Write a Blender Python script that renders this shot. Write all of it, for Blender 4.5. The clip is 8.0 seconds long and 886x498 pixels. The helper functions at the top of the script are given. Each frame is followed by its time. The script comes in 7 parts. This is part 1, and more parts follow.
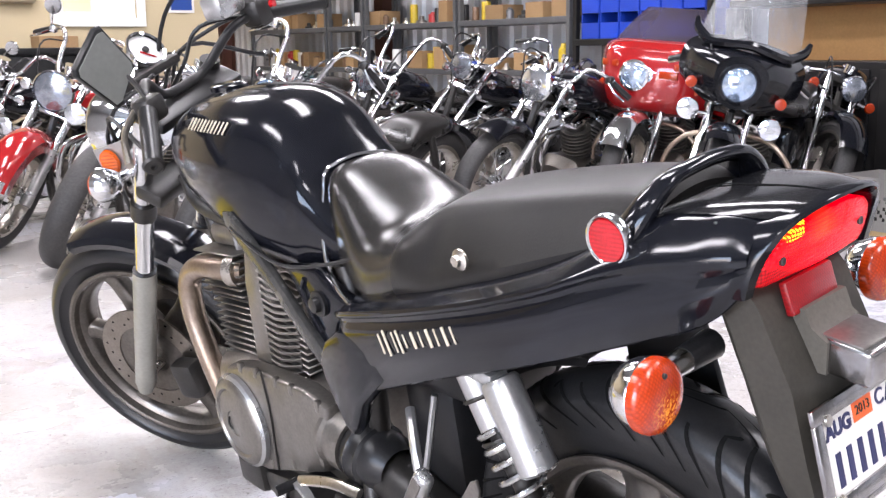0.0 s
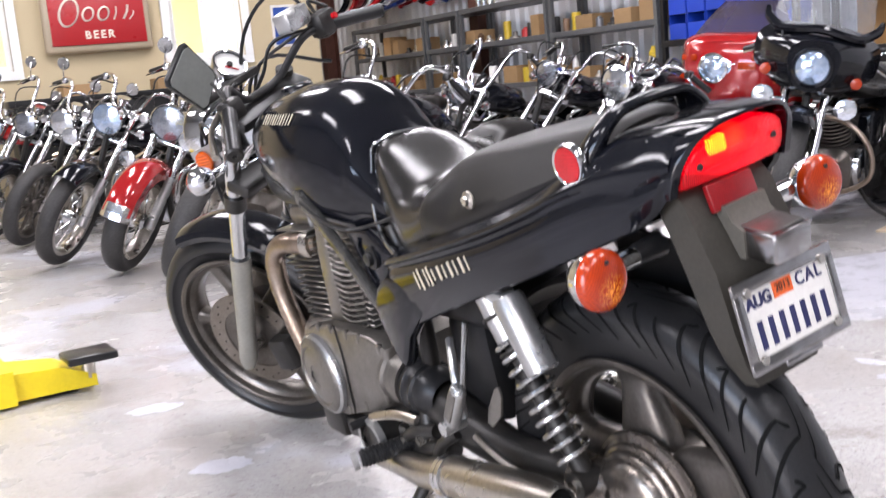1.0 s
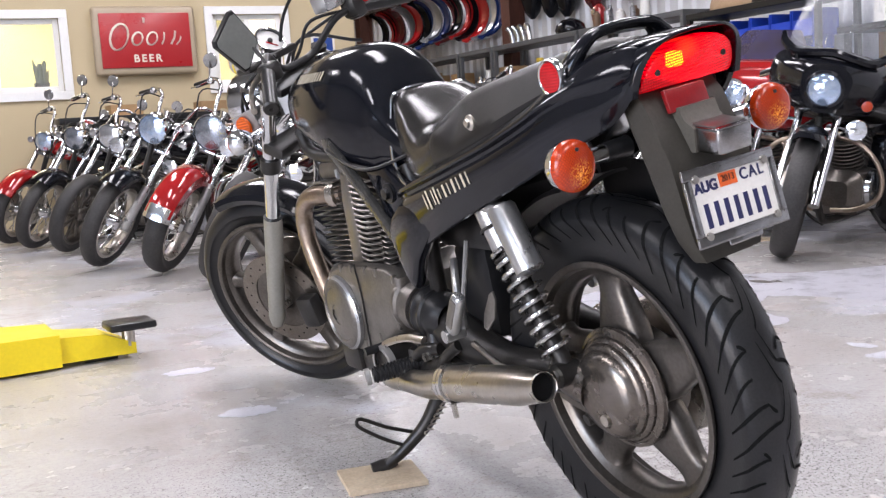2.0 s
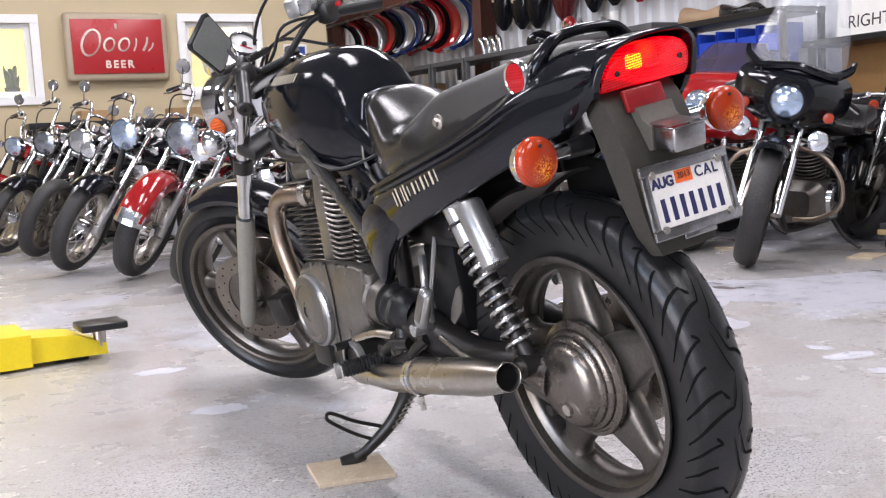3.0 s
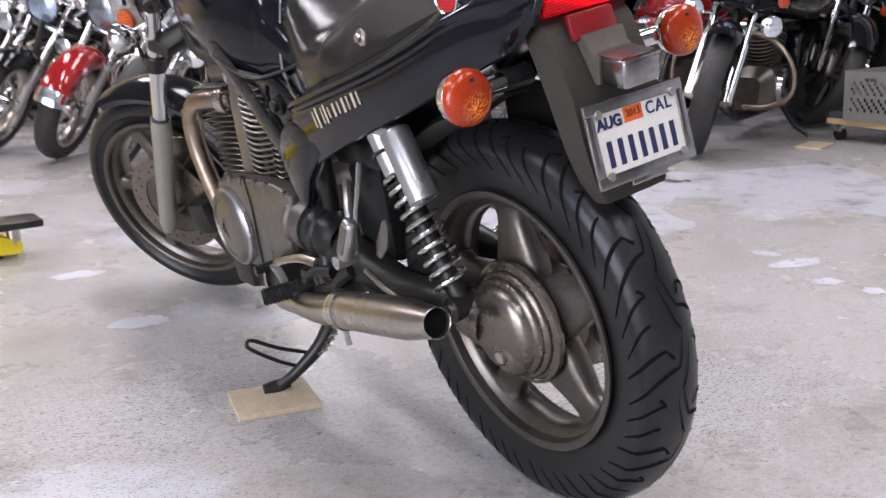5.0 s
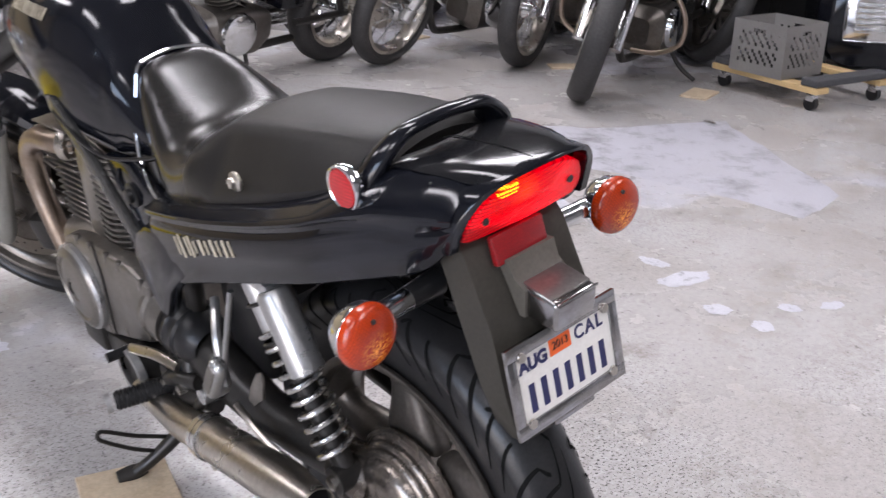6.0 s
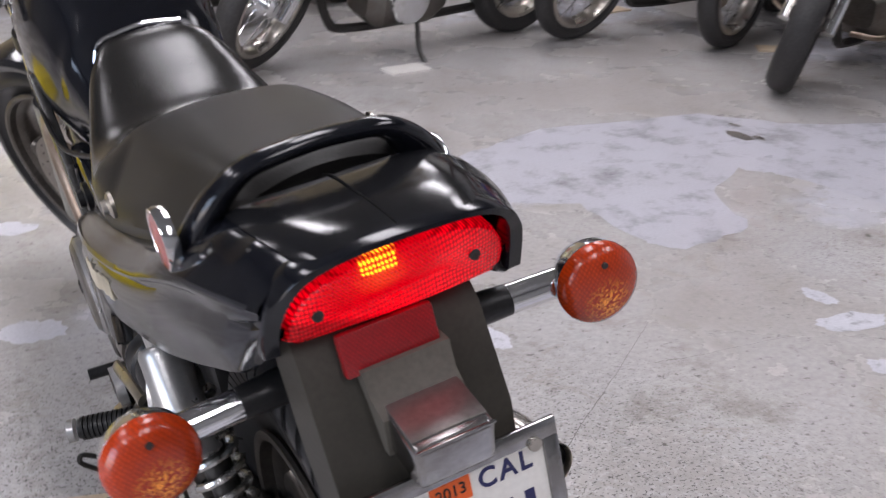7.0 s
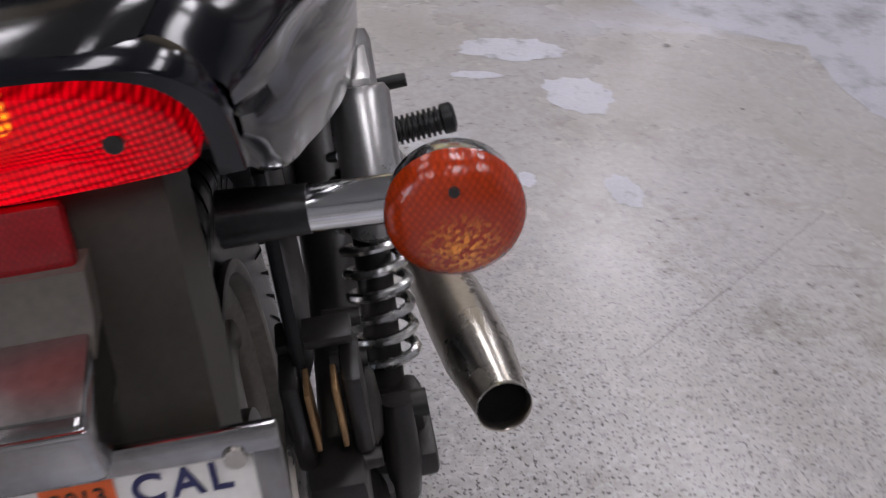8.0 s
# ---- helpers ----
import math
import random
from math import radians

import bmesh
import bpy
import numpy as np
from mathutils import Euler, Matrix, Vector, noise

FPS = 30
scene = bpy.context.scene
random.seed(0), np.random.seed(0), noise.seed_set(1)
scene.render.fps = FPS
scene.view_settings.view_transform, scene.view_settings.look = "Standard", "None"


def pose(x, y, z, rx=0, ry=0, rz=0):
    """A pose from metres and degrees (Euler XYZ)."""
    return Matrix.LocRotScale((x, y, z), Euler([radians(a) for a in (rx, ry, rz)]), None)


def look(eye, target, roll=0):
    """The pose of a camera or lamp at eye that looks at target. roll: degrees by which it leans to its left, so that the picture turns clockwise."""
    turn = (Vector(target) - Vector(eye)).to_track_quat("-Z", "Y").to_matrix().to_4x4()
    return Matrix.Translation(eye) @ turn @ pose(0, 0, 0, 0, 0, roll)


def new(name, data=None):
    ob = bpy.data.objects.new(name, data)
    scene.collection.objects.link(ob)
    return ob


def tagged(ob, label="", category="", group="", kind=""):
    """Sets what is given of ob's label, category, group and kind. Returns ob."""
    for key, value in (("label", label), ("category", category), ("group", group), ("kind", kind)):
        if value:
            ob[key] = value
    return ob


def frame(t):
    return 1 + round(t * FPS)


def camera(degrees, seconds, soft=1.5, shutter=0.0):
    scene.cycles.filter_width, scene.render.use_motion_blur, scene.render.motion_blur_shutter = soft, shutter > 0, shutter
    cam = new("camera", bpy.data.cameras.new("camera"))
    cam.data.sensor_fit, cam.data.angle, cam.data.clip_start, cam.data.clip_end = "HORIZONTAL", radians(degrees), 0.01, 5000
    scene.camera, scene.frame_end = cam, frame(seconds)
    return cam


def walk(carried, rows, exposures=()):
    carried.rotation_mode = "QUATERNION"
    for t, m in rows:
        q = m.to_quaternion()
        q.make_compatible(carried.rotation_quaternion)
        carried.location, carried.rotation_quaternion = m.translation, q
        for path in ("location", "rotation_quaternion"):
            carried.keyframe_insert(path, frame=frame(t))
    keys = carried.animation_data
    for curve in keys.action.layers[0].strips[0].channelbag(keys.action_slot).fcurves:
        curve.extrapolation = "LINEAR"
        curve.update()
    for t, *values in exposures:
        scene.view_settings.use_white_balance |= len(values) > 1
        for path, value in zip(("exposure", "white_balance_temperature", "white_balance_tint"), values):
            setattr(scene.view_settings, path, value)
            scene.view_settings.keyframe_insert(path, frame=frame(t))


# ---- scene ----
cam = camera(46.1, 8.0, soft=1.25, shutter=0.35)
PATH = [
    (0, (-1.056, -0.838, 1.051), (0.062, 0.776, 0.67), -0.8),
    (0.3, (-1.077, -0.898, 1.033), (-0.062, 0.671, 0.686), -0.85),
    (0.5, (-1.085, -0.959, 1.023), (-0.093, 0.737, 0.65), -1.8),
    (0.8, (-1.088, -1.09, 1.006), (-0.177, 0.556, 0.738), -4.0),
    (1, (-1.092, -1.166, 0.98), (-0.164, 0.575, 0.652), -5.2),
    (1.1, (-1.100, -1.192, 0.959), (-0.257, 0.483, 0.653), -5.3),
    (1.2, (-1.111, -1.216, 0.933), (-0.321, 0.497, 0.707), -5.2),
    (1.3, (-1.121, -1.245, 0.902), (-0.285, 0.568, 0.777), -5.1),
    (1.4, (-1.125, -1.285, 0.867), (-0.308, 0.426, 0.752), -4.1),
    (1.5, (-1.129, -1.326, 0.835), (-0.24, 0.459, 0.688), -3.5),
    (1.7, (-1.15, -1.38, 0.799), (-0.319, 0.323, 0.664), -3.5),
    (2, (-1.189, -1.424, 0.786), (-0.305, 0.355, 0.555), -3.7),
    (2.2, (-1.201, -1.453, 0.780), (-0.295, 0.318, 0.569), -3.5),
    (3.3, (-1.218, -1.487, 0.762), (-0.278, 0.265, 0.543), -3.1),
    (3.5, (-1.219, -1.491, 0.763), (-0.279, 0.257, 0.517), -2.9),
    (4, (-1.216, -1.494, 0.757), (-0.274, 0.25, 0.491), -2.9),
    (4.2, (-1.210, -1.487, 0.749), (-0.275, 0.259, 0.468), -3.2),
    (5.3, (-1.035, -1.238, 0.985), (-0.005, 0.366, 0.379), 0.0),
    (5.5, (-1.01, -1.168, 1.105), (0.057, 0.378, 0.419), 2.2),
    (5.8, (-0.968, -1.07, 1.213), (0.114, 0.342, 0.545), 2.3),
    (6, (-0.916, -1.013, 1.232), (0.236, 0.442, 0.487), 1.9),
    (6.2, (-0.833, -0.964, 1.22), (0.295, 0.39, 0.508), 2.1),
    (6.5, (-0.672, -0.92, 1.197), (0.375, 0.615, 0.457), 0.5),
    (6.8, (-0.511, -0.898, 1.208), (0.365, 0.718, 0.420), 0.5),
    (7, (-0.424, -0.851, 1.19), (0.34, 0.809, 0.377), 1.2),
    (7.2, (-0.339, -0.824, 1.166), (0.314, 0.751, 0.327), 2.0),
    (7.5, (-0.179, -0.704, 1.106), (0.343, 0.931, 0.079), 3.0),
    (7.7, (-0.107, -0.67, 1.123), (0.293, 0.837, 0.037), 4.1),
    (8, (-0.024, -0.605, 1.107), (0.227, 0.982, -0.084), 5.4),
]
EXPOSURES = [(t, stops, 6500, 20) for t, stops in ((0, 1.3), (0.5, 1.28), (1.0, 1.0), (1.5, 0.78), (2.0, 0.75), (4.2, 0.7), (5.5, 0.5), (6.0, 0.52), (6.5, 0.35), (7.0, 0.12), (7.2, 0.13), (7.5, -0.17), (8.0, -0.3))]
walk(cam, [(t, look(eye, target, roll)) for t, eye, target, roll in PATH], EXPOSURES)

# ---- light ----
world = bpy.data.worlds.new("world")
scene.world = world
world.use_nodes = True
sky = world.node_tree.nodes.new("ShaderNodeTexSky")
sky.sky_type, sky.sun_disc, sky.sun_elevation, sky.sun_rotation = "NISHITA", False, radians(50), radians(120)
world.node_tree.links.new(sky.outputs[0], world.node_tree.nodes["Background"].inputs[0])
world.node_tree.nodes["Background"].inputs[1].default_value = 0.1
CEILING = 4.4
TUBES = [(-3.4, -3.0), (-3.4, 1.6), (-3.4, 6.2), (0.1, -3.0), (0.1, 1.6), (0.1, 6.2), (2.5, -1.2), (2.5, 3.4), (2.5, 6.4), (4.2, 11.5)]
for tx, ty in TUBES:
    lamp = bpy.data.lights.new("fluorescent_light", "AREA")
    lamp.shape, lamp.size, lamp.size_y = "RECTANGLE", 0.6, 2.4
    lamp.energy, lamp.color = 52, (0.96, 0.98, 1.0)
    new("fluorescent_light", lamp).matrix_world = pose(tx, ty, CEILING - 0.14)
# daylight through the open bay door: sky above, bright yard below
for nm, z0, z1, watt, tone in (("door_sky_light", 1.7, 3.5, 190, (0.62, 0.80, 1.0)), ("door_yard_light", 0.1, 1.7, 150, (1.0, 0.97, 0.93))):
    day = bpy.data.lights.new(nm, "AREA")
    day.shape, day.size, day.size_y, day.energy, day.color = "RECTANGLE", 5.0, z1 - z0, watt, tone
    new(nm, day).matrix_world = look((-7.05, -2.4, (z0 + z1) / 2), (0, -2.4, (z0 + z1) / 2))
office = bpy.data.lights.new("office_fill_light", "AREA")
office.shape, office.size, office.size_y, office.energy, office.color = "RECTANGLE", 1.2, 2.4, 80, (1.0, 0.93, 0.62)
new("office_fill_light", office).matrix_world = pose(-0.6, 11.2, 2.85)
# second lamp, added with no fitting: back-lights the blind and lifts the wall
office = bpy.data.lights.new("office_fill_light", "AREA")
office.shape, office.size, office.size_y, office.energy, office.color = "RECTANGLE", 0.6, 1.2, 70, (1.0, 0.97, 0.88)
new("office_fill_light", office).matrix_world = pose(2.0, 10.4, 2.85)

# ---- mesh helpers ----
def part(name, bm, material, parent=None, label="", smooth=True, m=None):
    """Links a bmesh as one mesh object, under parent if there is one."""
    bmesh.ops.recalc_face_normals(bm, faces=bm.faces)
    me = bpy.data.meshes.new(name)
    bm.to_mesh(me)
    bm.free()
    if material:
        me.materials.append(material)
    if smooth:
        me.polygons.foreach_set("use_smooth", [True] * len(me.polygons))
        me.set_sharp_from_angle(angle=radians(38))
    ob = new(name, me)
    if parent:
        ob.parent = parent
    if m is not None:
        ob.matrix_basis = m
    return tagged(ob, label)


def thing(name, m, label, category, group="", kind=""):
    """An Empty that parents the parts of one thing."""
    ob = new(name)
    ob.matrix_basis = m
    ob.empty_display_size = 0.1
    return tagged(ob, label, category, group, kind)


def loft(rings, closed=True, caps=True, bm=None):
    """A skin over rings of equal length."""
    bm = bm or bmesh.new()
    rows = [[bm.verts.new(p) for p in ring] for ring in rings]
    n = len(rows[0])
    for a, b in zip(rows, rows[1:]):
        for i in range(n if closed else n - 1):
            j = (i + 1) % n
            bm.faces.new((a[i], a[j], b[j], b[i]))
    if caps and closed:
        bm.faces.new(rows[0])
        bm.faces.new(rows[-1])
    return bm


def section(y, zb, zt, w, zw, up=2.2, down=2.6, x=0.0, n=28):
    """A ring across the bike: bottom, top, half width and the height of the widest place."""
    ring = []
    for i in range(n):
        a = 2 * math.pi * i / n
        c, s = math.cos(a), math.sin(a)
        e = up if s > 0 else down
        px = math.copysign(abs(c) ** (2 / e), c) * w
        pz = math.copysign(abs(s) ** (2 / e), s)
        ring.append((x + px, y, zw + pz * ((zt - zw) if s > 0 else (zw - zb))))
    return ring


def smoothed(pts, per=6):
    """A Catmull-Rom line through points."""
    pts = [Vector(p) for p in pts]
    if len(pts) < 3:
        return pts
    ext = [2 * pts[0] - pts[1], *pts, 2 * pts[-1] - pts[-2]]
    out = []
    for k in range(1, len(ext) - 2):
        p0, p1, p2, p3 = ext[k - 1:k + 3]
        for i in range(per):
            u = i / per
            out.append(0.5 * (2 * p1 + (p2 - p0) * u + (2 * p0 - 5 * p1 + 4 * p2 - p3) * u * u + (3 * p1 - p0 - 3 * p2 + p3) * u ** 3))
    out.append(pts[-1])
    return out


def tube(pts, radius, seg=10, per=6, bm=None, flat=1.0, caps=True, ring=False):
    """A round rod along a smoothed line; radius is one number or one for each point."""
    line = smoothed(pts, per)
    n = len(line)
    if isinstance(radius, (list, tuple)):
        k = len(radius) - 1
        rad = [radius[min(int(i / (n - 1) * k), k - 1)] * (1 - (i / (n - 1) * k - min(int(i / (n - 1) * k), k - 1))) + radius[min(int(i / (n - 1) * k), k - 1) + 1] * (i / (n - 1) * k - min(int(i / (n - 1) * k), k - 1)) for i in range(n)]
    else:
        rad = [radius] * n
    rings = []
    side = None
    for i, p in enumerate(line):
        d = (line[min(i + 1, n - 1)] - line[max(i - 1, 0)]).normalized()
        if side is None:
            side = d.orthogonal().normalized()
        side = (side - d * side.dot(d)).normalized()
        up = d.cross(side)
        rings.append([p + (side * math.cos(a) + up * flat * math.sin(a)) * rad[i] for a in (2 * math.pi * j / seg for j in range(seg))])
    return loft(rings, True, caps, bm)


def rod(a, b, r, seg=12, r2=None, bm=None):
    return tube([a, b], [r, r2 if r2 is not None else r], seg, 1, bm)


def lathe(profile, seg=32, axis="x", centre=(0, 0, 0), bm=None, start=0.0, sweep=2 * math.pi):
    """Turns a profile of (distance along the axis, radius) about an axis."""
    bm = bm or bmesh.new()
    full = abs(sweep - 2 * math.pi) < 1e-6
    count = seg if full else seg + 1
    rows = []
    for i in range(count):
        a = start + sweep * i / seg
        c, s = math.cos(a), math.sin(a)
        row = []
        for h, r in profile:
            p = {"x": (h, r * c, r * s), "y": (r * c, h, r * s), "z": (r * c, r * s, h)}[axis]
            row.append(bm.verts.new(Vector(p) + Vector(centre)))
        rows.append(row)
    for i in range(seg):
        a, b = rows[i], rows[(i + 1) % count]
        for j in range(len(profile) - 1):
            bm.faces.new((a[j], a[j + 1], b[j + 1], b[j]))
    if full:
        bmesh.ops.remove_doubles(bm, verts=bm.verts, dist=1e-5)
    return bm


def box(size, at=(0, 0, 0), bevel=0.0, bm=None, turn=None, seg=2):
    """A box with rounded edges."""
    made = bmesh.new()
    bmesh.ops.create_cube(made, size=1)
    bmesh.ops.scale(made, vec=size, verts=made.verts)
    if bevel:
        bmesh.ops.bevel(made, geom=made.edges[:], offset=bevel, segments=seg, affect="EDGES", profile=0.5)
    m = Matrix.Translation(at) @ (turn or Matrix())
    bmesh.ops.transform(made, matrix=m, verts=made.verts)
    if bm is None:
        return made
    me = bpy.data.meshes.new("joined")
    made.to_mesh(me)
    made.free()
    bm.from_mesh(me)
    bpy.data.meshes.remove(me)
    return bm


def plate(outline, thick, axis="x", at=0.0, bevel=0.0):
    """A flat outline of (u, v) points given thickness along an axis."""
    bm = bmesh.new()
    put = {"x": lambda u, v, h: (h, u, v), "y": lambda u, v, h: (u, h, v), "z": lambda u, v, h: (u, v, h)}[axis]
    a = [bm.verts.new(put(u, v, at - thick / 2)) for u, v in outline]
    b = [bm.verts.new(put(u, v, at + thick / 2)) for u, v in outline]
    n = len(outline)
    top, bottom = bm.faces.new(a), bm.faces.new(b)
    for i in range(n):
        bm.faces.new((a[i], a[(i + 1) % n], b[(i + 1) % n], b[i]))
    if bevel:
        bmesh.ops.recalc_face_normals(bm, faces=bm.faces)
        bmesh.ops.bevel(bm, geom=list(top.edges) + list(bottom.edges), offset=bevel, segments=2, affect="EDGES", profile=0.5)
    return bm


def text_mesh(words, size, material, parent, m, name="lettering", depth=0.0006, label="", bold=0.0, spread=1.0):
    """Flat lettering in the built-in font."""
    cu = bpy.data.curves.new(name, "FONT")
    cu.body, cu.size, cu.extrude, cu.align_x, cu.align_y = words, size, depth, "CENTER", "CENTER"
    cu.offset, cu.space_character = bold, spread
    tmp = bpy.data.objects.new(name, cu)
    me = bpy.data.meshes.new_from_object(tmp)
    bpy.data.objects.remove(tmp)
    me.materials.append(material)
    ob = new(name, me)
    ob.parent = parent
    ob.matrix_basis = m
    return tagged(ob, label)


# ---- materials ----
def rgb(c):
    return (*c, 1) if len(c) == 3 else c


def mat(name, colour, rough=0.5, metal=0.0, second=None, scale=6.0, amount=0.5, fine=0.08, grain=180.0, bump=0.0, coat=0.0, rough_var=0.15, spec=0.5, sharp=0.25, vary=0.0):
    """A surface with large patches of a second colour, fine grain, uneven gloss and relief."""
    m = bpy.data.materials.new(name)
    m.use_nodes = True
    nt = m.node_tree
    N, L = nt.nodes, nt.links
    b = N["Principled BSDF"]
    tc = N.new("ShaderNodeTexCoord")
    big = N.new("ShaderNodeTexNoise")
    big.inputs["Scale"].default_value, big.inputs["Detail"].default_value, big.inputs["Roughness"].default_value = scale, 6, 0.62
    small = N.new("ShaderNodeTexNoise")
    small.inputs["Scale"].default_value, small.inputs["Detail"].default_value = grain, 3
    for t in (big, small):
        L.new(tc.outputs["Object"], t.inputs["Vector"])
    ramp = N.new("ShaderNodeMapRange")
    ramp.inputs["From Min"].default_value, ramp.inputs["From Max"].default_value = 0.5 - sharp, 0.5 + sharp
    ramp.inputs["To Max"].default_value = amount
    L.new(big.outputs["Fac"], ramp.inputs["Value"])
    mix = N.new("ShaderNodeMix")
    mix.data_type = "RGBA"
    mix.inputs[6].default_value = rgb(colour)
    mix.inputs[7].default_value = rgb(second or tuple(min(1, v * 0.7) for v in colour[:3]))
    L.new(ramp.outputs["Result"], mix.inputs[0])
    speck = N.new("ShaderNodeMapRange")
    speck.inputs["From Min"].default_value, speck.inputs["From Max"].default_value = 0.3, 0.7
    speck.inputs["To Min"].default_value, speck.inputs["To Max"].default_value = 1 - fine, 1 + fine
    L.new(small.outputs["Fac"], speck.inputs["Value"])
    hsv = N.new("ShaderNodeHueSaturation")
    L.new(mix.outputs[2], hsv.inputs["Color"])
    value = speck.outputs["Result"]
    if vary:
        info = N.new("ShaderNodeObjectInfo")
        r = N.new("ShaderNodeMapRange")
        r.inputs["To Min"].default_value, r.inputs["To Max"].default_value = 1 - vary, 1 + vary
        L.new(info.outputs["Random"], r.inputs["Value"])
        mul = N.new("ShaderNodeMath")
        mul.operation = "MULTIPLY"
        L.new(value, mul.inputs[0])
        L.new(r.outputs["Result"], mul.inputs[1])
        value = mul.outputs[0]
    L.new(value, hsv.inputs["Value"])
    L.new(hsv.outputs["Color"], b.inputs["Base Color"])
    rr = N.new("ShaderNodeMapRange")
    rr.inputs["To Min"].default_value, rr.inputs["To Max"].default_value = max(0.02, rough - rough_var), min(1, rough + rough_var)
    L.new(big.outputs["Fac"], rr.inputs["Value"])
    L.new(rr.outputs["Result"], b.inputs["Roughness"])
    b.inputs["Metallic"].default_value = metal
    b.inputs["Specular IOR Level"].default_value = spec
    if coat:
        b.inputs["Coat Weight"].default_value, b.inputs["Coat Roughness"].default_value = coat, 0.04
    if bump:
        bp = N.new("ShaderNodeBump")
        bp.inputs["Strength"].default_value, bp.inputs["Distance"].default_value = bump, 0.002
        L.new(small.outputs["Fac"], bp.inputs["Height"])
        L.new(bp.outputs["Normal"], b.inputs["Normal"])
    return m


def glow(name, colour, strength):
    m = bpy.data.materials.new(name)
    m.use_nodes = True
    b = m.node_tree.nodes["Principled BSDF"]
    b.inputs["Base Color"].default_value = rgb(colour)
    b.inputs["Emission Color"].default_value, b.inputs["Emission Strength"].default_value = rgb(colour), strength
    return m


def glass(name, colour, rough=0.03, alpha=0.25):
    """Thin clear or tinted sheet."""
    m = bpy.data.materials.new(name)
    m.use_nodes = True
    nt = m.node_tree
    b = nt.nodes["Principled BSDF"]
    b.inputs["Base Color"].default_value, b.inputs["Roughness"].default_value = rgb(colour), rough
    clear = nt.nodes.new("ShaderNodeBsdfTransparent")
    clear.inputs[0].default_value = rgb(colour)
    mix = nt.nodes.new("ShaderNodeMixShader")
    mix.inputs[0].default_value = alpha
    nt.links.new(clear.outputs[0], mix.inputs[1])
    nt.links.new(b.outputs[0], mix.inputs[2])
    nt.links.new(mix.outputs[0], nt.nodes["Material Output"].inputs[0])
    return m


def prism_grid(nt, cells, turn=45):
    """Distance to the nearest of a slanted grid of small prisms."""
    tc = nt.nodes.new("ShaderNodeTexCoord")
    flat = nt.nodes.new("ShaderNodeMapping")
    flat.inputs["Rotation"].default_value = (0, radians(turn), 0)
    flat.inputs["Scale"].default_value = (1.0, 0.0, 0.72)
    vo = nt.nodes.new("ShaderNodeTexVoronoi")
    vo.inputs["Scale"].default_value, vo.inputs["Randomness"].default_value = cells, 0.12
    nt.links.new(tc.outputs["Object"], flat.inputs["Vector"])
    nt.links.new(flat.outputs[0], vo.inputs["Vector"])
    return tc, vo


def lens(name, colour, rough=0.12, ribs=0.0, cells=260.0, contrast=0.35, turn=45):
    """Moulded lamp plastic: saturated, glossy, with small prisms."""
    m = mat(name, colour, rough, 0.0, tuple(v * 0.5 for v in colour), 22.0, 0.7, 0.15, 500.0, 0.0, 0.15, 0.05)
    nt = m.node_tree
    b = nt.nodes["Principled BSDF"]
    tc, vo = prism_grid(nt, cells, turn)
    bp = nt.nodes.new("ShaderNodeBump")
    bp.inputs["Strength"].default_value, bp.inputs["Distance"].default_value = ribs, 0.002
    nt.links.new(vo.outputs["Distance"], bp.inputs["Height"])
    nt.links.new(bp.outputs["Normal"], b.inputs["Normal"])
    fac = nt.nodes.new("ShaderNodeMapRange")
    fac.inputs["From Min"].default_value, fac.inputs["From Max"].default_value = 0.1, 0.6
    fac.inputs["To Min"].default_value, fac.inputs["To Max"].default_value = 1 + contrast, 1 - contrast
    nt.links.new(vo.outputs["Distance"], fac.inputs["Value"])
    hs = nt.nodes.new("ShaderNodeHueSaturation")
    nt.links.new(b.inputs["Base Color"].links[0].from_socket, hs.inputs["Color"])
    nt.links.new(fac.outputs["Result"], hs.inputs["Value"])
    nt.links.new(hs.outputs["Color"], b.inputs["Base Color"])
    return m


def amber_lens(name):
    """Amber plastic; the sparkle of its reflector's facets, low down, is put into the colour."""
    m = lens(name, (0.47, 0.038, 0.003), 0.20, 0.10, 330, 0.22)
    nt = m.node_tree
    N, L = nt.nodes, nt.links
    b = N["Principled BSDF"]
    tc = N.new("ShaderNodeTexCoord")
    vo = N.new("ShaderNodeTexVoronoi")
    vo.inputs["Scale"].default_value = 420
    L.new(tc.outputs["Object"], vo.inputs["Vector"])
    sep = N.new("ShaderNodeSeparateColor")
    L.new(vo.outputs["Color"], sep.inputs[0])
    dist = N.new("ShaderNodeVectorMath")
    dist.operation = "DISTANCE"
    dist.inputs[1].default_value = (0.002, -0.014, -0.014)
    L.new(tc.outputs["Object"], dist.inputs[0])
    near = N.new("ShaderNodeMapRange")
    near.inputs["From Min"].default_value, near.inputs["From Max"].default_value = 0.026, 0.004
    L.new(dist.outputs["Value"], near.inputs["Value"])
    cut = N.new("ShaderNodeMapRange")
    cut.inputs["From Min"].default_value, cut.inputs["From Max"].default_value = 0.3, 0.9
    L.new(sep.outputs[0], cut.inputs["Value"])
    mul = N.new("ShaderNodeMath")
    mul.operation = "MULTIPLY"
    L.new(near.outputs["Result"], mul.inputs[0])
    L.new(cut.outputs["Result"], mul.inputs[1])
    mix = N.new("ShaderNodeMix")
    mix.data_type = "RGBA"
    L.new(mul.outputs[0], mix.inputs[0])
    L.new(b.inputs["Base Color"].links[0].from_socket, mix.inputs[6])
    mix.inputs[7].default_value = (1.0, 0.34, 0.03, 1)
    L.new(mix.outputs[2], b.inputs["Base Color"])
    return m


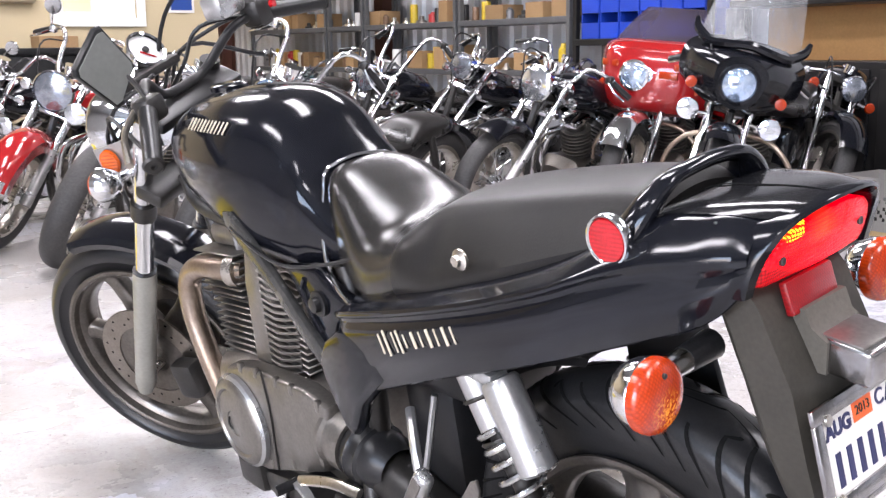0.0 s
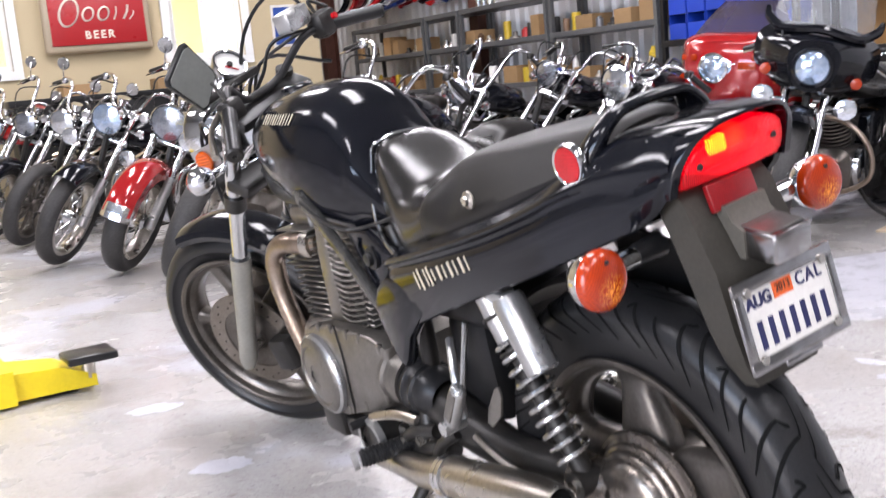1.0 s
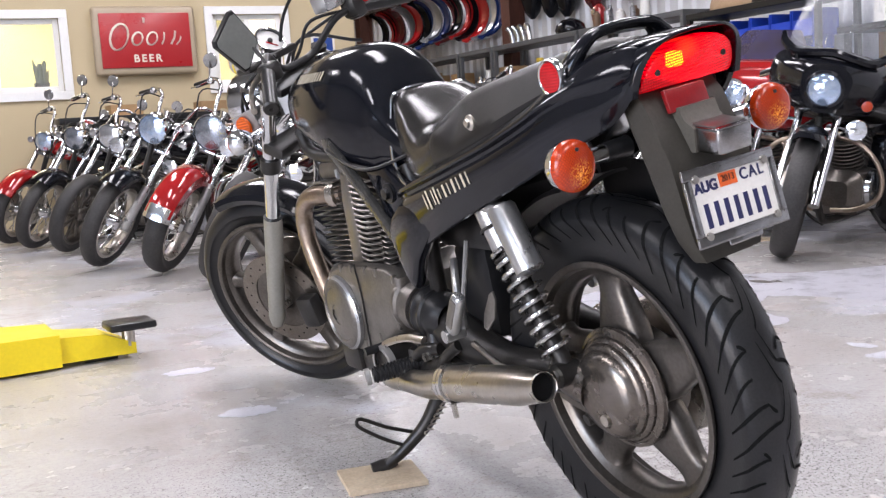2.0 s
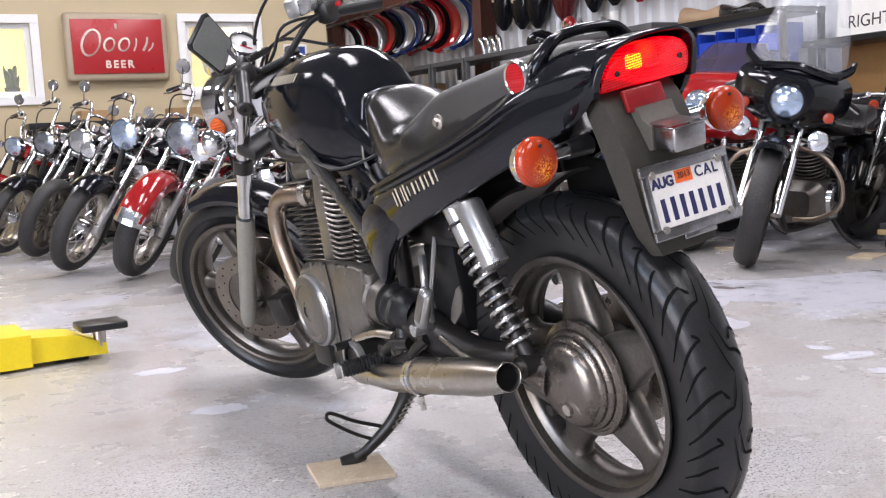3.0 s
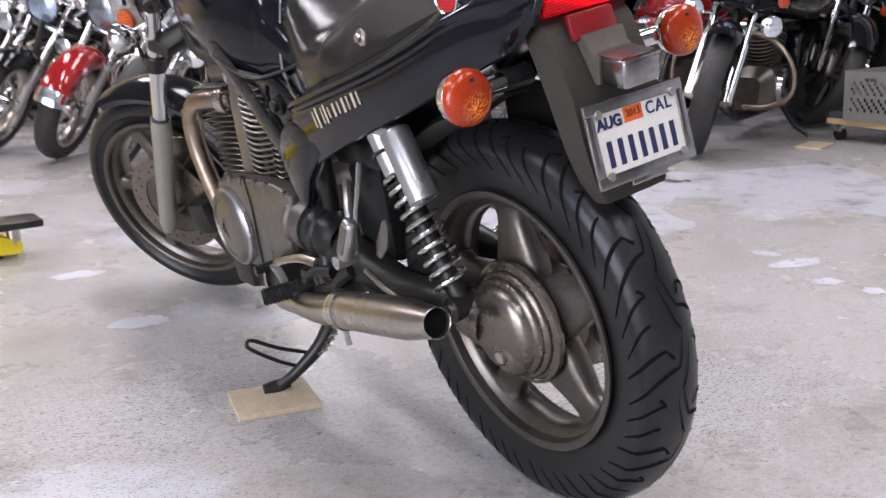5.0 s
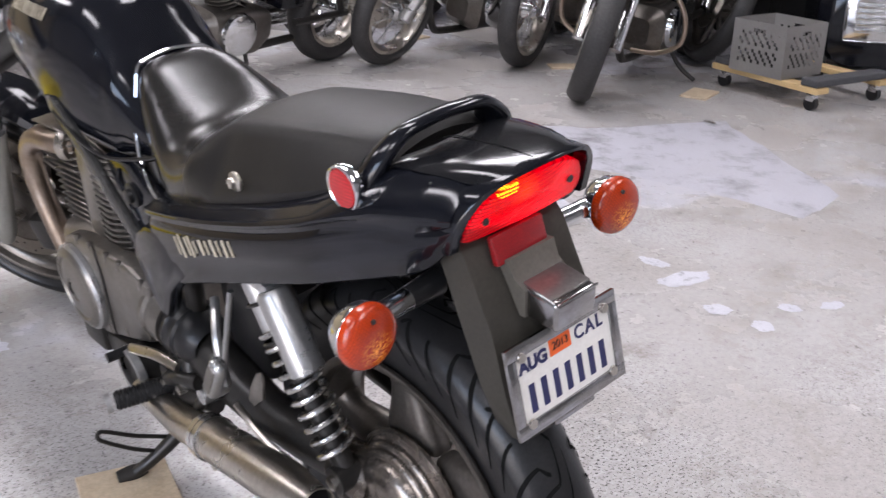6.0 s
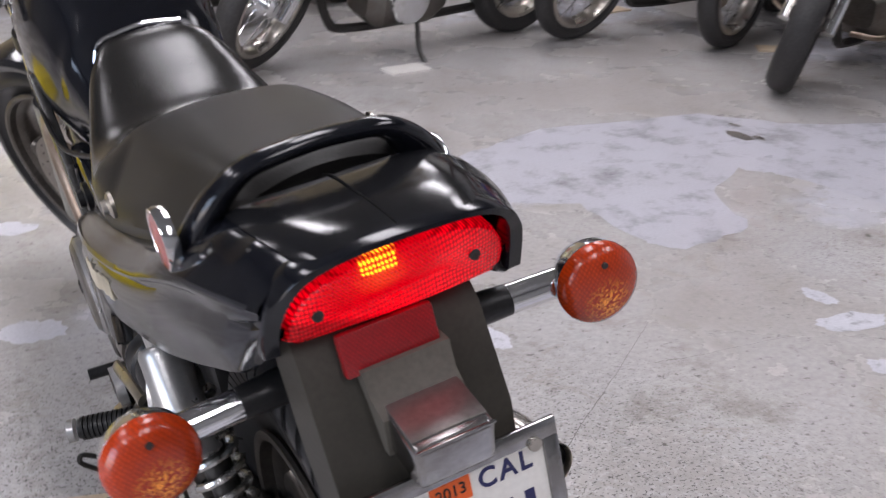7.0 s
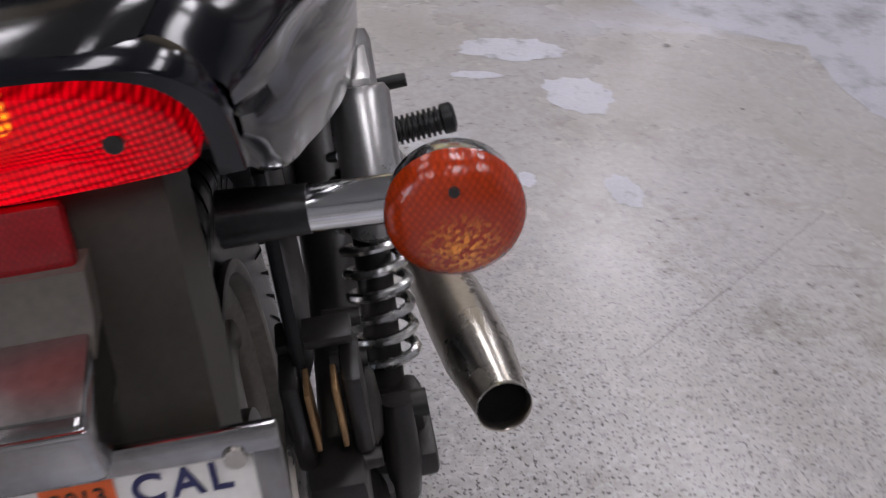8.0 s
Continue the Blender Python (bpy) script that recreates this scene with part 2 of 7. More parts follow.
BLACK_PAINT = mat("black_paint", (0.004, 0.0043, 0.0065), 0.13, 0, (0.007, 0.0078, 0.0105), 5, 0.7, 0.1, 90, 0.0, 0.09, 0.06, 0.33)
WORN_BLACK = mat("worn_black_plastic", (0.009, 0.009, 0.010), 0.34, 0, (0.02, 0.019, 0.018), 7, 0.7, 0.12, 160, 0.05, 0.0, 0.12, 0.28)
VINYL = mat("black_vinyl", (0.008, 0.0078, 0.0078), 0.29, 0, (0.017, 0.015, 0.013), 6, 0.7, 0.15, 420, 0.14, 0.0, 0.10, 0.28)
SADDLE_VINYL = mat("saddle_vinyl", (0.008, 0.0078, 0.0078), 0.3, 0, (0.018, 0.0162, 0.0145), 7, 0.9, 0.2, 420, 0.12, 0.0, 0.10, 0.24)
# the rider's place is rubbed smooth, the pillion's is dusty and dull
saddle_nodes = SADDLE_VINYL.node_tree.nodes
saddle_xyz = saddle_nodes.new("ShaderNodeSeparateXYZ")
SADDLE_VINYL.node_tree.links.new(saddle_nodes["Texture Coordinate"].outputs["Object"], saddle_xyz.inputs[0])
rubbed = saddle_nodes.new("ShaderNodeMapRange")
for rubbed_name, rubbed_value in (("From Min", 0.30), ("From Max", 0.40), ("To Min", 0.42), ("To Max", 0.21)):
    rubbed.inputs[rubbed_name].default_value = rubbed_value
SADDLE_VINYL.node_tree.links.new(saddle_xyz.outputs[1], rubbed.inputs["Value"])
SADDLE_VINYL.node_tree.links.new(rubbed.outputs["Result"], saddle_nodes["Principled BSDF"].inputs["Roughness"])
polish = saddle_nodes.new("ShaderNodeMapRange")
for polish_name, polish_value in (("From Min", 0.32), ("From Max", 0.42), ("To Min", 0.26), ("To Max", 0.40)):
    polish.inputs[polish_name].default_value = polish_value
SADDLE_VINYL.node_tree.links.new(saddle_xyz.outputs[1], polish.inputs["Value"])
SADDLE_VINYL.node_tree.links.new(polish.outputs["Result"], saddle_nodes["Principled BSDF"].inputs["Specular IOR Level"])
RUBBER = mat("tyre_rubber", (0.0105, 0.0106, 0.0118), 0.32, 0, (0.019, 0.0182, 0.0172), 9, 0.7, 0.2, 260, 0.12, 0.0, 0.08, 0.34)
GREY_PLASTIC = mat("dusty_grey_plastic", (0.030, 0.0275, 0.0225), 0.5, 0, (0.056, 0.050, 0.040), 7, 0.7, 0.1, 200, 0.08, 0, 0.12, 0.25)
CHROME = mat("chrome", (0.72, 0.73, 0.75), 0.12, 1.0, (0.55, 0.54, 0.52), 10, 0.5, 0.04, 160, 0.0, 0.0, 0.07)
SATIN = mat("satin_spring_chrome", (0.55, 0.55, 0.55), 0.26, 1.0, (0.36, 0.35, 0.33), 30, 0.6, 0.06, 160, 0.02, 0.0, 0.08)
DISC_STEEL = mat("stained_disc_steel", (0.27, 0.25, 0.225), 0.34, 1.0, (0.17, 0.135, 0.105), 14, 0.8, 0.1, 160, 0.04)
STEEL = mat("brushed_exhaust_steel", (0.58, 0.555, 0.51), 0.29, 1.0, (0.42, 0.375, 0.315), 11, 0.9, 0.08, 120, 0.03, 0.0, 0.12)
HEADER = mat("heat_browned_steel", (0.40, 0.33, 0.27), 0.33, 1.0, (0.26, 0.19, 0.14), 11, 0.9, 0.1, 120, 0.03)
ALLOY = mat("oxidised_alloy", (0.25, 0.235, 0.215), 0.36, 0.85, (0.13, 0.115, 0.10), 10, 0.8, 0.12, 160, 0.12)
WHEEL_ALLOY = mat("dull_wheel_alloy", (0.165, 0.152, 0.138), 0.36, 0.85, (0.085, 0.072, 0.06), 9, 0.9, 0.14, 140, 0.1)
DRIVE_ALLOY = mat("oiled_drive_alloy", (0.25, 0.225, 0.20), 0.27, 0.9, (0.12, 0.095, 0.078), 11, 0.9, 0.12, 150, 0.08)
LIGHT_ALLOY = mat("pale_alloy", (0.46, 0.46, 0.455), 0.30, 0.8, (0.32, 0.31, 0.295), 9, 0.6, 0.06, 160, 0.05)
DARK_METAL = mat("greasy_black_metal", (0.011, 0.0105, 0.010), 0.40, 0.1, (0.028, 0.024, 0.020), 14, 0.7, 0.2, 160, 0.15)
RED_LENS = lens("red_lens", (0.50, 0.008, 0.012), 0.1, 0.12, 420, 0.2)
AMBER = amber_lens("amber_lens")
DULL_CHROME = mat("dulled_chrome", (0.42, 0.42, 0.43), 0.19, 1.0, (0.20, 0.185, 0.17), 22, 0.9, 0.08, 160, 0.05, 0.0, 0.13)


def lit_lens(name, bulb):
    """The tail lamp's red lens, lit from behind; its clear prisms let the bulb show through."""
    m = lens(name, (0.28, 0.002, 0.004), 0.16, 0.5, 330, 0.45, 4)
    nt = m.node_tree
    N, L = nt.nodes, nt.links
    tc, vo = prism_grid(nt, 330, 4)

    def mapped(src, a, b, c=0.0, d=1.0):
        r = N.new("ShaderNodeMapRange")
        for nm, v in (("From Min", a), ("From Max", b), ("To Min", c), ("To Max", d)):
            r.inputs[nm].default_value = v
        L.new(src, r.inputs["Value"])
        return r.outputs["Result"]

    def calc(op, p, q):
        n = N.new("ShaderNodeMath")
        n.operation = op
        for i, v in enumerate((p, q)):
            if isinstance(v, (int, float)):
                n.inputs[i].default_value = v
            else:
                L.new(v, n.inputs[i])
        return n.outputs[0]

    rel = N.new("ShaderNodeVectorMath")
    rel.operation = "SUBTRACT"
    rel.inputs[1].default_value = bulb
    L.new(tc.outputs["Object"], rel.inputs[0])
    sep = N.new("ShaderNodeSeparateXYZ")
    L.new(rel.outputs[0], sep.inputs[0])
    ax = calc("ABSOLUTE", sep.outputs[0], 0)
    r2 = calc("SQRT", calc("ADD", calc("MULTIPLY", sep.outputs[0], sep.outputs[0]), calc("MULTIPLY", sep.outputs[2], sep.outputs[2])), 0)
    warm = mapped(r2, 0.022, 0.004)
    # the emission drops towards the lower left edge
    low = mapped(calc("ADD", sep.outputs[2], calc("MULTIPLY", sep.outputs[0], 0.30)), -0.050, -0.043, 0.28, 1.0)
    dot = mapped(vo.outputs["Distance"], 0.50, 0.12)
    hot = calc("MULTIPLY", warm, 0.10)
    halo = mapped(ax, 0.10, 0.015, 0.34, 1.0)
    mix = N.new("ShaderNodeMix")
    mix.data_type = "RGBA"
    L.new(hot, mix.inputs[0])
    mix.inputs[6].default_value, mix.inputs[7].default_value = (0.80, 0.0, 0.006, 1), (1.0, 0.40, 0.03, 1)
    power = calc("ADD", calc("MULTIPLY", calc("MULTIPLY", halo, low), mapped(vo.outputs["Distance"], 0.1, 0.6, 2.25, 0.26)), calc("MULTIPLY", hot, 1.5))
    b = N["Principled BSDF"]
    b.inputs["Coat Weight"].default_value, b.inputs["Specular IOR Level"].default_value = 0.0, 0.26
    L.new(mix.outputs[2], b.inputs["Emission Color"])
    L.new(power, b.inputs["Emission Strength"])
    clear = N.new("ShaderNodeBsdfTransparent")
    clear.inputs["Color"].default_value = (1.0, 0.50, 0.03, 1)
    both = N.new("ShaderNodeMixShader")
    L.new(calc("MULTIPLY", calc("MULTIPLY", mapped(r2, 0.060, 0.035), dot), 0.75), both.inputs[0])
    L.new(b.outputs[0], both.inputs[1])
    L.new(clear.outputs[0], both.inputs[2])
    L.new(both.outputs[0], N["Material Output"].inputs[0])
    return m

# ---- the place ----
def floor_material():
    m = mat("painted_concrete", (0.47, 0.455, 0.45), 0.27, 0, (0.40, 0.375, 0.355), 1.6, 0.9, 0.10, 60, 0.35, 0.0, 0.10, 0.6, 0.12)
    nt = m.node_tree
    N, L = nt.nodes, nt.links
    tc = N.new("ShaderNodeTexCoord")
    base = N["Principled BSDF"].inputs["Base Color"].links[0].from_socket

    # pitted ground: here and there, and round the place beside the machine
    def worn_spot(at, r0, r1, most):
        spot = N.new("ShaderNodeVectorMath")
        spot.operation = "DISTANCE"
        spot.inputs[1].default_value = at
        L.new(tc.outputs["Object"], spot.inputs[0])
        near = N.new("ShaderNodeMapRange")
        near.inputs["From Min"].default_value, near.inputs["From Max"].default_value = r0, r1
        near.inputs["To Min"].default_value, near.inputs["To Max"].default_value = 0.0, most
        L.new(spot.outputs["Value"], near.inputs["Value"])
        return near.outputs["Result"]

    near_spots = N.new("ShaderNodeMath")
    near_spots.operation = "MAXIMUM"
    L.new(worn_spot((0.45, 0.36, 0.0), 0.75, 0.2, 1.0), near_spots.inputs[0])
    L.new(worn_spot((-0.55, 0.75, 0.0), 0.9, 0.2, 0.75), near_spots.inputs[1])
    here = N.new("ShaderNodeTexNoise")
    here.inputs["Scale"].default_value, here.inputs["Detail"].default_value = 1.3, 5
    L.new(tc.outputs["Object"], here.inputs["Vector"])
    there = N.new("ShaderNodeMapRange")
    there.inputs["From Min"].default_value, there.inputs["From Max"].default_value = 0.42, 0.66
    there.inputs["To Min"].default_value, there.inputs["To Max"].default_value = 0.05, 0.5
    L.new(here.outputs["Fac"], there.inputs["Value"])
    pits = N.new("ShaderNodeMath")
    pits.operation = "MAXIMUM"
    L.new(near_spots.outputs[0], pits.inputs[0])
    L.new(there.outputs["Result"], pits.inputs[1])

    def layer(prev, scale, lo, hi, colour, amount, detail=5.0, rough=0.6, distort=0.0, mask=None):
        n = N.new("ShaderNodeTexNoise")
        n.inputs["Scale"].default_value, n.inputs["Detail"].default_value, n.inputs["Roughness"].default_value = scale, detail, rough
        n.inputs["Distortion"].default_value = distort
        L.new(tc.outputs["Object"], n.inputs["Vector"])
        r = N.new("ShaderNodeMapRange")
        r.inputs["From Min"].default_value, r.inputs["From Max"].default_value, r.inputs["To Max"].default_value = lo, hi, amount
        L.new(n.outputs["Fac"], r.inputs["Value"])
        x = N.new("ShaderNodeMix")
        x.data_type = "RGBA"
        fac = r.outputs["Result"]
        if mask:
            mul = N.new("ShaderNodeMath")
            mul.operation = "MULTIPLY"
            L.new(fac, mul.inputs[0])
            L.new(mask, mul.inputs[1])
            fac = mul.outputs[0]
        L.new(fac, x.inputs[0])
        L.new(prev, x.inputs[6])
        x.inputs[7].default_value = rgb(colour)
        return x.outputs[2]

    c = layer(base, 0.5, 0.53, 0.56, (0.55, 0.55, 0.60), 0.8, 5.0, 0.55, 0.5)
    c = layer(c, 2.4, 0.53, 0.68, (0.26, 0.235, 0.205), 0.85, 9.0, 0.75)
    c = layer(c, 5.5, 0.55, 0.62, (0.36, 0.33, 0.295), 0.6, 9.0, 0.75, 1.2)
    c = layer(c, 40.0, 0.60, 0.66, (0.16, 0.15, 0.14), 0.8, 4.0, 0.75)
    c = layer(c, 12.0, 0.56, 0.70, (0.25, 0.23, 0.20), 0.75, 8.0, 0.8)
    c = layer(c, 70.0, 0.54, 0.64, (0.58, 0.58, 0.59), 0.55, 3.0, mask=pits.outputs[0])
    c = layer(c, 150.0, 0.585, 0.63, (0.07, 0.066, 0.062), 1.0, 2.0, mask=pits.outputs[0])
    c = layer(c, 62.0, 0.655, 0.685, (0.07, 0.064, 0.058), 0.9, 3.0, 0.7, mask=pits.outputs[0])
    L.new(c, N["Principled BSDF"].inputs["Base Color"])
    return m


FLOOR = floor_material()
CREAM = mat("cream_wall_paint", (0.52, 0.425, 0.265), 0.6, 0, (0.475, 0.385, 0.235), 1.2, 0.6, 0.03, 120, 0.05)
WHITE_TRIM = mat("white_trim_paint", (0.82, 0.82, 0.80), 0.45, 0, (0.74, 0.73, 0.70), 5, 0.5, 0.03, 80, 0.03)
SHEET = mat("white_sheet_metal", (0.66, 0.67, 0.69), 0.38, 0.1, (0.56, 0.56, 0.57), 3, 0.7, 0.04, 90, 0.02)
CEILING_PAINT = mat("ceiling_insulation", (0.20, 0.20, 0.195), 0.8, 0, (0.15, 0.15, 0.145), 1.5, 0.5, 0.04, 60, 0.05)
OFFICE_YELLOW = mat("pale_yellow_paint", (0.80, 0.76, 0.40), 0.6, 0, (0.74, 0.69, 0.34), 1.5, 0.4, 0.03, 80)
SIDING = mat("dull_grey_siding", (0.30, 0.30, 0.30), 0.6, 0, (0.24, 0.24, 0.235), 2, 0.6, 0.05, 60, 0.05)
RUST = mat("rust_brown_steel", (0.10, 0.035, 0.022), 0.55, 0.1, (0.055, 0.02, 0.015), 8, 0.7, 0.1, 120, 0.1)
GREY_STEEL = mat("grey_shelf_enamel", (0.12, 0.125, 0.13), 0.4, 0.2, (0.075, 0.075, 0.078), 6, 0.6, 0.08, 90, 0.05)

X0, X1, Y0, Y1 = -7.0, 5.75, -6.0, 17.0
OFFICE_Y, OFFICE_X = 9.1, 3.15


def structure(name, bm, material, label, category, smooth=False):
    return tagged(part(name, bm, material, None, "", smooth), label, category, "", "structure")


structure("floor", box((X1 - X0 + 0.4, Y1 - Y0 + 0.4, 0.2), ((X0 + X1) / 2, (Y0 + Y1) / 2, -0.1)), FLOOR, "worn grey painted concrete workshop floor with patches", "floor")
structure("ceiling", box((X1 - X0 + 0.4, Y1 - Y0 + 0.4, 0.2), ((X0 + X1) / 2, (Y0 + Y1) / 2, CEILING + 0.1)), CEILING_PAINT, "dull grey insulated workshop ceiling", "ceiling")
for nm, sx, sy, cx, cy in (("wall_south", X1 - X0, 0.2, (X0 + X1) / 2, Y0 - 0.1), ("wall_north", X1 - X0, 0.2, (X0 + X1) / 2, Y1 + 0.1)):
    structure(nm, box((sx, sy, CEILING), (cx, cy, CEILING / 2)), SIDING, "plain grey workshop wall", "wall")


bm = box((0.2, 1.05, CEILING), (X0 - 0.1, Y0 + 0.525, CEILING / 2))
box((0.2, Y1 - 0.15, CEILING), (X0 - 0.1, (Y1 + 0.15) / 2, CEILING / 2), 0, bm)
box((0.2, 5.1, CEILING - 3.55), (X0 - 0.1, -2.4, (CEILING + 3.55) / 2), 0, bm)
structure("wall_west", bm, SIDING, "plain grey workshop wall with an open bay door", "wall")


def corrugated():
    """The ribbed metal wall behind the shelves."""
    prof = []
    y, pitch = Y0, 0.2
    while y < Y1 - 0.01:
        prof += [(X1, y), (X1, y + 0.06), (X1 - 0.035, y + 0.09), (X1 - 0.035, y + 0.17)]
        y += pitch
    prof.append((X1, Y1))
    bm = bmesh.new()
    lo = [bm.verts.new((a, b, 0)) for a, b in prof]
    hi = [bm.verts.new((a, b, CEILING)) for a, b in prof]
    back = [bm.verts.new(p) for p in ((X1 + 0.15, Y0, 0), (X1 + 0.15, Y1, 0), (X1 + 0.15, Y1, CEILING), (X1 + 0.15, Y0, CEILING))]
    for i in range(len(prof) - 1):
        bm.faces.new((lo[i], lo[i + 1], hi[i + 1], hi[i]))
    bm.faces.new(back)
    return bm


structure("wall_east", corrugated(), SHEET, "white ribbed sheet metal wall behind shelves", "wall")

# office walls with two windows
WINDOWS = [(-1.02, 0.15, 1.36, 2.04), (1.62, 2.34, 1.36, 2.06)]


def office_wall():
    bm = bmesh.new()
    xs = [X0] + [v for a, b, _, _ in WINDOWS for v in (a, b)] + [OFFICE_X]
    for i in range(len(xs) - 1):
        a, b = xs[i], xs[i + 1]
        cx, w = (a + b) / 2, b - a
        if i % 2 == 0:
            box((w, 0.14, CEILING), (cx, OFFICE_Y + 0.07, CEILING / 2), bm=bm)
        else:
            _, _, z0, z1 = WINDOWS[i // 2]
            box((w, 0.14, z0), (cx, OFFICE_Y + 0.07, z0 / 2), bm=bm)
            box((w, 0.14, CEILING - z1), (cx, OFFICE_Y + 0.07, (z1 + CEILING) / 2), bm=bm)
    return bm


structure("wall_office", office_wall(), CREAM, "cream painted office wall with two windows", "wall")
structure("wall_office_side", box((0.14, Y1 - OFFICE_Y - 0.16, CEILING), (OFFICE_X - 0.07, (OFFICE_Y + 0.16 + Y1) / 2, CEILING / 2)), CREAM, "cream painted office side wall", "wall")
structure("wall_office_back", box((OFFICE_X - X0 - 0.16, 0.1, 3.0), ((X0 + OFFICE_X) / 2, 12.6, 1.5)), OFFICE_YELLOW, "pale yellow wall inside the office", "wall")
structure("ceiling_office", box((OFFICE_X - X0 - 0.3, 3.3, 0.08), ((X0 + OFFICE_X) / 2 - 0.1, 10.9, 2.96)), CEILING_PAINT, "office ceiling", "ceiling")
# assumed blind, added so that the right-hand pane shows bright white
BLIND = mat("white_blind_cloth", (0.86, 0.86, 0.82), 0.7, 0, (0.80, 0.80, 0.76), 3, 0.4, 0.03, 80)
blind_nodes, blind_links = BLIND.node_tree.nodes, BLIND.node_tree.links
thin = blind_nodes.new("ShaderNodeBsdfTranslucent")
thin.inputs["Color"].default_value = (0.92, 0.92, 0.88, 1)
both = blind_nodes.new("ShaderNodeMixShader")
both.inputs[0].default_value = 0.75
blind_links.new(blind_nodes["Principled BSDF"].outputs[0], both.inputs[1])
blind_links.new(thin.outputs[0], both.inputs[2])
blind_links.new(both.outputs[0], blind_nodes["Material Output"].inputs[0])
blind = thing("roller_blind", pose(2.15, OFFICE_Y + 0.17, 1.71), "assumed white roller blind added behind an office window pane", "blind")
part("cloth", box((0.36, 0.003, 0.72), (0, 0, 0)), BLIND, blind, "", False)
part("roller", rod((-0.18, 0.0, 0.375), (0.18, 0.0, 0.375), 0.018, 14), WHITE_TRIM, blind)
PANE = glass("window_glass", (0.95, 0.97, 0.96), 0.03, 0.08)
for k, (a, b, z0, z1) in enumerate(WINDOWS):
    w = thing("window_%d" % (k + 1), pose((a + b) / 2, OFFICE_Y, (z0 + z1) / 2), "white framed sliding office window", "window", "office windows", "structure")
    wd, ht = b - a, z1 - z0
    bm = box((wd + 0.16, 0.03, 0.08), (0, -0.015, ht / 2 + 0.04), 0.004)
    box((wd + 0.16, 0.03, 0.08), (0, -0.015, -ht / 2 - 0.04), 0.004, bm)
    for s in (-1, 1):
        box((0.08, 0.03, ht), (s * (wd / 2 + 0.04), -0.015, 0), 0.004, bm)
    part("casing", bm, WHITE_TRIM, w, "", False)
    bm = bmesh.new()
    for s in (-1, 1):
        box((0.05, 0.04, ht), (s * (wd / 2 - 0.025), 0.05, 0), 0.004, bm)
        box((wd - 0.1, 0.04, 0.05), (0, 0.05, s * (ht / 2 - 0.025)), 0.004, bm)
    box((0.06, 0.04, ht - 0.1), (0, 0.05, 0), 0.004, bm)
    part("window_frame", bm, WHITE_TRIM, w, "", False)
    for s in (-1, 1):
        ob = part("pane", box((wd / 2 - 0.08, 0.006, ht - 0.1), (s * (wd / 4 - 0.01), 0.06, 0)), PANE, w, "", False)
        ob.visible_shadow = False

# ceiling lights
TUBE_WHITE = glow("lit_tube", (0.95, 0.98, 1.0), 3.0)
for tx, ty in TUBES:
    f = thing("ceiling_light", pose(tx, ty, CEILING), "white fluorescent tube fitting on the ceiling", "ceiling light", "ceiling lights")
    part("housing", box((0.66, 2.45, 0.06), (0, 0, -0.032), 0.01), WHITE_TRIM, f, "", False)
    for s in (-0.21, -0.07, 0.07, 0.21):
        part("tube", rod((s, -1.18, -0.09), (s, 1.18, -0.09), 0.017, 10), TUBE_WHITE, f)

# beer sign
SIGN_RED = mat("sign_red", (0.42, 0.022, 0.025), 0.3, 0, (0.36, 0.016, 0.02), 3, 0.5, 0.03, 60)
SIGN_TAN = mat("sign_tan_plastic", (0.42, 0.34, 0.24), 0.4, 0, (0.36, 0.29, 0.2), 3, 0.5, 0.03, 60)
SIGN_CREAM = mat("sign_cream", (0.70, 0.62, 0.52), 0.4, 0, (0.74, 0.68, 0.56), 3, 0.5, 0.03, 60)
sign = thing("wall_sign", pose(0.93, OFFICE_Y, 1.81), "red and cream beer sign in a tan frame on the wall", "sign")
part("sign_frame", box((0.98, 0.10, 0.66), (0, -0.052, 0), 0.04, seg=4), SIGN_TAN, sign)
part("sign_panel", box((0.86, 0.02, 0.52), (0, -0.107, 0.0), 0.006), SIGN_RED, sign)
# the script becomes plain slanted rings and strokes
for cx, cz, rw, rh, rr in ((-0.255, 0.035, 0.085, 0.125, 0.020), (-0.085, 0.015, 0.050, 0.062, 0.017), (0.055, 0.015, 0.050, 0.062, 0.017)):
    ring = [(cx + rw * math.cos(a) + 0.22 * rh * math.sin(a), -0.119, cz + rh * math.sin(a)) for a in (2 * math.pi * k / 28 for k in range(29))]
    part("script_ring", tube(ring, rr, 8, 1, None, 0.35), SIGN_CREAM, sign)
for x0, z0, x1, z1, rr in ((0.175, 0.075, 0.145, -0.045, 0.016), (0.285, 0.085, 0.235, -0.045, 0.022), (0.335, 0.03, 0.285, -0.05, 0.014)):
    part("script_stroke", tube([(x0, -0.119, z0), ((x0 + x1) / 2 + 0.012, -0.119, (z0 + z1) / 2), (x1, -0.119, z1)], rr, 8, 3, None, 0.3), SIGN_CREAM, sign)
part("crest", tube([(-0.01, -0.119, 0.215), (-0.01, -0.119, 0.165)], [0.030, 0.018], 8, 1, None, 0.3), SIGN_CREAM, sign)
text_mesh("BEER", 0.10, SIGN_CREAM, sign, pose(0, -0.119, -0.175, 90), "lettering", bold=0.003, spread=1.35)

# paint patches, oil marks and cracks on the floor
PATCH_PAINT = mat("pale_floor_paint", (0.60, 0.60, 0.65), 0.4, 0, (0.52, 0.52, 0.56), 6, 0.6, 0.08, 120, 0.1)
LAVENDER = mat("lavender_floor_paint", (0.51, 0.51, 0.56), 0.33, 0, (0.44, 0.435, 0.465), 3, 0.7, 0.08, 120, 0.15)


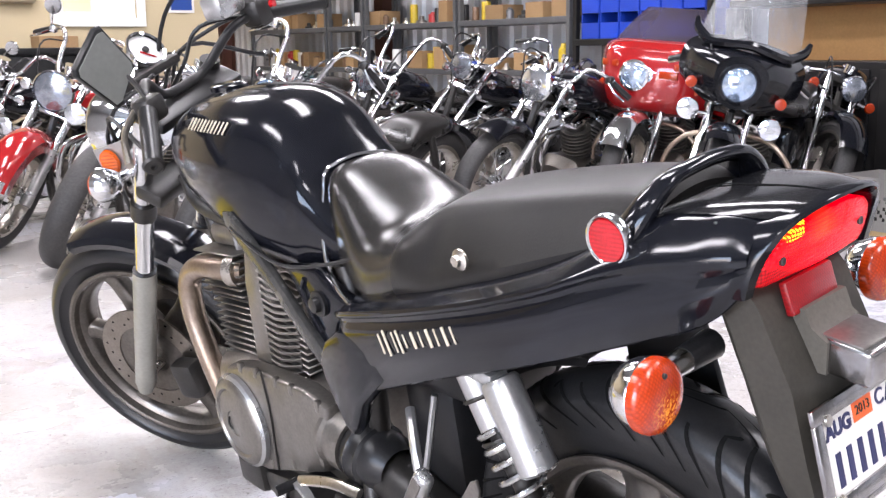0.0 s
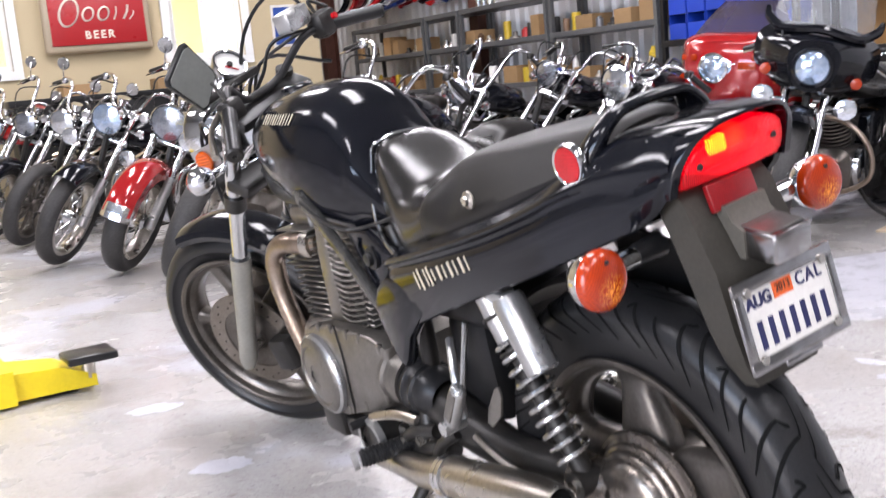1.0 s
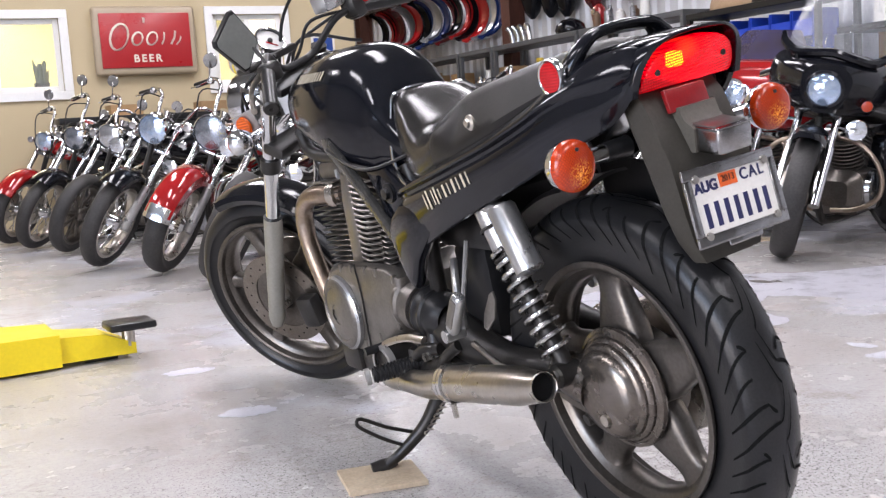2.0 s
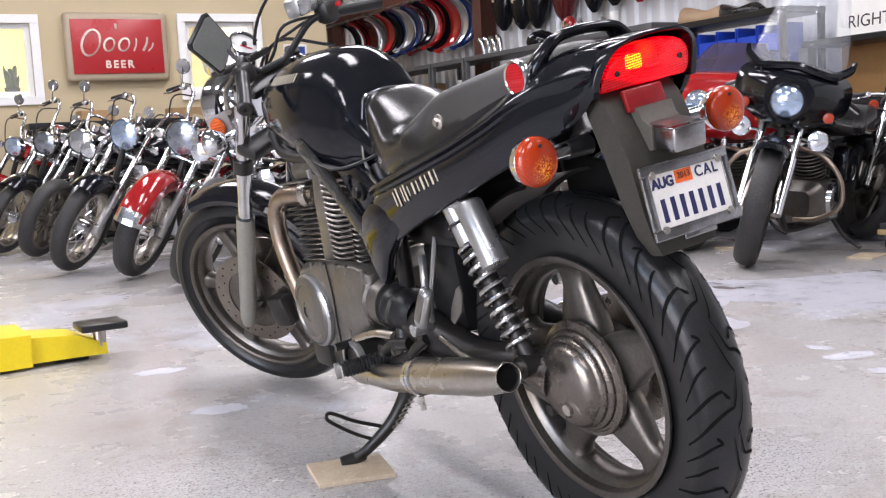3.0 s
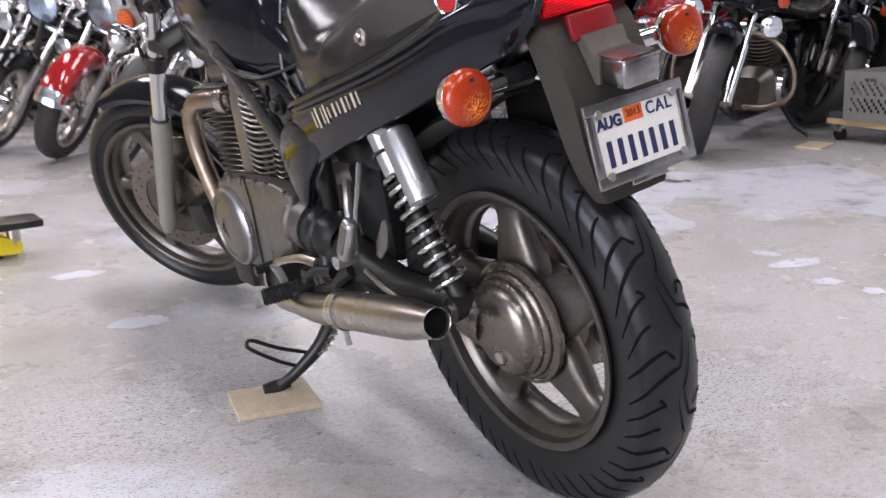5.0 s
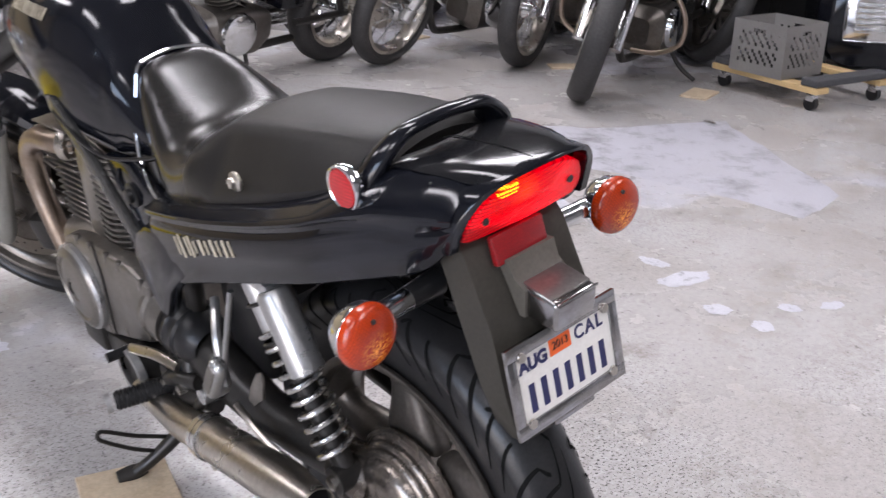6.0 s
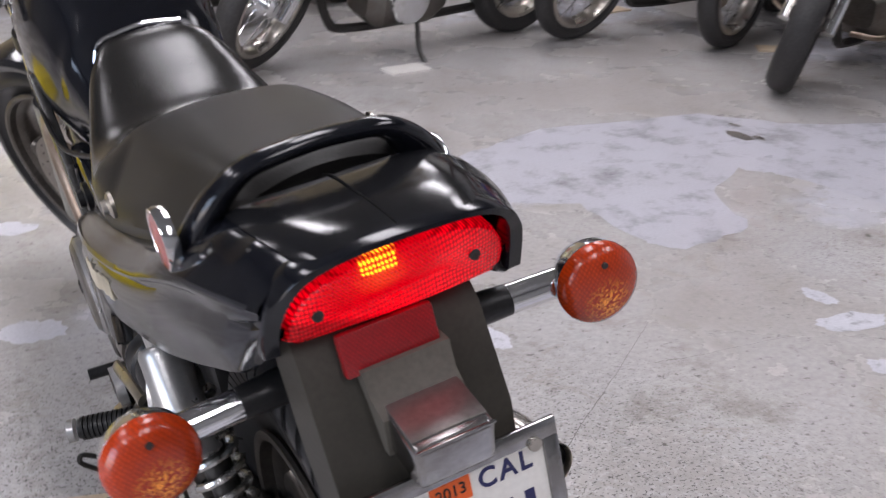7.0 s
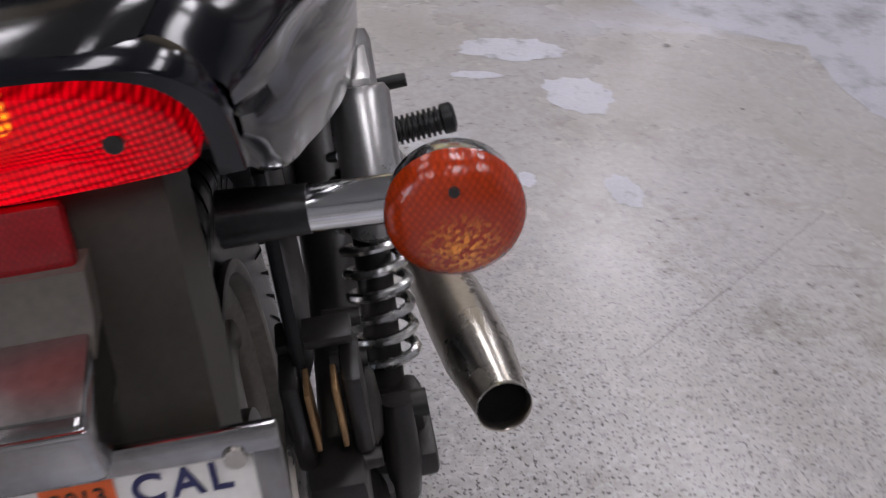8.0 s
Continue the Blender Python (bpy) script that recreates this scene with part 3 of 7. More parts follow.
def worn_through(m, scale, lo, hi):
    """Paint rubbed thin, so that the concrete shows in places."""
    nt = m.node_tree
    N, L = nt.nodes, nt.links
    n = N.new("ShaderNodeTexNoise")
    n.inputs["Scale"].default_value, n.inputs["Detail"].default_value, n.inputs["Roughness"].default_value = scale, 9, 0.72
    L.new(N["Texture Coordinate"].outputs["Object"], n.inputs["Vector"])
    r = N.new("ShaderNodeMapRange")
    r.inputs["From Min"].default_value, r.inputs["From Max"].default_value = lo, hi
    L.new(n.outputs["Fac"], r.inputs["Value"])
    clear = N.new("ShaderNodeBsdfTransparent")
    mix = N.new("ShaderNodeMixShader")
    L.new(r.outputs["Result"], mix.inputs[0])
    L.new(N["Principled BSDF"].outputs[0], mix.inputs[1])
    L.new(clear.outputs[0], mix.inputs[2])
    L.new(mix.outputs[0], N["Material Output"].inputs[0])


worn_through(PATCH_PAINT, 16.0, 0.55, 0.80)
worn_through(LAVENDER, 5.0, 0.50, 0.80)
OIL = mat("oil_stain", (0.10, 0.09, 0.08), 0.3, 0, (0.17, 0.155, 0.14), 20, 0.7, 0.1, 120)
floor_rng = random.Random(3)
from mathutils import geometry


def blob(bm, cx, cy, rx, ry, z=0.0013, n=38):
    """A ragged flat spot."""
    ph = floor_rng.uniform(0, 6)
    vs = []
    for i in range(n):
        a = 2 * math.pi * i / n
        k = 1 + 0.10 * math.sin(2 * a + ph) + 0.07 * math.sin(5 * a + 2 * ph) + floor_rng.uniform(-0.12, 0.12)
        vs.append(bm.verts.new((cx + rx * k * math.cos(a), cy + ry * k * math.sin(a), z)))
    bm.faces.new(vs)


bm = bmesh.new()
for q in ((0.46, 1.68, 0.12, 0.065), (0.355, 1.54, 0.055, 0.02), (0.58, 1.455, 0.085, 0.08), (0.59, 1.06, 0.038, 0.055), (0.40, 1.10, 0.02, 0.025), (1.475, 0.94, 0.03, 0.05), (1.45, 0.80, 0.10, 0.045), (1.36, 0.60, 0.035, 0.04), (1.375, 0.46, 0.03, 0.035), (1.54, 0.49, 0.03, 0.03), (1.66, 0.43, 0.04, 0.025), (-0.40, 1.50, 0.075, 0.06), (-0.42, 2.17, 0.09, 0.05), (0.62, 2.05, 0.10, 0.04), (0.5, 2.2, 0.08, 0.03)):
    blob(bm, *q)
tagged(part("paint_patches", bm, PATCH_PAINT, None, "", False), "ragged pale paint spots on the concrete floor", "floor paint", "", "structure")
outline = [(0.83, 1.98), (1.06, 1.82), (1.24, 1.75), (1.25, 1.42), (1.34, 1.31), (1.62, 1.38), (1.70, 1.66), (1.93, 1.82), (2.02, 1.72), (2.18, 1.30), (2.24, 0.92), (2.57, 0.98), (2.85, 1.5), (3.09, 1.95), (2.5, 2.16), (2.2, 2.42), (1.5, 2.46), (1.14, 2.32), (0.85, 2.14)]
loop = []
for i, p in enumerate(outline):
    a, b = Vector((*p, 0)), Vector((*outline[(i + 1) % len(outline)], 0))
    loop += [a.lerp(b, k / 5) + Vector((floor_rng.uniform(-0.015, 0.015), floor_rng.uniform(-0.015, 0.015), 0)) for k in range(5)]
bm = bmesh.new()
vs = [bm.verts.new((p.x, p.y, 0.0009)) for p in loop]
for tri in geometry.tessellate_polygon([loop]):
    bm.faces.new([vs[i] for i in tri])
tagged(part("paint_area", bm, LAVENDER, None, "", False), "large repainted lavender grey area of the floor", "floor paint", "", "structure")
bm = bmesh.new()
for q in ((2.17, 2.12, 0.03, 0.07), (2.24, 2.24, 0.018, 0.03), (2.22, 2.07, 0.02, 0.03), (0.86, 1.72, 0.011, 0.011), (0.84, 1.05, 0.006, 0.006), (0.71, 0.54, 0.005, 0.005), (3.02, 1.97, 0.02, 0.035), (0.95, 1.4, 0.006, 0.006), (1.9, 1.2, 0.008, 0.012), (0.6, 0.8, 0.004, 0.004)):
    blob(bm, *q, 0.0018, 14)
for a, b, w in (((0.49, 0.58), (0.70, 0.75), 0.0009), ((0.70, 0.75), (0.98, 0.99), 0.0006), ((0.88, 0.82), (0.955, 0.81), 0.001), ((0.955, 0.81), (1.25, 0.80), 0.0005)):
    a, b = Vector((*a, 0.0012)), Vector((*b, 0.0012))
    side = Vector((-(b - a).y, (b - a).x, 0)).normalized() * w
    last = None
    for k in range(9):
        c = a.lerp(b, k / 8) + side * floor_rng.uniform(-3, 3) * (0 < k < 8)
        pair = (bm.verts.new(c - side), bm.verts.new(c + side))
        if last:
            bm.faces.new((last[0], last[1], pair[1], pair[0]))
        last = pair
tagged(part("floor_marks", bm, OIL, None, "", False), "dark oil spots and hairline cracks in the floor", "stain", "", "structure")

# ---- the black motorcycle on its side stand ----
LEAN_LEFT = 9.8
bike = thing("motorcycle", pose(-0.022, 0, 0.001, 0, -LEAN_LEFT, 3.2), "black standard motorcycle leaning on its side stand on a plywood square", "motorcycle")
BRASS_PAD = mat("brassy_pad_edge", (0.42, 0.26, 0.12), 0.4, 0.7, (0.2, 0.11, 0.05), 60, 0.8, 0.1, 200)
STRIP_BLACK = mat("rubbed_black_pressing", (0.028, 0.0275, 0.026), 0.26, 0.4, (0.10, 0.097, 0.09), 18, 0.8, 0.15, 160, 0.06, 0.0, 0.1, 0.5)
BADGE = mat("cream_badge", (0.62, 0.55, 0.42), 0.35, 0.2, (0.5, 0.42, 0.3), 40, 0.6, 0.05, 200)


def tyre_profile(r, w, rim):
    """Half-round tread and flat side walls: (across, radius)."""
    crown = w * 0.5
    out = []
    for i in range(-10, 11):
        a = i / 10
        out.append((crown * math.sin(a * 1.35) / math.sin(1.35), r - (1 - math.cos(a * 1.35)) * crown * 0.78))
    depth = out[0][1]
    side = [(-crown * 0.98, depth - 0.012), (-crown * 0.86, rim + 0.03), (-crown * 0.70, rim + 0.006), (-crown * 0.66, rim - 0.006)]
    return [(x, q) for x, q in reversed(side)] + out + [(-x, q) for x, q in side]


def groove_strip(r, w, a0, s0, s1, sweep, width=0.0045, side=1):
    """One tread groove, as a dark strip a hair over the tread; its colour stands for the groove's shade."""
    crown = w * 0.5
    bm = bmesh.new()
    rows = []
    n = 9
    for i in range(n + 1):
        u = i / n
        t = s0 + (s1 - s0) * u
        over = max(0.0, t - 1.0)  # past the shoulder, down the sidewall
        t -= over
        ang = a0 + sweep * (u ** 1.6)
        x = side * crown * math.sin(t * 1.35) / math.sin(1.35)
        q = r - (1 - math.cos(t * 1.35)) * crown * 0.78
        lift = Vector((side * math.sin(t * 1.35) * 0.8, math.cos(t * 1.35))).normalized() * 0.0013
        x, q = x + lift[0] - side * crown * 0.2 * over, q + lift[1] - 0.08 * over
        half = width / r * (1 - abs(u - 0.5) * 0.9) / 2
        rows.append([bm.verts.new((x, q * math.cos(ang + k * half), q * math.sin(ang + k * half))) for k in (-1, 1)])
    for a, b in zip(rows, rows[1:]):
        bm.faces.new((a[0], a[1], b[1], b[0]))
    return bm


# near-black standing for shade in grooves, drilled holes, the deck crease and muffler mouth
RECESS_SHADE = mat("tread_groove", (0.006, 0.006, 0.006), 0.9, 0, None, 9, 0.3, 0.1, 100, 0, 0, 0.05, 0.1)


def cast_wheel(parent, name, r, w, rim, m, spokes, phase, hub_r, spoke_w):
    wheel = part(name, lathe([(-w * 0.36, rim), (-w * 0.41, rim + 0.007), (-w * 0.46, rim + 0.007), (-w * 0.47, rim), (-w * 0.44, rim - 0.006), (-w * 0.30, rim - 0.010), (-w * 0.24, rim - 0.020), (-w * 0.16, rim - 0.026), (w * 0.16, rim - 0.026), (w * 0.24, rim - 0.020), (w * 0.30, rim - 0.010), (w * 0.44, rim - 0.006), (w * 0.47, rim), (w * 0.46, rim + 0.007), (w * 0.41, rim + 0.007), (w * 0.36, rim), (0, rim - 0.005), (-w * 0.36, rim)], 72), WHEEL_ALLOY, parent, "dull cast alloy wheel with broad spokes", True, m)
    part("tyre", lathe(tyre_profile(r, w, rim), 96), RUBBER, wheel, "worn black road tyre")
    part("hub", lathe([(-w * 0.42, 0.0), (-w * 0.42, hub_r * 0.8), (-w * 0.38, hub_r), (w * 0.38, hub_r), (w * 0.42, hub_r * 0.8), (w * 0.42, 0.0)], 40), WHEEL_ALLOY, wheel)
    for k in range(spokes):
        a = phase + 2 * math.pi * k / spokes
        d, s = Vector((0, math.cos(a), math.sin(a))), Vector((0, -math.sin(a), math.cos(a)))
        rings = []
        for u, hw, hx in ((hub_r * 0.7, spoke_w * 1.30, w * 0.27), (hub_r * 1.15, spoke_w * 1.22, w * 0.25), (hub_r * 0.55 + rim * 0.38, spoke_w * 0.98, w * 0.22), ((hub_r + rim) * 0.52, spoke_w * 0.76, w * 0.19), (rim - 0.042, spoke_w * 0.74, w * 0.18), (rim - 0.028, spoke_w * 0.86, w * 0.20), (rim - 0.016, spoke_w * 1.18, w * 0.25)):
            ring = []
            for q in range(16):
                b = 2 * math.pi * q / 16
                cx, cs = math.cos(b), math.sin(b)
                ring.append(d * u + s * hw * math.copysign(abs(cs) ** 0.6, cs) + Vector((hx * math.copysign(abs(cx) ** 0.6, cx), 0, 0)))
            rings.append(ring)
        part("spoke", loft(rings), WHEEL_ALLOY, wheel)
    return wheel


# rear wheel
R_REAR, W_REAR, RIM_REAR, REAR_Y = 0.335, 0.106, 0.222, 0.035
rear = cast_wheel(bike, "rear_wheel", R_REAR, W_REAR, RIM_REAR, pose(-0.0225, REAR_Y, R_REAR), 5, radians(86), 0.090, 0.042)
for i in range(12):
    a = 2 * math.pi * i / 12
    for side in (-1, 1):
        o = a + (side > 0) * math.pi / 12
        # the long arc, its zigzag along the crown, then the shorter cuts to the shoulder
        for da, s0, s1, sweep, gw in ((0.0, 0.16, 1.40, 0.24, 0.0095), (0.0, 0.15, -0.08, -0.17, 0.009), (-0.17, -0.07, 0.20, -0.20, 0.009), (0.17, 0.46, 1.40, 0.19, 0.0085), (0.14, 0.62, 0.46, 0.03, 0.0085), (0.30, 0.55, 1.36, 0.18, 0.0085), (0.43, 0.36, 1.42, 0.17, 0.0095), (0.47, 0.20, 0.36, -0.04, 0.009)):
            part("tread_groove", groove_strip(R_REAR, W_REAR, o + da, s0, s1, sweep, gw, side), RECESS_SHADE, rear, "", False)

# final drive and swing arm
final = part("final_drive", lathe([(-0.050, 0.100), (-0.060, 0.103), (-0.067, 0.100), (-0.069, 0.095), (-0.074, 0.095), (-0.078, 0.092), (-0.080, 0.087), (-0.086, 0.086), (-0.090, 0.083), (-0.092, 0.078), (-0.100, 0.075), (-0.108, 0.067), (-0.114, 0.052), (-0.117, 0.030), (-0.118, 0.0)], 64), DRIVE_ALLOY, bike, "round alloy final drive housing with stepped rings", True, pose(0, REAR_Y - 0.005, R_REAR))
part("flange", lathe([(-0.056, 0.108), (-0.061, 0.110), (-0.066, 0.108), (-0.068, 0.101)], 64), DRIVE_ALLOY, final)
part("boss", lathe([(-0.072, 0.050), (-0.100, 0.040), (-0.112, 0.030), (-0.117, 0.022), (-0.1175, 0.015), (-0.115, 0.013), (-0.115, 0.0)], 28, "x", (0, -0.014, -0.038)), DRIVE_ALLOY, final)
part("axle_nut", lathe([(-0.114, 0.011), (-0.122, 0.0105), (-0.123, 0.006), (-0.121, 0.0)], 16, "x", (0, -0.014, -0.038)), STEEL, final)
part("drain_plug", rod((-0.085, 0.055, -0.055), (-0.108, 0.058, -0.058), 0.014, 12, 0.011), DARK_METAL, final)
part("arm_lug", tube([(-0.080, 0.055, 0.010), (-0.094, 0.085, 0.020), (-0.100, 0.118, 0.030)], [0.050, 0.040, 0.034], 16, 4), DRIVE_ALLOY, final)
part("web", loft([[(-0.052, 0.03, 0.03), (-0.052, 0.03, -0.06), (-0.095, 0.03, -0.06), (-0.095, 0.03, 0.03)], [(-0.065, 0.13, 0.045), (-0.065, 0.13, -0.03), (-0.105, 0.13, -0.03), (-0.105, 0.13, 0.045)]]), WHEEL_ALLOY, final)
part("swing_arm", tube([(-0.085, 0.12, R_REAR + 0.015), (-0.10, 0.30, 0.345), (-0.105, 0.46, 0.375), (-0.105, 0.62, 0.43)], [0.038, 0.036, 0.044, 0.04], 16), DARK_METAL, bike, "black swing arm with drive shaft")
part("boot", lathe([(-0.10, 0.036), (-0.085, 0.042), (-0.07, 0.050), (-0.05, 0.050), (-0.045, 0.055), (-0.03, 0.052), (-0.02, 0.057), (-0.005, 0.053), (0.0, 0.050)], 28, "y"), RUBBER, bike, "black rubber boot", True, pose(-0.108, 0.60, 0.425, 8))
part("collar", lathe([(0.0, 0.050), (0.0, 0.058), (0.03, 0.060), (0.032, 0.054), (0.045, 0.056), (0.05, 0.062), (0.06, 0.062), (0.06, 0.03)], 32, "y"), ALLOY, bike, "grey alloy collar", True, pose(-0.106, 0.602, 0.426, 8))
part("swing_arm", tube([(0.10, 0.0, R_REAR), (0.105, 0.30, 0.35), (0.10, 0.62, 0.43)], [0.03, 0.034, 0.036], 14), DARK_METAL, bike)
part("brake_disc", lathe([(0.055, 0.06), (0.055, 0.125), (0.060, 0.125), (0.060, 0.06)], 48), STEEL, bike, "", True, pose(0, REAR_Y, R_REAR))
caliper = part("brake_caliper", box((0.050, 0.06, 0.05), (0.094, -0.035, 0.432), 0.010), DARK_METAL, bike, "greasy black brake caliper")
part("caliper_half", box((0.016, 0.070, 0.095), (0.073, -0.006, 0.50), 0.005), DARK_METAL, caliper)
part("caliper_half", box((0.016, 0.060, 0.085), (0.120, -0.004, 0.497), 0.005), DARK_METAL, caliper)
part("bridge", box((0.060, 0.03, 0.010), (0.096, 0.008, 0.556), 0.003), DARK_METAL, caliper)
for x in (0.086, 0.107):
    part("brake_pad", box((0.0045, 0.03, 0.062), (x, -0.034, 0.515), 0.001), BRASS_PAD, caliper, "brassy brake pad edge")
part("piston_cover", lathe([(0, 0.036), (0.010, 0.036), (0.017, 0.028), (0.020, 0)], 28, "x"), DARK_METAL, caliper, "", True, pose(0.118, 0.045, 0.43))
for y, z in ((0.075, 0.508), (0.06, 0.472), (-0.03, 0.445)):
    part("bleed_bolt", rod((0.10, y, z), (0.132, y, z), 0.010, 12, 0.008), DARK_METAL, caliper)
clevis = part("clevis", box((0.050, 0.05, 0.055), (0.150, 0.085, 0.372), 0.010), DARK_METAL, bike, "greasy lower shock mount")
part("clevis_bolt", rod((0.118, 0.06, 0.405), (0.178, 0.06, 0.405), 0.013, 10), DARK_METAL, clevis)
part("adjuster", tube([(0.150, 0.045, 0.43), (0.148, 0.03, 0.37), (0.146, 0.035, 0.318)], [0.014, 0.017, 0.014], 12), DARK_METAL, clevis)
part("bracket", box((0.060, 0.07, 0.032), (0.150, 0.065, 0.352), 0.006), DARK_METAL, bike)
part("splash_guard", plate([(0.02, 0.70), (0.16, 0.72), (0.15, 0.50), (0.06, 0.48), (-0.02, 0.53)], 0.012, "x", 0.082, 0.004), WORN_BLACK, bike, "black inner splash guard")
part("axle_nut", rod((0.10, REAR_Y, R_REAR), (0.135, REAR_Y, R_REAR), 0.018, 6), DARK_METAL, bike)


def shock(side, out=0.0):
    """Spring strut with its reservoir."""
    s = part("shock_absorber", tube([(side * (0.135 + out), 0.243, 0.688), (side * (0.135 + out), 0.240, 0.682), (side * (0.133 + out), 0.195, 0.59)], [0.012, 0.023, 0.024], 18, 3), LIGHT_ALLOY, bike, "alloy shock absorber with chrome spring")
    part("reservoir", lathe([(0, 0), (0, 0.020), (0.004, 0.026), (0.122, 0.026), (0.128, 0.022), (0.128, 0)], 24, "z", (0, 0, -0.135)), LIGHT_ALLOY, s, "plain silver canister", True, Matrix.Translation((side * (0.148 + out * 0.6), 0.165, 0.685)) @ pose(0, 0, 0, -26))
    part("bridge", box((0.034, 0.075, 0.02), (side * (0.141 + out * 0.8), 0.205, 0.676), 0.008, None, pose(0, 0, 0, 4)), LIGHT_ALLOY, s)
    part("damper_rod", rod((side * (0.133 + out), 0.20, 0.60), (side * (0.12 + out), 0.102, 0.385), 0.017, 14), DARK_METAL, s)
    pts = []
    turns, n = 9.5, 9.5 * 14
    top, low = Vector((side * (0.133 + out), 0.197, 0.595)), Vector((side * (0.122 + out * 1.15), 0.112, 0.405))
    axis = (low - top).normalized()
    u = axis.orthogonal().normalized()
    v = axis.cross(u)
    for i in range(int(n) + 1):
        a = 2 * math.pi * i / 14
        pts.append(top + (low - top) * (i / n) + (u * math.cos(a) + v * math.sin(a)) * 0.028)
    part("spring", tube(pts, 0.0051, 8, 1), SATIN, s, "chrome coil spring")
    part("eye", rod((side * (0.105 + out), 0.098, 0.372), (side * (0.145 + out), 0.098, 0.372), 0.022, 18), DARK_METAL, s)
    part("bolt", rod((side * (0.143 + out), 0.098, 0.372), (side * (0.153 + out), 0.098, 0.372), 0.012, 6), STEEL, s)
    for t in (0.02, 0.05):
        p = Vector((side * (0.1345 + out), 0.235 - t * 0.9, 0.67 - t * 1.8))
        part("clip_ring", lathe([(-0.003, 0.027), (0, 0.029), (0.003, 0.027)], 20, "z"), DARK_METAL, s, "", True, Matrix.Translation(p) @ pose(0, 0, 0, -26))


shock(-1)
shock(1, 0.024)

# fuel tank
TANK = [(1.215, 0.86, 0.895, 0.03, 0.88), (1.20, 0.836, 0.925, 0.062, 0.88), (1.155, 0.81, 0.956, 0.092, 0.885), (1.06, 0.795, 0.986, 0.122, 0.868), (0.95, 0.770, 1.001, 0.140, 0.850), (0.87, 0.738, 1.005, 0.146, 0.838), (0.80, 0.712, 1.001, 0.142, 0.825), (0.75, 0.704, 0.988, 0.134, 0.815), (0.715, 0.700, 0.966, 0.127, 0.808), (0.69, 0.70, 0.938, 0.121, 0.802), (0.665, 0.70, 0.907, 0.116, 0.82), (0.645, 0.704, 0.882, 0.111, 0.805), (0.62, 0.71, 0.852, 0.106, 0.79), (0.58, 0.722, 0.815, 0.099, 0.775), (0.52, 0.74, 0.79, 0.09, 0.77)]


def eased(rows, per=4):
    pts = smoothed([Vector(r[:3]) for r in rows], per), smoothed([Vector((r[3], r[4], 0)) for r in rows], per)
    return [(*a, b[0], b[1]) for a, b in zip(*pts)]


tank = part("fuel_tank", loft([section(*r, 2.4, 3.2, n=48) for r in eased(TANK)]), BLACK_PAINT, bike, "glossy black fuel tank with scuffed lower edges")
part("filler_cap", lathe([(0.0, 0.036), (0.008, 0.036), (0.012, 0.03), (0.012, 0.0)], 28, "z"), BLACK_PAINT, tank, "", True, pose(0, 1.04, 0.992))
for k in range(11):
    y = 0.846 + k * 0.0150
    part("emblem_bar", box((0.0016, 0.0036 if k % 3 else 0.0062, 0.024), (-0.1188 + 0.07 * max(0.0, y - 0.885), y, 0.953), 0.0005, None, pose(0, 0, 0, 14, 35, -4)), BADGE, tank, "cream maker's emblem as plain bars", False)
part("seam", tube([(-0.150, 0.84, 0.787), (-0.150, 0.74, 0.752), (-0.143, 0.66, 0.742), (-0.122, 0.56, 0.758), (-0.108, 0.50, 0.776)], 0.0035, 6), WORN_BLACK, tank)

# seat
SEAT = [(0.634, 0.862, 0.879, 0.036, 0.872), (0.627, 0.8, 0.888, 0.058, 0.85), (0.612, 0.75, 0.893, 0.08, 0.815), (0.58, 0.722, 0.886, 0.099, 0.785), (0.54, 0.707, 0.868, 0.114, 0.77), (0.5, 0.702, 0.847, 0.128, 0.762), (0.45, 0.711, 0.829, 0.141, 0.753), (0.405, 0.723, 0.831, 0.146, 0.761), (0.36, 0.735, 0.848, 0.148, 0.781), (0.315, 0.746, 0.872, 0.148, 0.801), (0.27, 0.758, 0.884, 0.147, 0.816), (0.18, 0.786, 0.899, 0.142, 0.841), (0.09, 0.814, 0.912, 0.134, 0.866), (0, 0.844, 0.922, 0.118, 0.888), (-0.035, 0.858, 0.922, 0.106, 0.896), (-0.055, 0.871, 0.913, 0.09, 0.896)]


def seat_ring(r):
    """Round in the dish, flat-topped with sloping flanks at the passenger's part."""
    y, zb, zt, w, zw = r
    k = min(1, max(0, (0.36 - y) / 0.07))
    zw = zw - 0.5 * k * (zw - zb)
    nose = min(1, max(0, (y - 0.47) / 0.10))
    ring = section(y, zb, zt, w, zw, 2.4 + 1.4 * nose, 4.5, n=52)
    for i in range(1, 26):
        u = i / 26
        v = u if u <= 0.5 else 1 - u
        if v < 0.24:
            t = v / 0.24
            x, z = w * (1 - 0.40 * t), zw + (zt - 0.008 - zw) * t + 0.003 * math.sin(math.pi * t)
        else:
            t = (v - 0.24) / 0.26
            x, z = w * 0.60 * (1 - t), zt - 0.008 * (1 - t) ** 2
        x = x if u <= 0.5 else -x
        ring[i] = (ring[i][0] * (1 - k) + x * k, y, ring[i][2] * (1 - k) + z * k)
    return ring


seat = part("seat", loft([seat_ring(r) for r in eased(SEAT)]), SADDLE_VINYL, bike, "black vinyl two-up seat with a shiny dished front")
front_edge = [(0.122, 0.508, 0.700), (0.114, 0.553, 0.718), (0.101, 0.594, 0.752), (0.086, 0.613, 0.80), (0.068, 0.624, 0.85), (0.055, 0.630, 0.880), (0.03, 0.636, 0.887)]
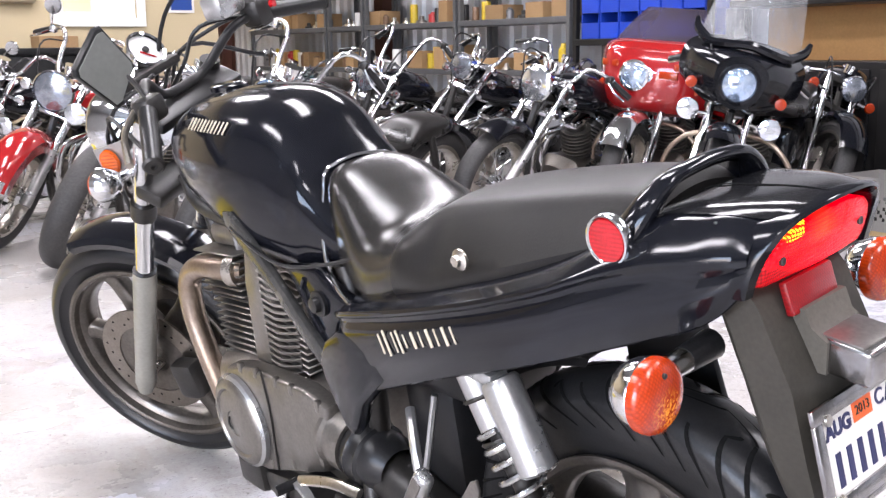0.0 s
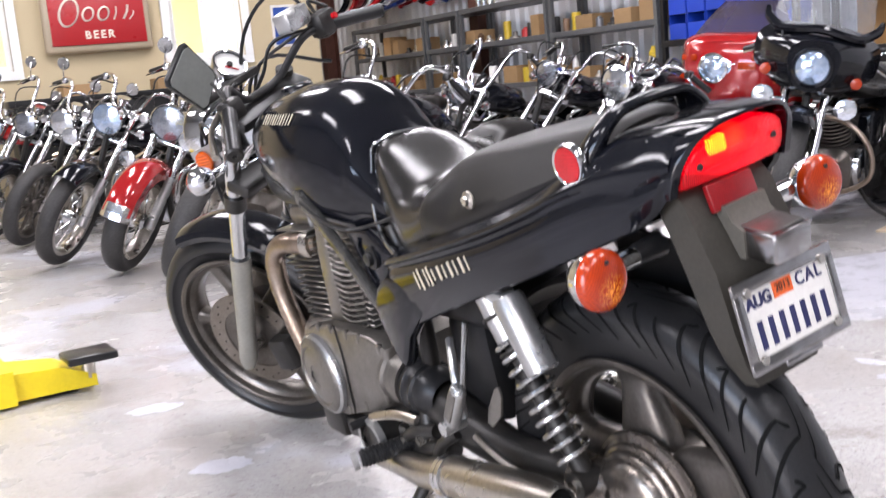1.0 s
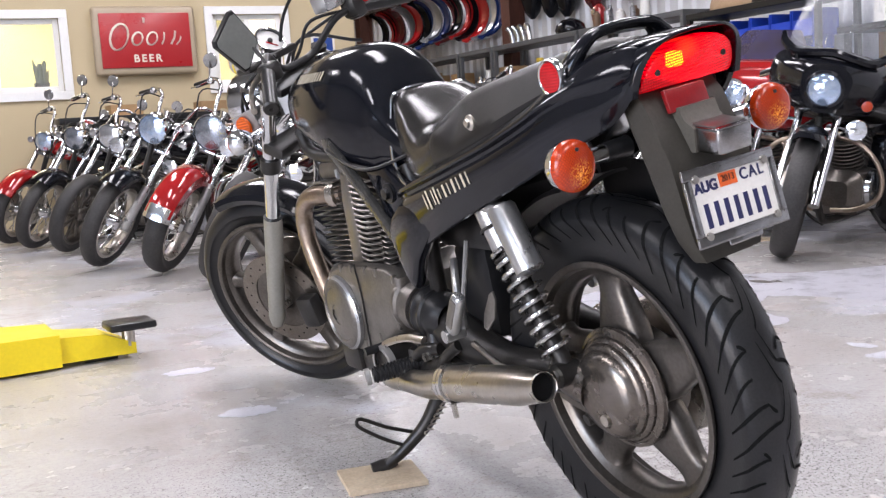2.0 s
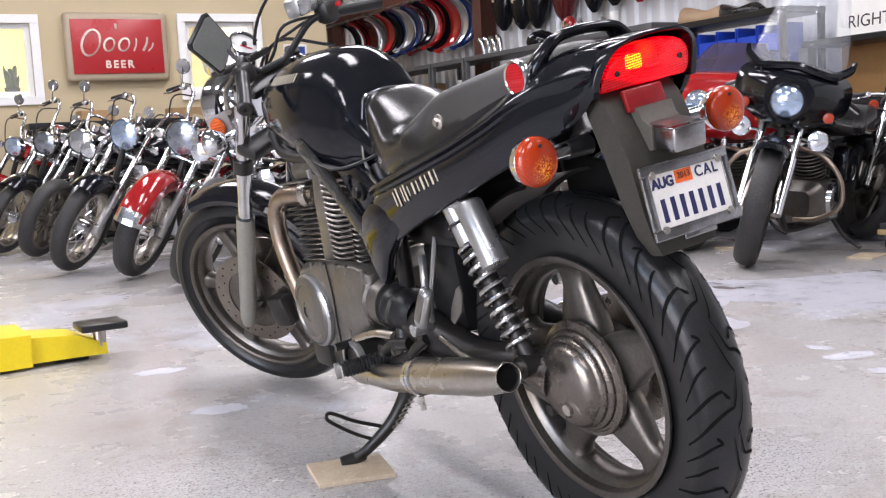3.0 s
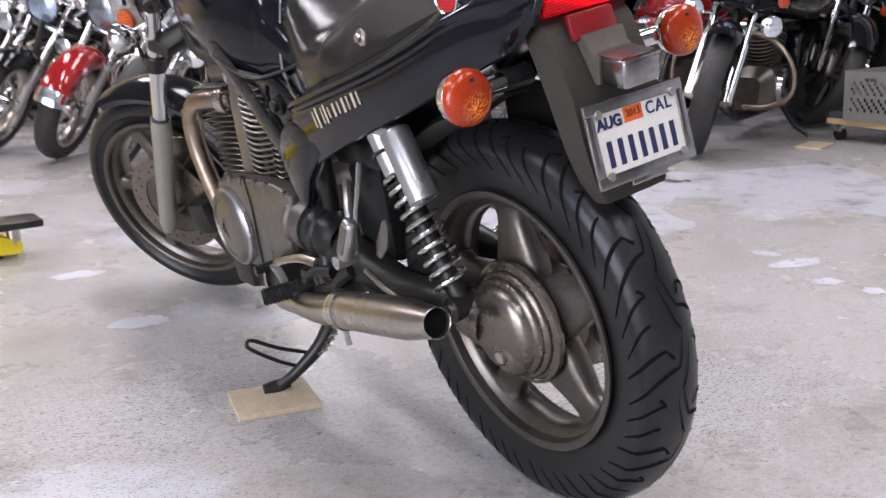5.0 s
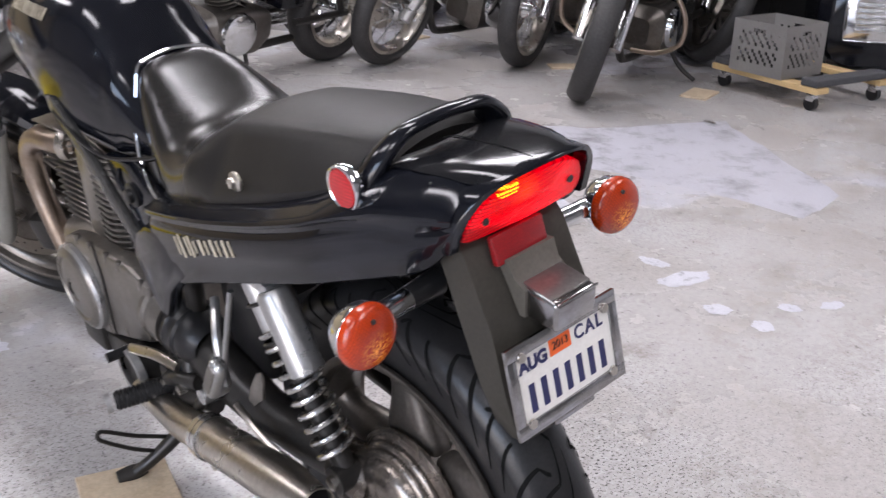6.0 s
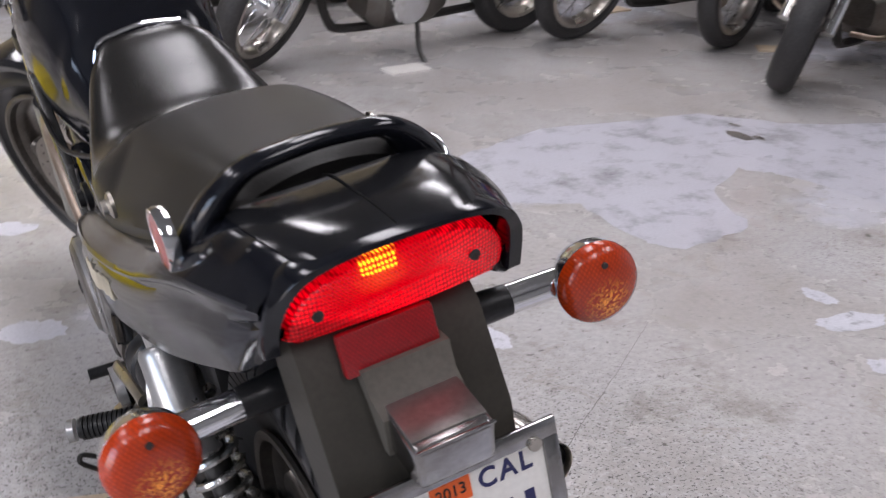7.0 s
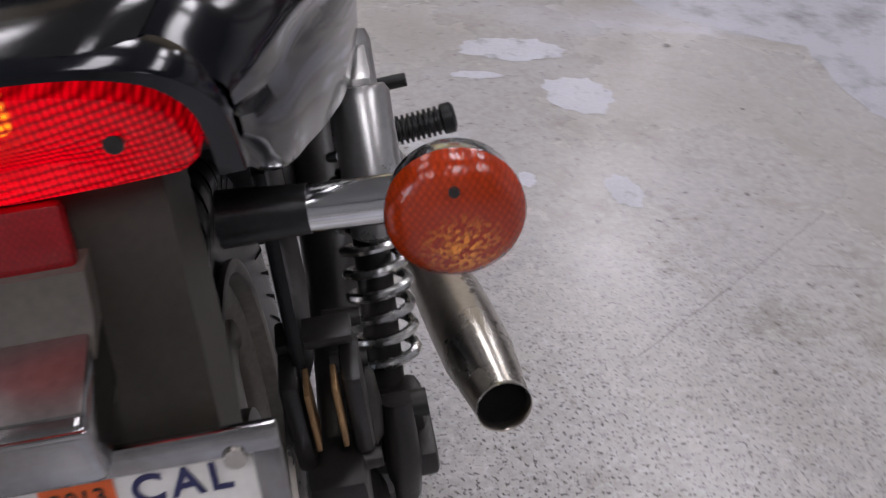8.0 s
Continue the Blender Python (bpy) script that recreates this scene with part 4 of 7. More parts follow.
part("piping", tube([(-x * 1.05 - 0.005, y + 0.006, z + 0.001) for x, y, z in front_edge] + [(0, 0.643, 0.892)] + [(x * 1.05 + 0.005, y + 0.006, z + 0.001) for x, y, z in reversed(front_edge)], 0.0038, 8), CHROME, seat, "bright trim along the seat's front edge")
for s in (-1, 1):
    part("seat_bolt", lathe([(0, 0.014), (0.004, 0.014), (0.007, 0.008), (0.012, 0.007), (0.012, 0)], 16, "x"), STEEL, seat, "", True, pose(s * 0.1455, 0.205, 0.828, 0, 180 if s < 0 else 0))

# side covers and tail
# rows: along, top, half width of the top, crease height, half width at the crease, bottom, half width at the bottom, depth of the step under the crease
TAIL = [
    (0.560, 0.690, 0.100, 0.668, 0.128, 0.600, 0.112, 0.004), (0.535, 0.705, 0.120, 0.687, 0.152, 0.575, 0.140, 0.006), (0.500, 0.718, 0.138, 0.699, 0.167, 0.566, 0.158, 0.008),
    (0.450, 0.731, 0.146, 0.711, 0.174, 0.585, 0.166, 0.009), (0.350, 0.757, 0.150, 0.735, 0.179, 0.624, 0.169, 0.010), (0.250, 0.784, 0.149, 0.760, 0.178, 0.660, 0.166, 0.010),
    (0.150, 0.812, 0.144, 0.787, 0.172, 0.694, 0.161, 0.010), (0.050, 0.846, 0.134, 0.819, 0.163, 0.729, 0.153, 0.009), (0.000, 0.868, 0.126, 0.838, 0.156, 0.748, 0.147, 0.008),
    (-0.050, 0.896, 0.112, 0.855, 0.147, 0.767, 0.140, 0.006), (-0.090, 0.912, 0.102, 0.866, 0.138, 0.782, 0.132, 0.004), (-0.130, 0.9165, 0.094, 0.872, 0.128, 0.797, 0.124, 0.002),
    (-0.160, 0.9205, 0.089, 0.875, 0.119, 0.816, 0.115, 0.001), (-0.180, 0.9215, 0.085, 0.876, 0.112, 0.836, 0.109, 0.0), (-0.194, 0.9205, 0.081, 0.878, 0.108, 0.850, 0.105, 0.0),
]


def cowl_ring(y, zt, wd, zc, w, zb, wb, g):
    """Flat top, a slope out to a sharp crease, a sunk step below it, then the lower wall and its turned-in edge."""
    wall = w + 0.001 - 0.25 * g
    k = min(1.0, (zc - zb) / 0.075)
    crown = 0.006 * min(1.0, max(0.0, (-0.03 - y) / 0.04)) + 0.006 * min(1.0, max(0.0, (-0.15 - y) / 0.04))
    half = [(0.35 * wd, zt - 0.12 * crown), (0.75 * wd, zt - 0.56 * crown), (0.92 * wd, zt - 0.0008 - 0.85 * crown), (wd, zt - 0.004 - crown), (0.6 * wd + 0.4 * w, zt - 0.004 - crown - 0.27 * (zt - 0.004 - crown - zc)), (0.25 * wd + 0.75 * w, zt - 0.004 - crown - 0.63 * (zt - 0.004 - crown - zc)), (w - 0.0025, zc + 0.006), (w, zc + 0.0015), (w - 0.0005, zc - 0.002 * k), (w - g, zc - 0.007 * k), (w - 1.1 * g, zc - 0.013 * k), (wall - 0.004, zc - 0.020 * k), (wall, zc - 0.030 * k), (0.5 * (wall + wb) + 0.002, 0.5 * (zc - 0.03 * k + zb)), (wb + 0.001, zb + 0.012 * k), (wb - 0.001, zb + 0.003), (wb - 0.005, zb), (wb - 0.012, zb + 0.004), (wb - 0.014, zb + 0.03 * k)]
    off = 0.004 * min(1.0, max(0.0, (0.20 - y) / 0.30))
    return [(x - off, y, z) for x, z in half] + [(-x - off, y, z) for x, z in reversed(half)]


def eased_rows(rows, per=4):
    """The same rows with softly fitted ones between them."""
    cols = [smoothed([Vector(r[k:k + 2]).to_3d() for r in rows], per) for k in range(0, len(rows[0]), 2)]
    return [[v for c in line for v in c[:2]] for line in zip(*cols)]


cowl = part("tail_cowl", loft([cowl_ring(*r) for r in eased_rows(TAIL, 5)], True, False), BLACK_PAINT, bike, "glossy black side cover and tail with a creased flank")
for s in (-1, 1):
    out = [(0.46, 0.68), (0.51, 0.675), (0.553, 0.648), (0.578, 0.615), (0.576, 0.585), (0.556, 0.54), (0.535, 0.505), (0.515, 0.494), (0.497, 0.512), (0.468, 0.56), (0.42, 0.60), (0.39, 0.62), (0.40, 0.66)]
    part("side_panel", plate(out, 0.03, "x", s * 0.158, 0.013), BLACK_PAINT, bike, "worn black lower side panel")
    part("strip", plate([(0.865, 0.812), (0.835, 0.815), (0.72, 0.722), (0.63, 0.640), (0.575, 0.598), (0.556, 0.566), (0.572, 0.552), (0.600, 0.570), (0.64, 0.602), (0.74, 0.694), (0.86, 0.785)], 0.016, "x", s * 0.143, 0.006), STRIP_BLACK, bike, "scuffed black frame strip with rubbed edges")
    front = part("front_cover", plate([(0.70, 0.735), (0.60, 0.745), (0.555, 0.715), (0.50, 0.700), (0.52, 0.69), (0.562, 0.66), (0.60, 0.60), (0.617, 0.587), (0.655, 0.665)], 0.03, "x", s * 0.122, 0.010), BLACK_PAINT, bike, "glossy black cover under the tank")
    part("tap_knob", lathe([(0, 0.022), (0.006, 0.022), (0.008, 0.016), (0.007, 0.013), (0.016, 0.012), (0.018, 0.0)], 24), WORN_BLACK, front, "round fuel tap knob", True, pose(s * 0.137, 0.598, 0.690, 0, 0, 0 if s > 0 else 180))
    part("rib", tube([(s * 0.138, 0.635, 0.725), (s * 0.139, 0.645, 0.705), (s * 0.139, 0.625, 0.665), (s * 0.139, 0.605, 0.64)], 0.004, 8, 4), BLACK_PAINT, front)
# the model badge, as plain slanted strokes
for k, (y, bh, bw) in enumerate(((0.372, 0.030, 0.0030), (0.358, 0.038, 0.0050), (0.338, 0.030, 0.0026), (0.326, 0.034, 0.0044), (0.312, 0.020, 0.0030), (0.292, 0.024, 0.0060), (0.276, 0.022, 0.0030), (0.258, 0.026, 0.0062), (0.242, 0.024, 0.0030), (0.224, 0.026, 0.0062), (0.208, 0.024, 0.0030))):
    bz = 0.688 + (0.372 - y) * 0.29
    part("badge_stroke", box((0.0022, bw, bh), (-0.1788 + max(0.0, 0.30 - y) * 0.045 - max(0.0, y - 0.36) * 0.02, y, bz), 0.0008, None, pose(0, 0, 0, -22)), BADGE, cowl, "cream model badge as plain strokes", False)

# tail deck ridge, grab rail and reflectors
part("inner_back", box((0.190, 0.006, 0.080), (-0.004, -0.150, 0.868), 0.002), WORN_BLACK, cowl, "", False)
DECK_BLACK = mat("dusty_deck_black", (0.006, 0.0062, 0.0075), 0.13, 0, (0.013, 0.013, 0.0135), 9, 0.8, 0.15, 260, 0.03, 0.0, 0.08, 0.30)
# rows: along, top, half width, fall to the sides
deck_rows = [(-0.062, 0.9045, 0.088, 0.0062), (-0.085, 0.9130, 0.091, 0.0062), (-0.105, 0.9158, 0.090, 0.0066), (-0.135, 0.9182, 0.087, 0.0072), (-0.165, 0.9208, 0.083, 0.0085), (-0.190, 0.9216, 0.078, 0.0110), (-0.206, 0.9212, 0.073, 0.0118), (-0.219, 0.9200, 0.068, 0.0122)]
bm = loft([[(-0.004 + u * w, y + 0.7 * (u * w) ** 2 * min(1, max(0, (-0.13 - y) / 0.06)), z + 0.0012 - fall * (0.25 * u * u + 0.75 * u ** 8)) for u in (-1, -0.9, -0.75, -0.6, -0.45, -0.3, -0.15, -0.02, 0.02, 0.15, 0.3, 0.45, 0.6, 0.75, 0.9, 1)] for y, z, w, fall in deck_rows], False)
part("deck_panel", bm, DECK_BLACK, cowl, "dull black flat panel on the tail")
part("deck_crease", tube([(-0.0045, -0.066, 0.9085), (-0.0045, -0.085, 0.9150), (-0.0047, -0.105, 0.9178), (-0.005, -0.135, 0.9202), (-0.005, -0.165, 0.9222), (-0.005, -0.190, 0.9230), (-0.005, -0.216, 0.9216)], 0.0008, 6, 2), RECESS_SHADE, cowl)
rail_pts = [(0.106, -0.024, 0.852), (0.103, -0.040, 0.878), (0.092, -0.056, 0.905), (0.075, -0.065, 0.925), (0.056, -0.070, 0.9365), (0.030, -0.072, 0.9405), (0.0, -0.072, 0.942)]
rail = part("grab_rail", tube([(-0.008 - x, y, z) for x, y, z in rail_pts] + [(-0.008 + x, y, z) for x, y, z in rail_pts[-2::-1]], [0.031, 0.029, 0.024, 0.0190, 0.0155, 0.0145, 0.0145, 0.0145, 0.0155, 0.0190, 0.024, 0.029, 0.031], 16, 6, None, 0.6), BLACK_PAINT, bike, "glossy black grab rail hoop")
for s in (-1, 1):
    m = Matrix.Translation((-0.136 if s < 0 else 0.106, -0.040 if s > 0 else -0.044, 0.887 if s < 0 else 0.872)) @ pose(0, 0, 0, 0, 0, 0 if s > 0 else 180) @ pose(0, 0, 0, 0, 0, 1 if s < 0 else -1)
    ring = part("reflector", lathe([(-0.004, 0.0), (-0.004, 0.028), (0.004, 0.0295), (0.008, 0.028), (0.0085, 0.026), (0.007, 0.0245)], 32), CHROME, rail, "round red reflector in a chrome ring", True, m)
    part("reflector_lens", lathe([(0.004, 0.0245), (0.008, 0.0235), (0.0095, 0.0)], 32), RED_LENS, rail, "round red reflector lens", True, m)

# tail lamp
LIT_RED = lit_lens("lit_red_lens", (-0.026, -0.219, 0.892))
lamp_out = [(-0.090, 0.849), (-0.045, 0.850), (0.0, 0.850), (0.045, 0.850), (0.076, 0.850), (0.083, 0.855), (0.085, 0.866), (0.082, 0.880), (0.074, 0.894), (0.060, 0.904), (0.040, 0.911), (0.016, 0.915), (-0.020, 0.915), (-0.044, 0.911), (-0.064, 0.904), (-0.080, 0.893), (-0.090, 0.878), (-0.096, 0.862), (-0.097, 0.853)]


def lamp_lens():
    """A lens wrapped round the tail's end."""
    rows = []
    for depth, grow in ((-0.176, 1.02), (-0.1965, 1.0), (-0.2005, 0.985), (-0.2030, 0.95), (-0.2045, 0.85), (-0.2055, 0.65), (-0.206, 0.35)):
        rows.append([(x * grow, depth + 0.9 * (x * grow) ** 2 - 0.34 * (z - 0.855), 0.876 + (z - 0.882) * grow) for x, z in lamp_out])
    bm = loft(rows, True, False)
    bm.verts.ensure_lookup_table()
    bm.faces.new(bm.verts[-len(lamp_out):])
    return bm


tail_lamp = part("tail_lamp", lamp_lens(), LIT_RED, bike, "wide red tail lamp lens, lit")
part("bulb", box((0.030, 0.012, 0.023), (-0.011, -0.177, 0.879), 0.005, seg=3), glow("lit_bulb", (1.0, 0.80, 0.28), 4.0), tail_lamp, "glowing lamp bulb behind the lens")
for s in (-1, 1):
    part("lens_screw", lathe([(0, 0.0046), (0.0025, 0.0046), (0.0025, 0.0022), (0.0012, 0)], 14, "y"), DARK_METAL, tail_lamp, "", True, pose(s * 0.063 - 0.010, -0.2052 if s < 0 else -0.2112, 0.868 if s < 0 else 0.874, 180))


def lamp_hood():
    """The visor round the lamp: a band with a flat face to the rear, thin over the top and wide at the flanks."""
    path = smoothed([Vector((x, z, 0)) for x, z in ((-0.101, 0.838), (-0.1005, 0.858), (-0.093, 0.881), (-0.082, 0.899), (-0.064, 0.9095), (-0.042, 0.9145), (-0.005, 0.9165), (0.034, 0.9145), (0.058, 0.9095), (0.076, 0.899), (0.086, 0.882), (0.0885, 0.862), (0.089, 0.838))], 4)
    rings = []
    for i, p in enumerate(path):
        t = (path[min(i + 1, len(path) - 1)] - path[max(i - 1, 0)]).normalized()
        n = Vector((-t.y, t.x, 0))
        side = min(1.0, max(0.0, (0.912 - p.y) / 0.035))
        d = 0.0058 + 0.0082 * side
        yr = -0.211 + 0.9 * p.x * p.x + 0.005 * side - 0.34 * (p.y - 0.855)
        q = p + n * d
        rings.append([(p.x, yr + 0.028, p.y), (p.x, yr + 0.002, p.y), (p.x + n.x * 0.001, yr, p.y + n.y * 0.001), (q.x - n.x * 0.0015, yr + 0.0008, q.y - n.y * 0.0015), (q.x, yr + 0.0032, q.y), (q.x, yr + 0.030, q.y - 0.0005), (p.x + n.x * (d - 0.003), yr + 0.052, p.y + n.y * (d - 0.003))])
    return loft(rings)


part("lamp_hood", lamp_hood(), BLACK_PAINT, cowl, "black visor round the tail lamp")
part("rear_reflector", box((0.080, 0.010, 0.036), (-0.022, -0.200, 0.823), 0.003, None, pose(0, 0, 0, -14)), lens("dark_red_lens", (0.27, 0.006, 0.009), 0.3, 0.10, 420, 0.2), bike, "oblong dark red reflector under the tail lamp")

# rear mudguard
def guard_ring(y, z, hw, t):
    return [(-0.015 + dx * hw, y + dy, z) for dx, dy in ((-1, 0.0), (-0.93, -t), (-0.45, -t - 0.002), (0.45, -t - 0.002), (0.93, -t), (1, 0.0), (0.9, 0.012), (-0.9, 0.012))]


part("mudguard", loft([guard_ring(-0.13, 0.86, 0.080, 0.03), guard_ring(-0.15, 0.82, 0.083, 0.04), guard_ring(-0.178, 0.74, 0.084, 0.045), guard_ring(-0.198, 0.66, 0.080, 0.035), guard_ring(-0.212, 0.615, 0.074, 0.026), guard_ring(-0.222, 0.585, 0.060, 0.018)]), GREY_PLASTIC, bike, "dusty dark grey plastic rear mudguard")
part("inner_guard", lathe([(-0.078, 0.350), (-0.07, 0.358), (0, 0.362), (0.07, 0.358), (0.078, 0.350)], 24, "x", (0, REAR_Y, R_REAR + 0.004), None, radians(35), radians(48)), WORN_BLACK, bike)
light_box = part("plate_light", box((0.066, 0.078, 0.040), (-0.013, -0.240, 0.763), 0.006, None, pose(0, 0, 0, 8), 3), DULL_CHROME, bike, "dulled chrome number plate light box")
part("top_cover", box((0.062, 0.066, 0.003), (-0.013, -0.2385, 0.7838), 0.0012, None, pose(0, 0, 0, 8)), mat("dusty_dull_alloy", (0.22, 0.21, 0.20), 0.34, 0.7, (0.13, 0.12, 0.11), 24, 0.8, 0.1, 200, 0.06, 0.0, 0.1), light_box, "dusty dull top")
part("lip", box((0.066, 0.0030, 0.003), (-0.013, -0.2800, 0.7765), 0.0012), DULL_CHROME, light_box)
part("lamp_mount", loft([[(-0.015 + sx * w, y, z) for sx, y, z in ((-1, y1, z0), (-1, y0, z0), (1, y0, z0), (1, y1, z0))] for z0, w, y0, y1 in ((0.812, 0.037, -0.213, -0.16), (0.792, 0.036, -0.220, -0.16), (0.780, 0.035, -0.236, -0.16), (0.745, 0.034, -0.232, -0.16))]), mat("pale_dusty_plastic", (0.075, 0.069, 0.057), 0.6, 0, (0.115, 0.105, 0.088), 12, 0.8, 0.1, 200, 0.08, 0, 0.1, 0.25), bike, "dusty plastic mount of the plate light")

# number plate
PLATE_WHITE = mat("plate_white", (0.74, 0.72, 0.68), 0.4, 0, (0.66, 0.62, 0.56), 40, 0.6, 0.04, 200, 0.03)
PLATE_BLUE = mat("plate_blue", (0.018, 0.02, 0.085), 0.45, 0, None, 40, 0.3, 0.05, 200)
STICKER = mat("orange_sticker", (0.80, 0.13, 0.02), 0.45, 0, (0.7, 0.10, 0.02), 60, 0.4, 0.04, 200)
plate_m = pose(-0.005, -0.250, 0.668, 0, 2, 0) @ pose(0, 0, 0, 80, 0, 2)
number = part("number_plate", box((0.166, 0.096, 0.002), (0, 0, 0), 0.0006), PLATE_WHITE, bike, "white number plate in a dented chrome frame", False, plate_m)
bm = bmesh.new()
for s in (-1, 1):
    box((0.190, 0.017, 0.006), (0, s * 0.0495, 0.001), 0.002, bm)
    box((0.015, 0.084, 0.006), (s * 0.0875, 0, 0.001), 0.002, bm)
box((0.07, 0.010, 0.005), (0, -0.0605, 0.0), 0.002, bm)
part("plate_frame", bm, DULL_CHROME, number, "scratched chrome frame")
for s in (-1, 1):
    for y in (-0.043, 0.041):
        part("plate_bolt", lathe([(0.003, 0.0065), (0.006, 0.006), (0.006, 0)], 12, "z"), STEEL, number, "", True, pose(s * 0.072, y, 0))
text_mesh("AUG", 0.022, PLATE_BLUE, number, pose(-0.053, 0.0265, 0.0014), "lettering", bold=0.0009)
text_mesh("CAL", 0.024, PLATE_BLUE, number, pose(0.043, 0.029, 0.0014), "lettering", bold=0.0004, spread=1.22)
part("month_sticker", box((0.036, 0.020, 0.0008), (-0.007, 0.030, 0.0015)), STICKER, number, "orange dated sticker", False)
text_mesh("2013", 0.014, DARK_METAL, number, pose(-0.007, 0.031, 0.0021), "lettering")
for k in range(7):
    part("number_bar", box((0.0095, 0.036, 0.001), (-0.062 + k * 0.0205, -0.015, 0.0014), 0.0004), PLATE_BLUE, number, "", False)

# rear turn signals
def turn_signal(parent, at, side, m=None, stem=0.07):
    """Round amber lens in a chrome cup on a stem; it looks backwards."""
    s = part("turn_signal", lathe([(0.044, 0.0), (0.043, 0.012), (0.034, 0.027), (0.020, 0.0355), (0.007, 0.0378), (0.004, 0.036)], 32, "y"), CHROME, parent, "round amber turn signal in a chrome cup", True, (m or Matrix()) @ pose(*at, 0, 0, side * -4))
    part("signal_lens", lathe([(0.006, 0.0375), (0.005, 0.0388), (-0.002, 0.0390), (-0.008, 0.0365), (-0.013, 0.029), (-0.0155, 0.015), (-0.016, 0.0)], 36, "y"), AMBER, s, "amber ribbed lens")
    for dz in (0.024,):
        part("lens_screw", lathe([(-0.016, 0), (-0.016, 0.003), (-0.010, 0.003)], 10, "y", (0, 0, dz)), DARK_METAL, s)
    part("stem", rod((-side * 0.028, 0.022, 0.0), (-side * (0.03 + stem * 0.5), 0.022, 0.0), 0.014, 16), CHROME, s)
    part("rubber_mount", rod((-side * (0.03 + stem * 0.5), 0.022, 0.0), (-side * (0.03 + stem), 0.022, 0.0), 0.0145, 16, 0.017), RUBBER, s)
    return s


turn_signal(bike, (-0.208, -0.150, 0.765), -1, None, 0.10)
turn_signal(bike, (0.200, -0.150, 0.763), 1, None, 0.10)

# engine
engine = part("crankcase", loft([section(y, zb, zt, w, (zb + zt) / 2, 5, 5, n=32) for y, zb, zt, w in ((1.13, 0.33, 0.43, 0.10), (1.10, 0.27, 0.48, 0.122), (0.98, 0.25, 0.50, 0.128), (0.80, 0.26, 0.50, 0.125), (0.70, 0.30, 0.50, 0.115), (0.66, 0.34, 0.48, 0.10))]), ALLOY, bike, "dull alloy engine case")
cover = part("engine_cover", loft([[(-x, 0.86 + (p[0] - 0.86) * g, 0.39 + (p[1] - 0.39) * g) for p in ((1.045, 0.43), (1.05, 0.37), (1.02, 0.315), (0.97, 0.285), (0.91, 0.288), (0.84, 0.31), (0.75, 0.338), (0.68, 0.362), (0.655, 0.40), (0.63, 0.50), (0.70, 0.515), (0.80, 0.512), (0.92, 0.505), (1.0, 0.485))] for x, g in ((0.115, 1.0), (0.138, 0.995), (0.146, 0.97), (0.149, 0.93))]), ALLOY, engine, "dull alloy left engine cover")
part("round_cover", lathe([(-0.140, 0.092), (-0.154, 0.092), (-0.163, 0.088), (-0.170, 0.078), (-0.171, 0.070), (-0.167, 0.066), (-0.171, 0.050), (-0.173, 0.026), (-0.171, 0.024), (-0.172, 0.0)], 48), ALLOY, cover, "round alloy generator cover", True, pose(0, 0.962, 0.383))
part("cover_rim", lathe([(-0.150, 0.095), (-0.159, 0.094), (-0.164, 0.088)], 48), LIGHT_ALLOY, cover, "", True, pose(0, 0.962, 0.383))
part("joint_line", tube([(-0.150, 0.845, 0.515), (-0.1505, 0.84, 0.44), (-0.1505, 0.85, 0.36), (-0.150, 0.855, 0.31)], 0.0022, 6, 4), DARK_METAL, cover)
part("plug", tube([(-0.173, 0.977, 0.393), (-0.174, 0.982, 0.38), (-0.173, 0.974, 0.368)], 0.002, 6), DARK_METAL, cover)
for y, z in ((0.935, 0.497), (0.875, 0.502), (0.80, 0.503), (0.745, 0.503), (0.66, 0.495), (0.68, 0.385), (0.79, 0.342), (0.88, 0.312)):
    part("cover_bolt", box((0.012, 0.014, 0.022), (-0.145, y, z), 0.004), ALLOY, cover)
part("oil_pan", loft([section(y, zb, 0.31, w, 0.28, 4, 4, n=24) for y, zb, w in ((1.05, 0.24, 0.06), (1.0, 0.20, 0.09), (0.80, 0.195, 0.10), (0.68, 0.22, 0.08))]), DARK_METAL, engine)


def cylinder_block(base, top, n, name):
    """One finned cylinder with its head."""
    base, top = Vector(base), Vector(top)
    d = (top - base).normalized()
    f = Vector((1, 0, 0)).cross(d).normalized()
    turn = Matrix((Vector((1, 0, 0)), f, d)).transposed().to_4x4()
    c = part(name, box((0.13, 0.115, (top - base).length), (base + top) / 2, 0.02, None, turn), DARK_METAL, engine, "dark finned cylinder")
    for i in range(n):
        u = (i + 0.6) / n
        k = 1.0 + 0.12 * (u > 0.62)
        part("fin", box((0.19 * k, 0.158 * k, 0.0045), base + (top - base) * u, 0.0025, None, turn, 1), ALLOY, c, "thin alloy cooling fin")
    part("rocker_cover", box((0.15, 0.14, 0.05), top + d * 0.02, 0.02, None, turn), ALLOY, c)
    for s in (-1, 1):
        part("head_bolt", rod(base + Vector((s * 0.07, 0, 0)) + f * 0.05, top + Vector((s * 0.07, 0, 0)) + f * 0.05 + d * 0.02, 0.008, 8), LIGHT_ALLOY, c)
    return c


cylinder_block((0, 1.03, 0.47), (0, 1.045, 0.70), 17, "front_cylinder")
cylinder_block((0, 0.85, 0.48), (0, 0.815, 0.72), 18, "rear_cylinder")
slab = part("cylinder_cover", plate([(0.935, 0.50), (0.872, 0.50), (0.862, 0.60), (0.85, 0.715), (0.895, 0.725), (0.918, 0.66)], 0.03, "x", -0.098, 0.010), ALLOY, engine, "smooth alloy cylinder side cover")
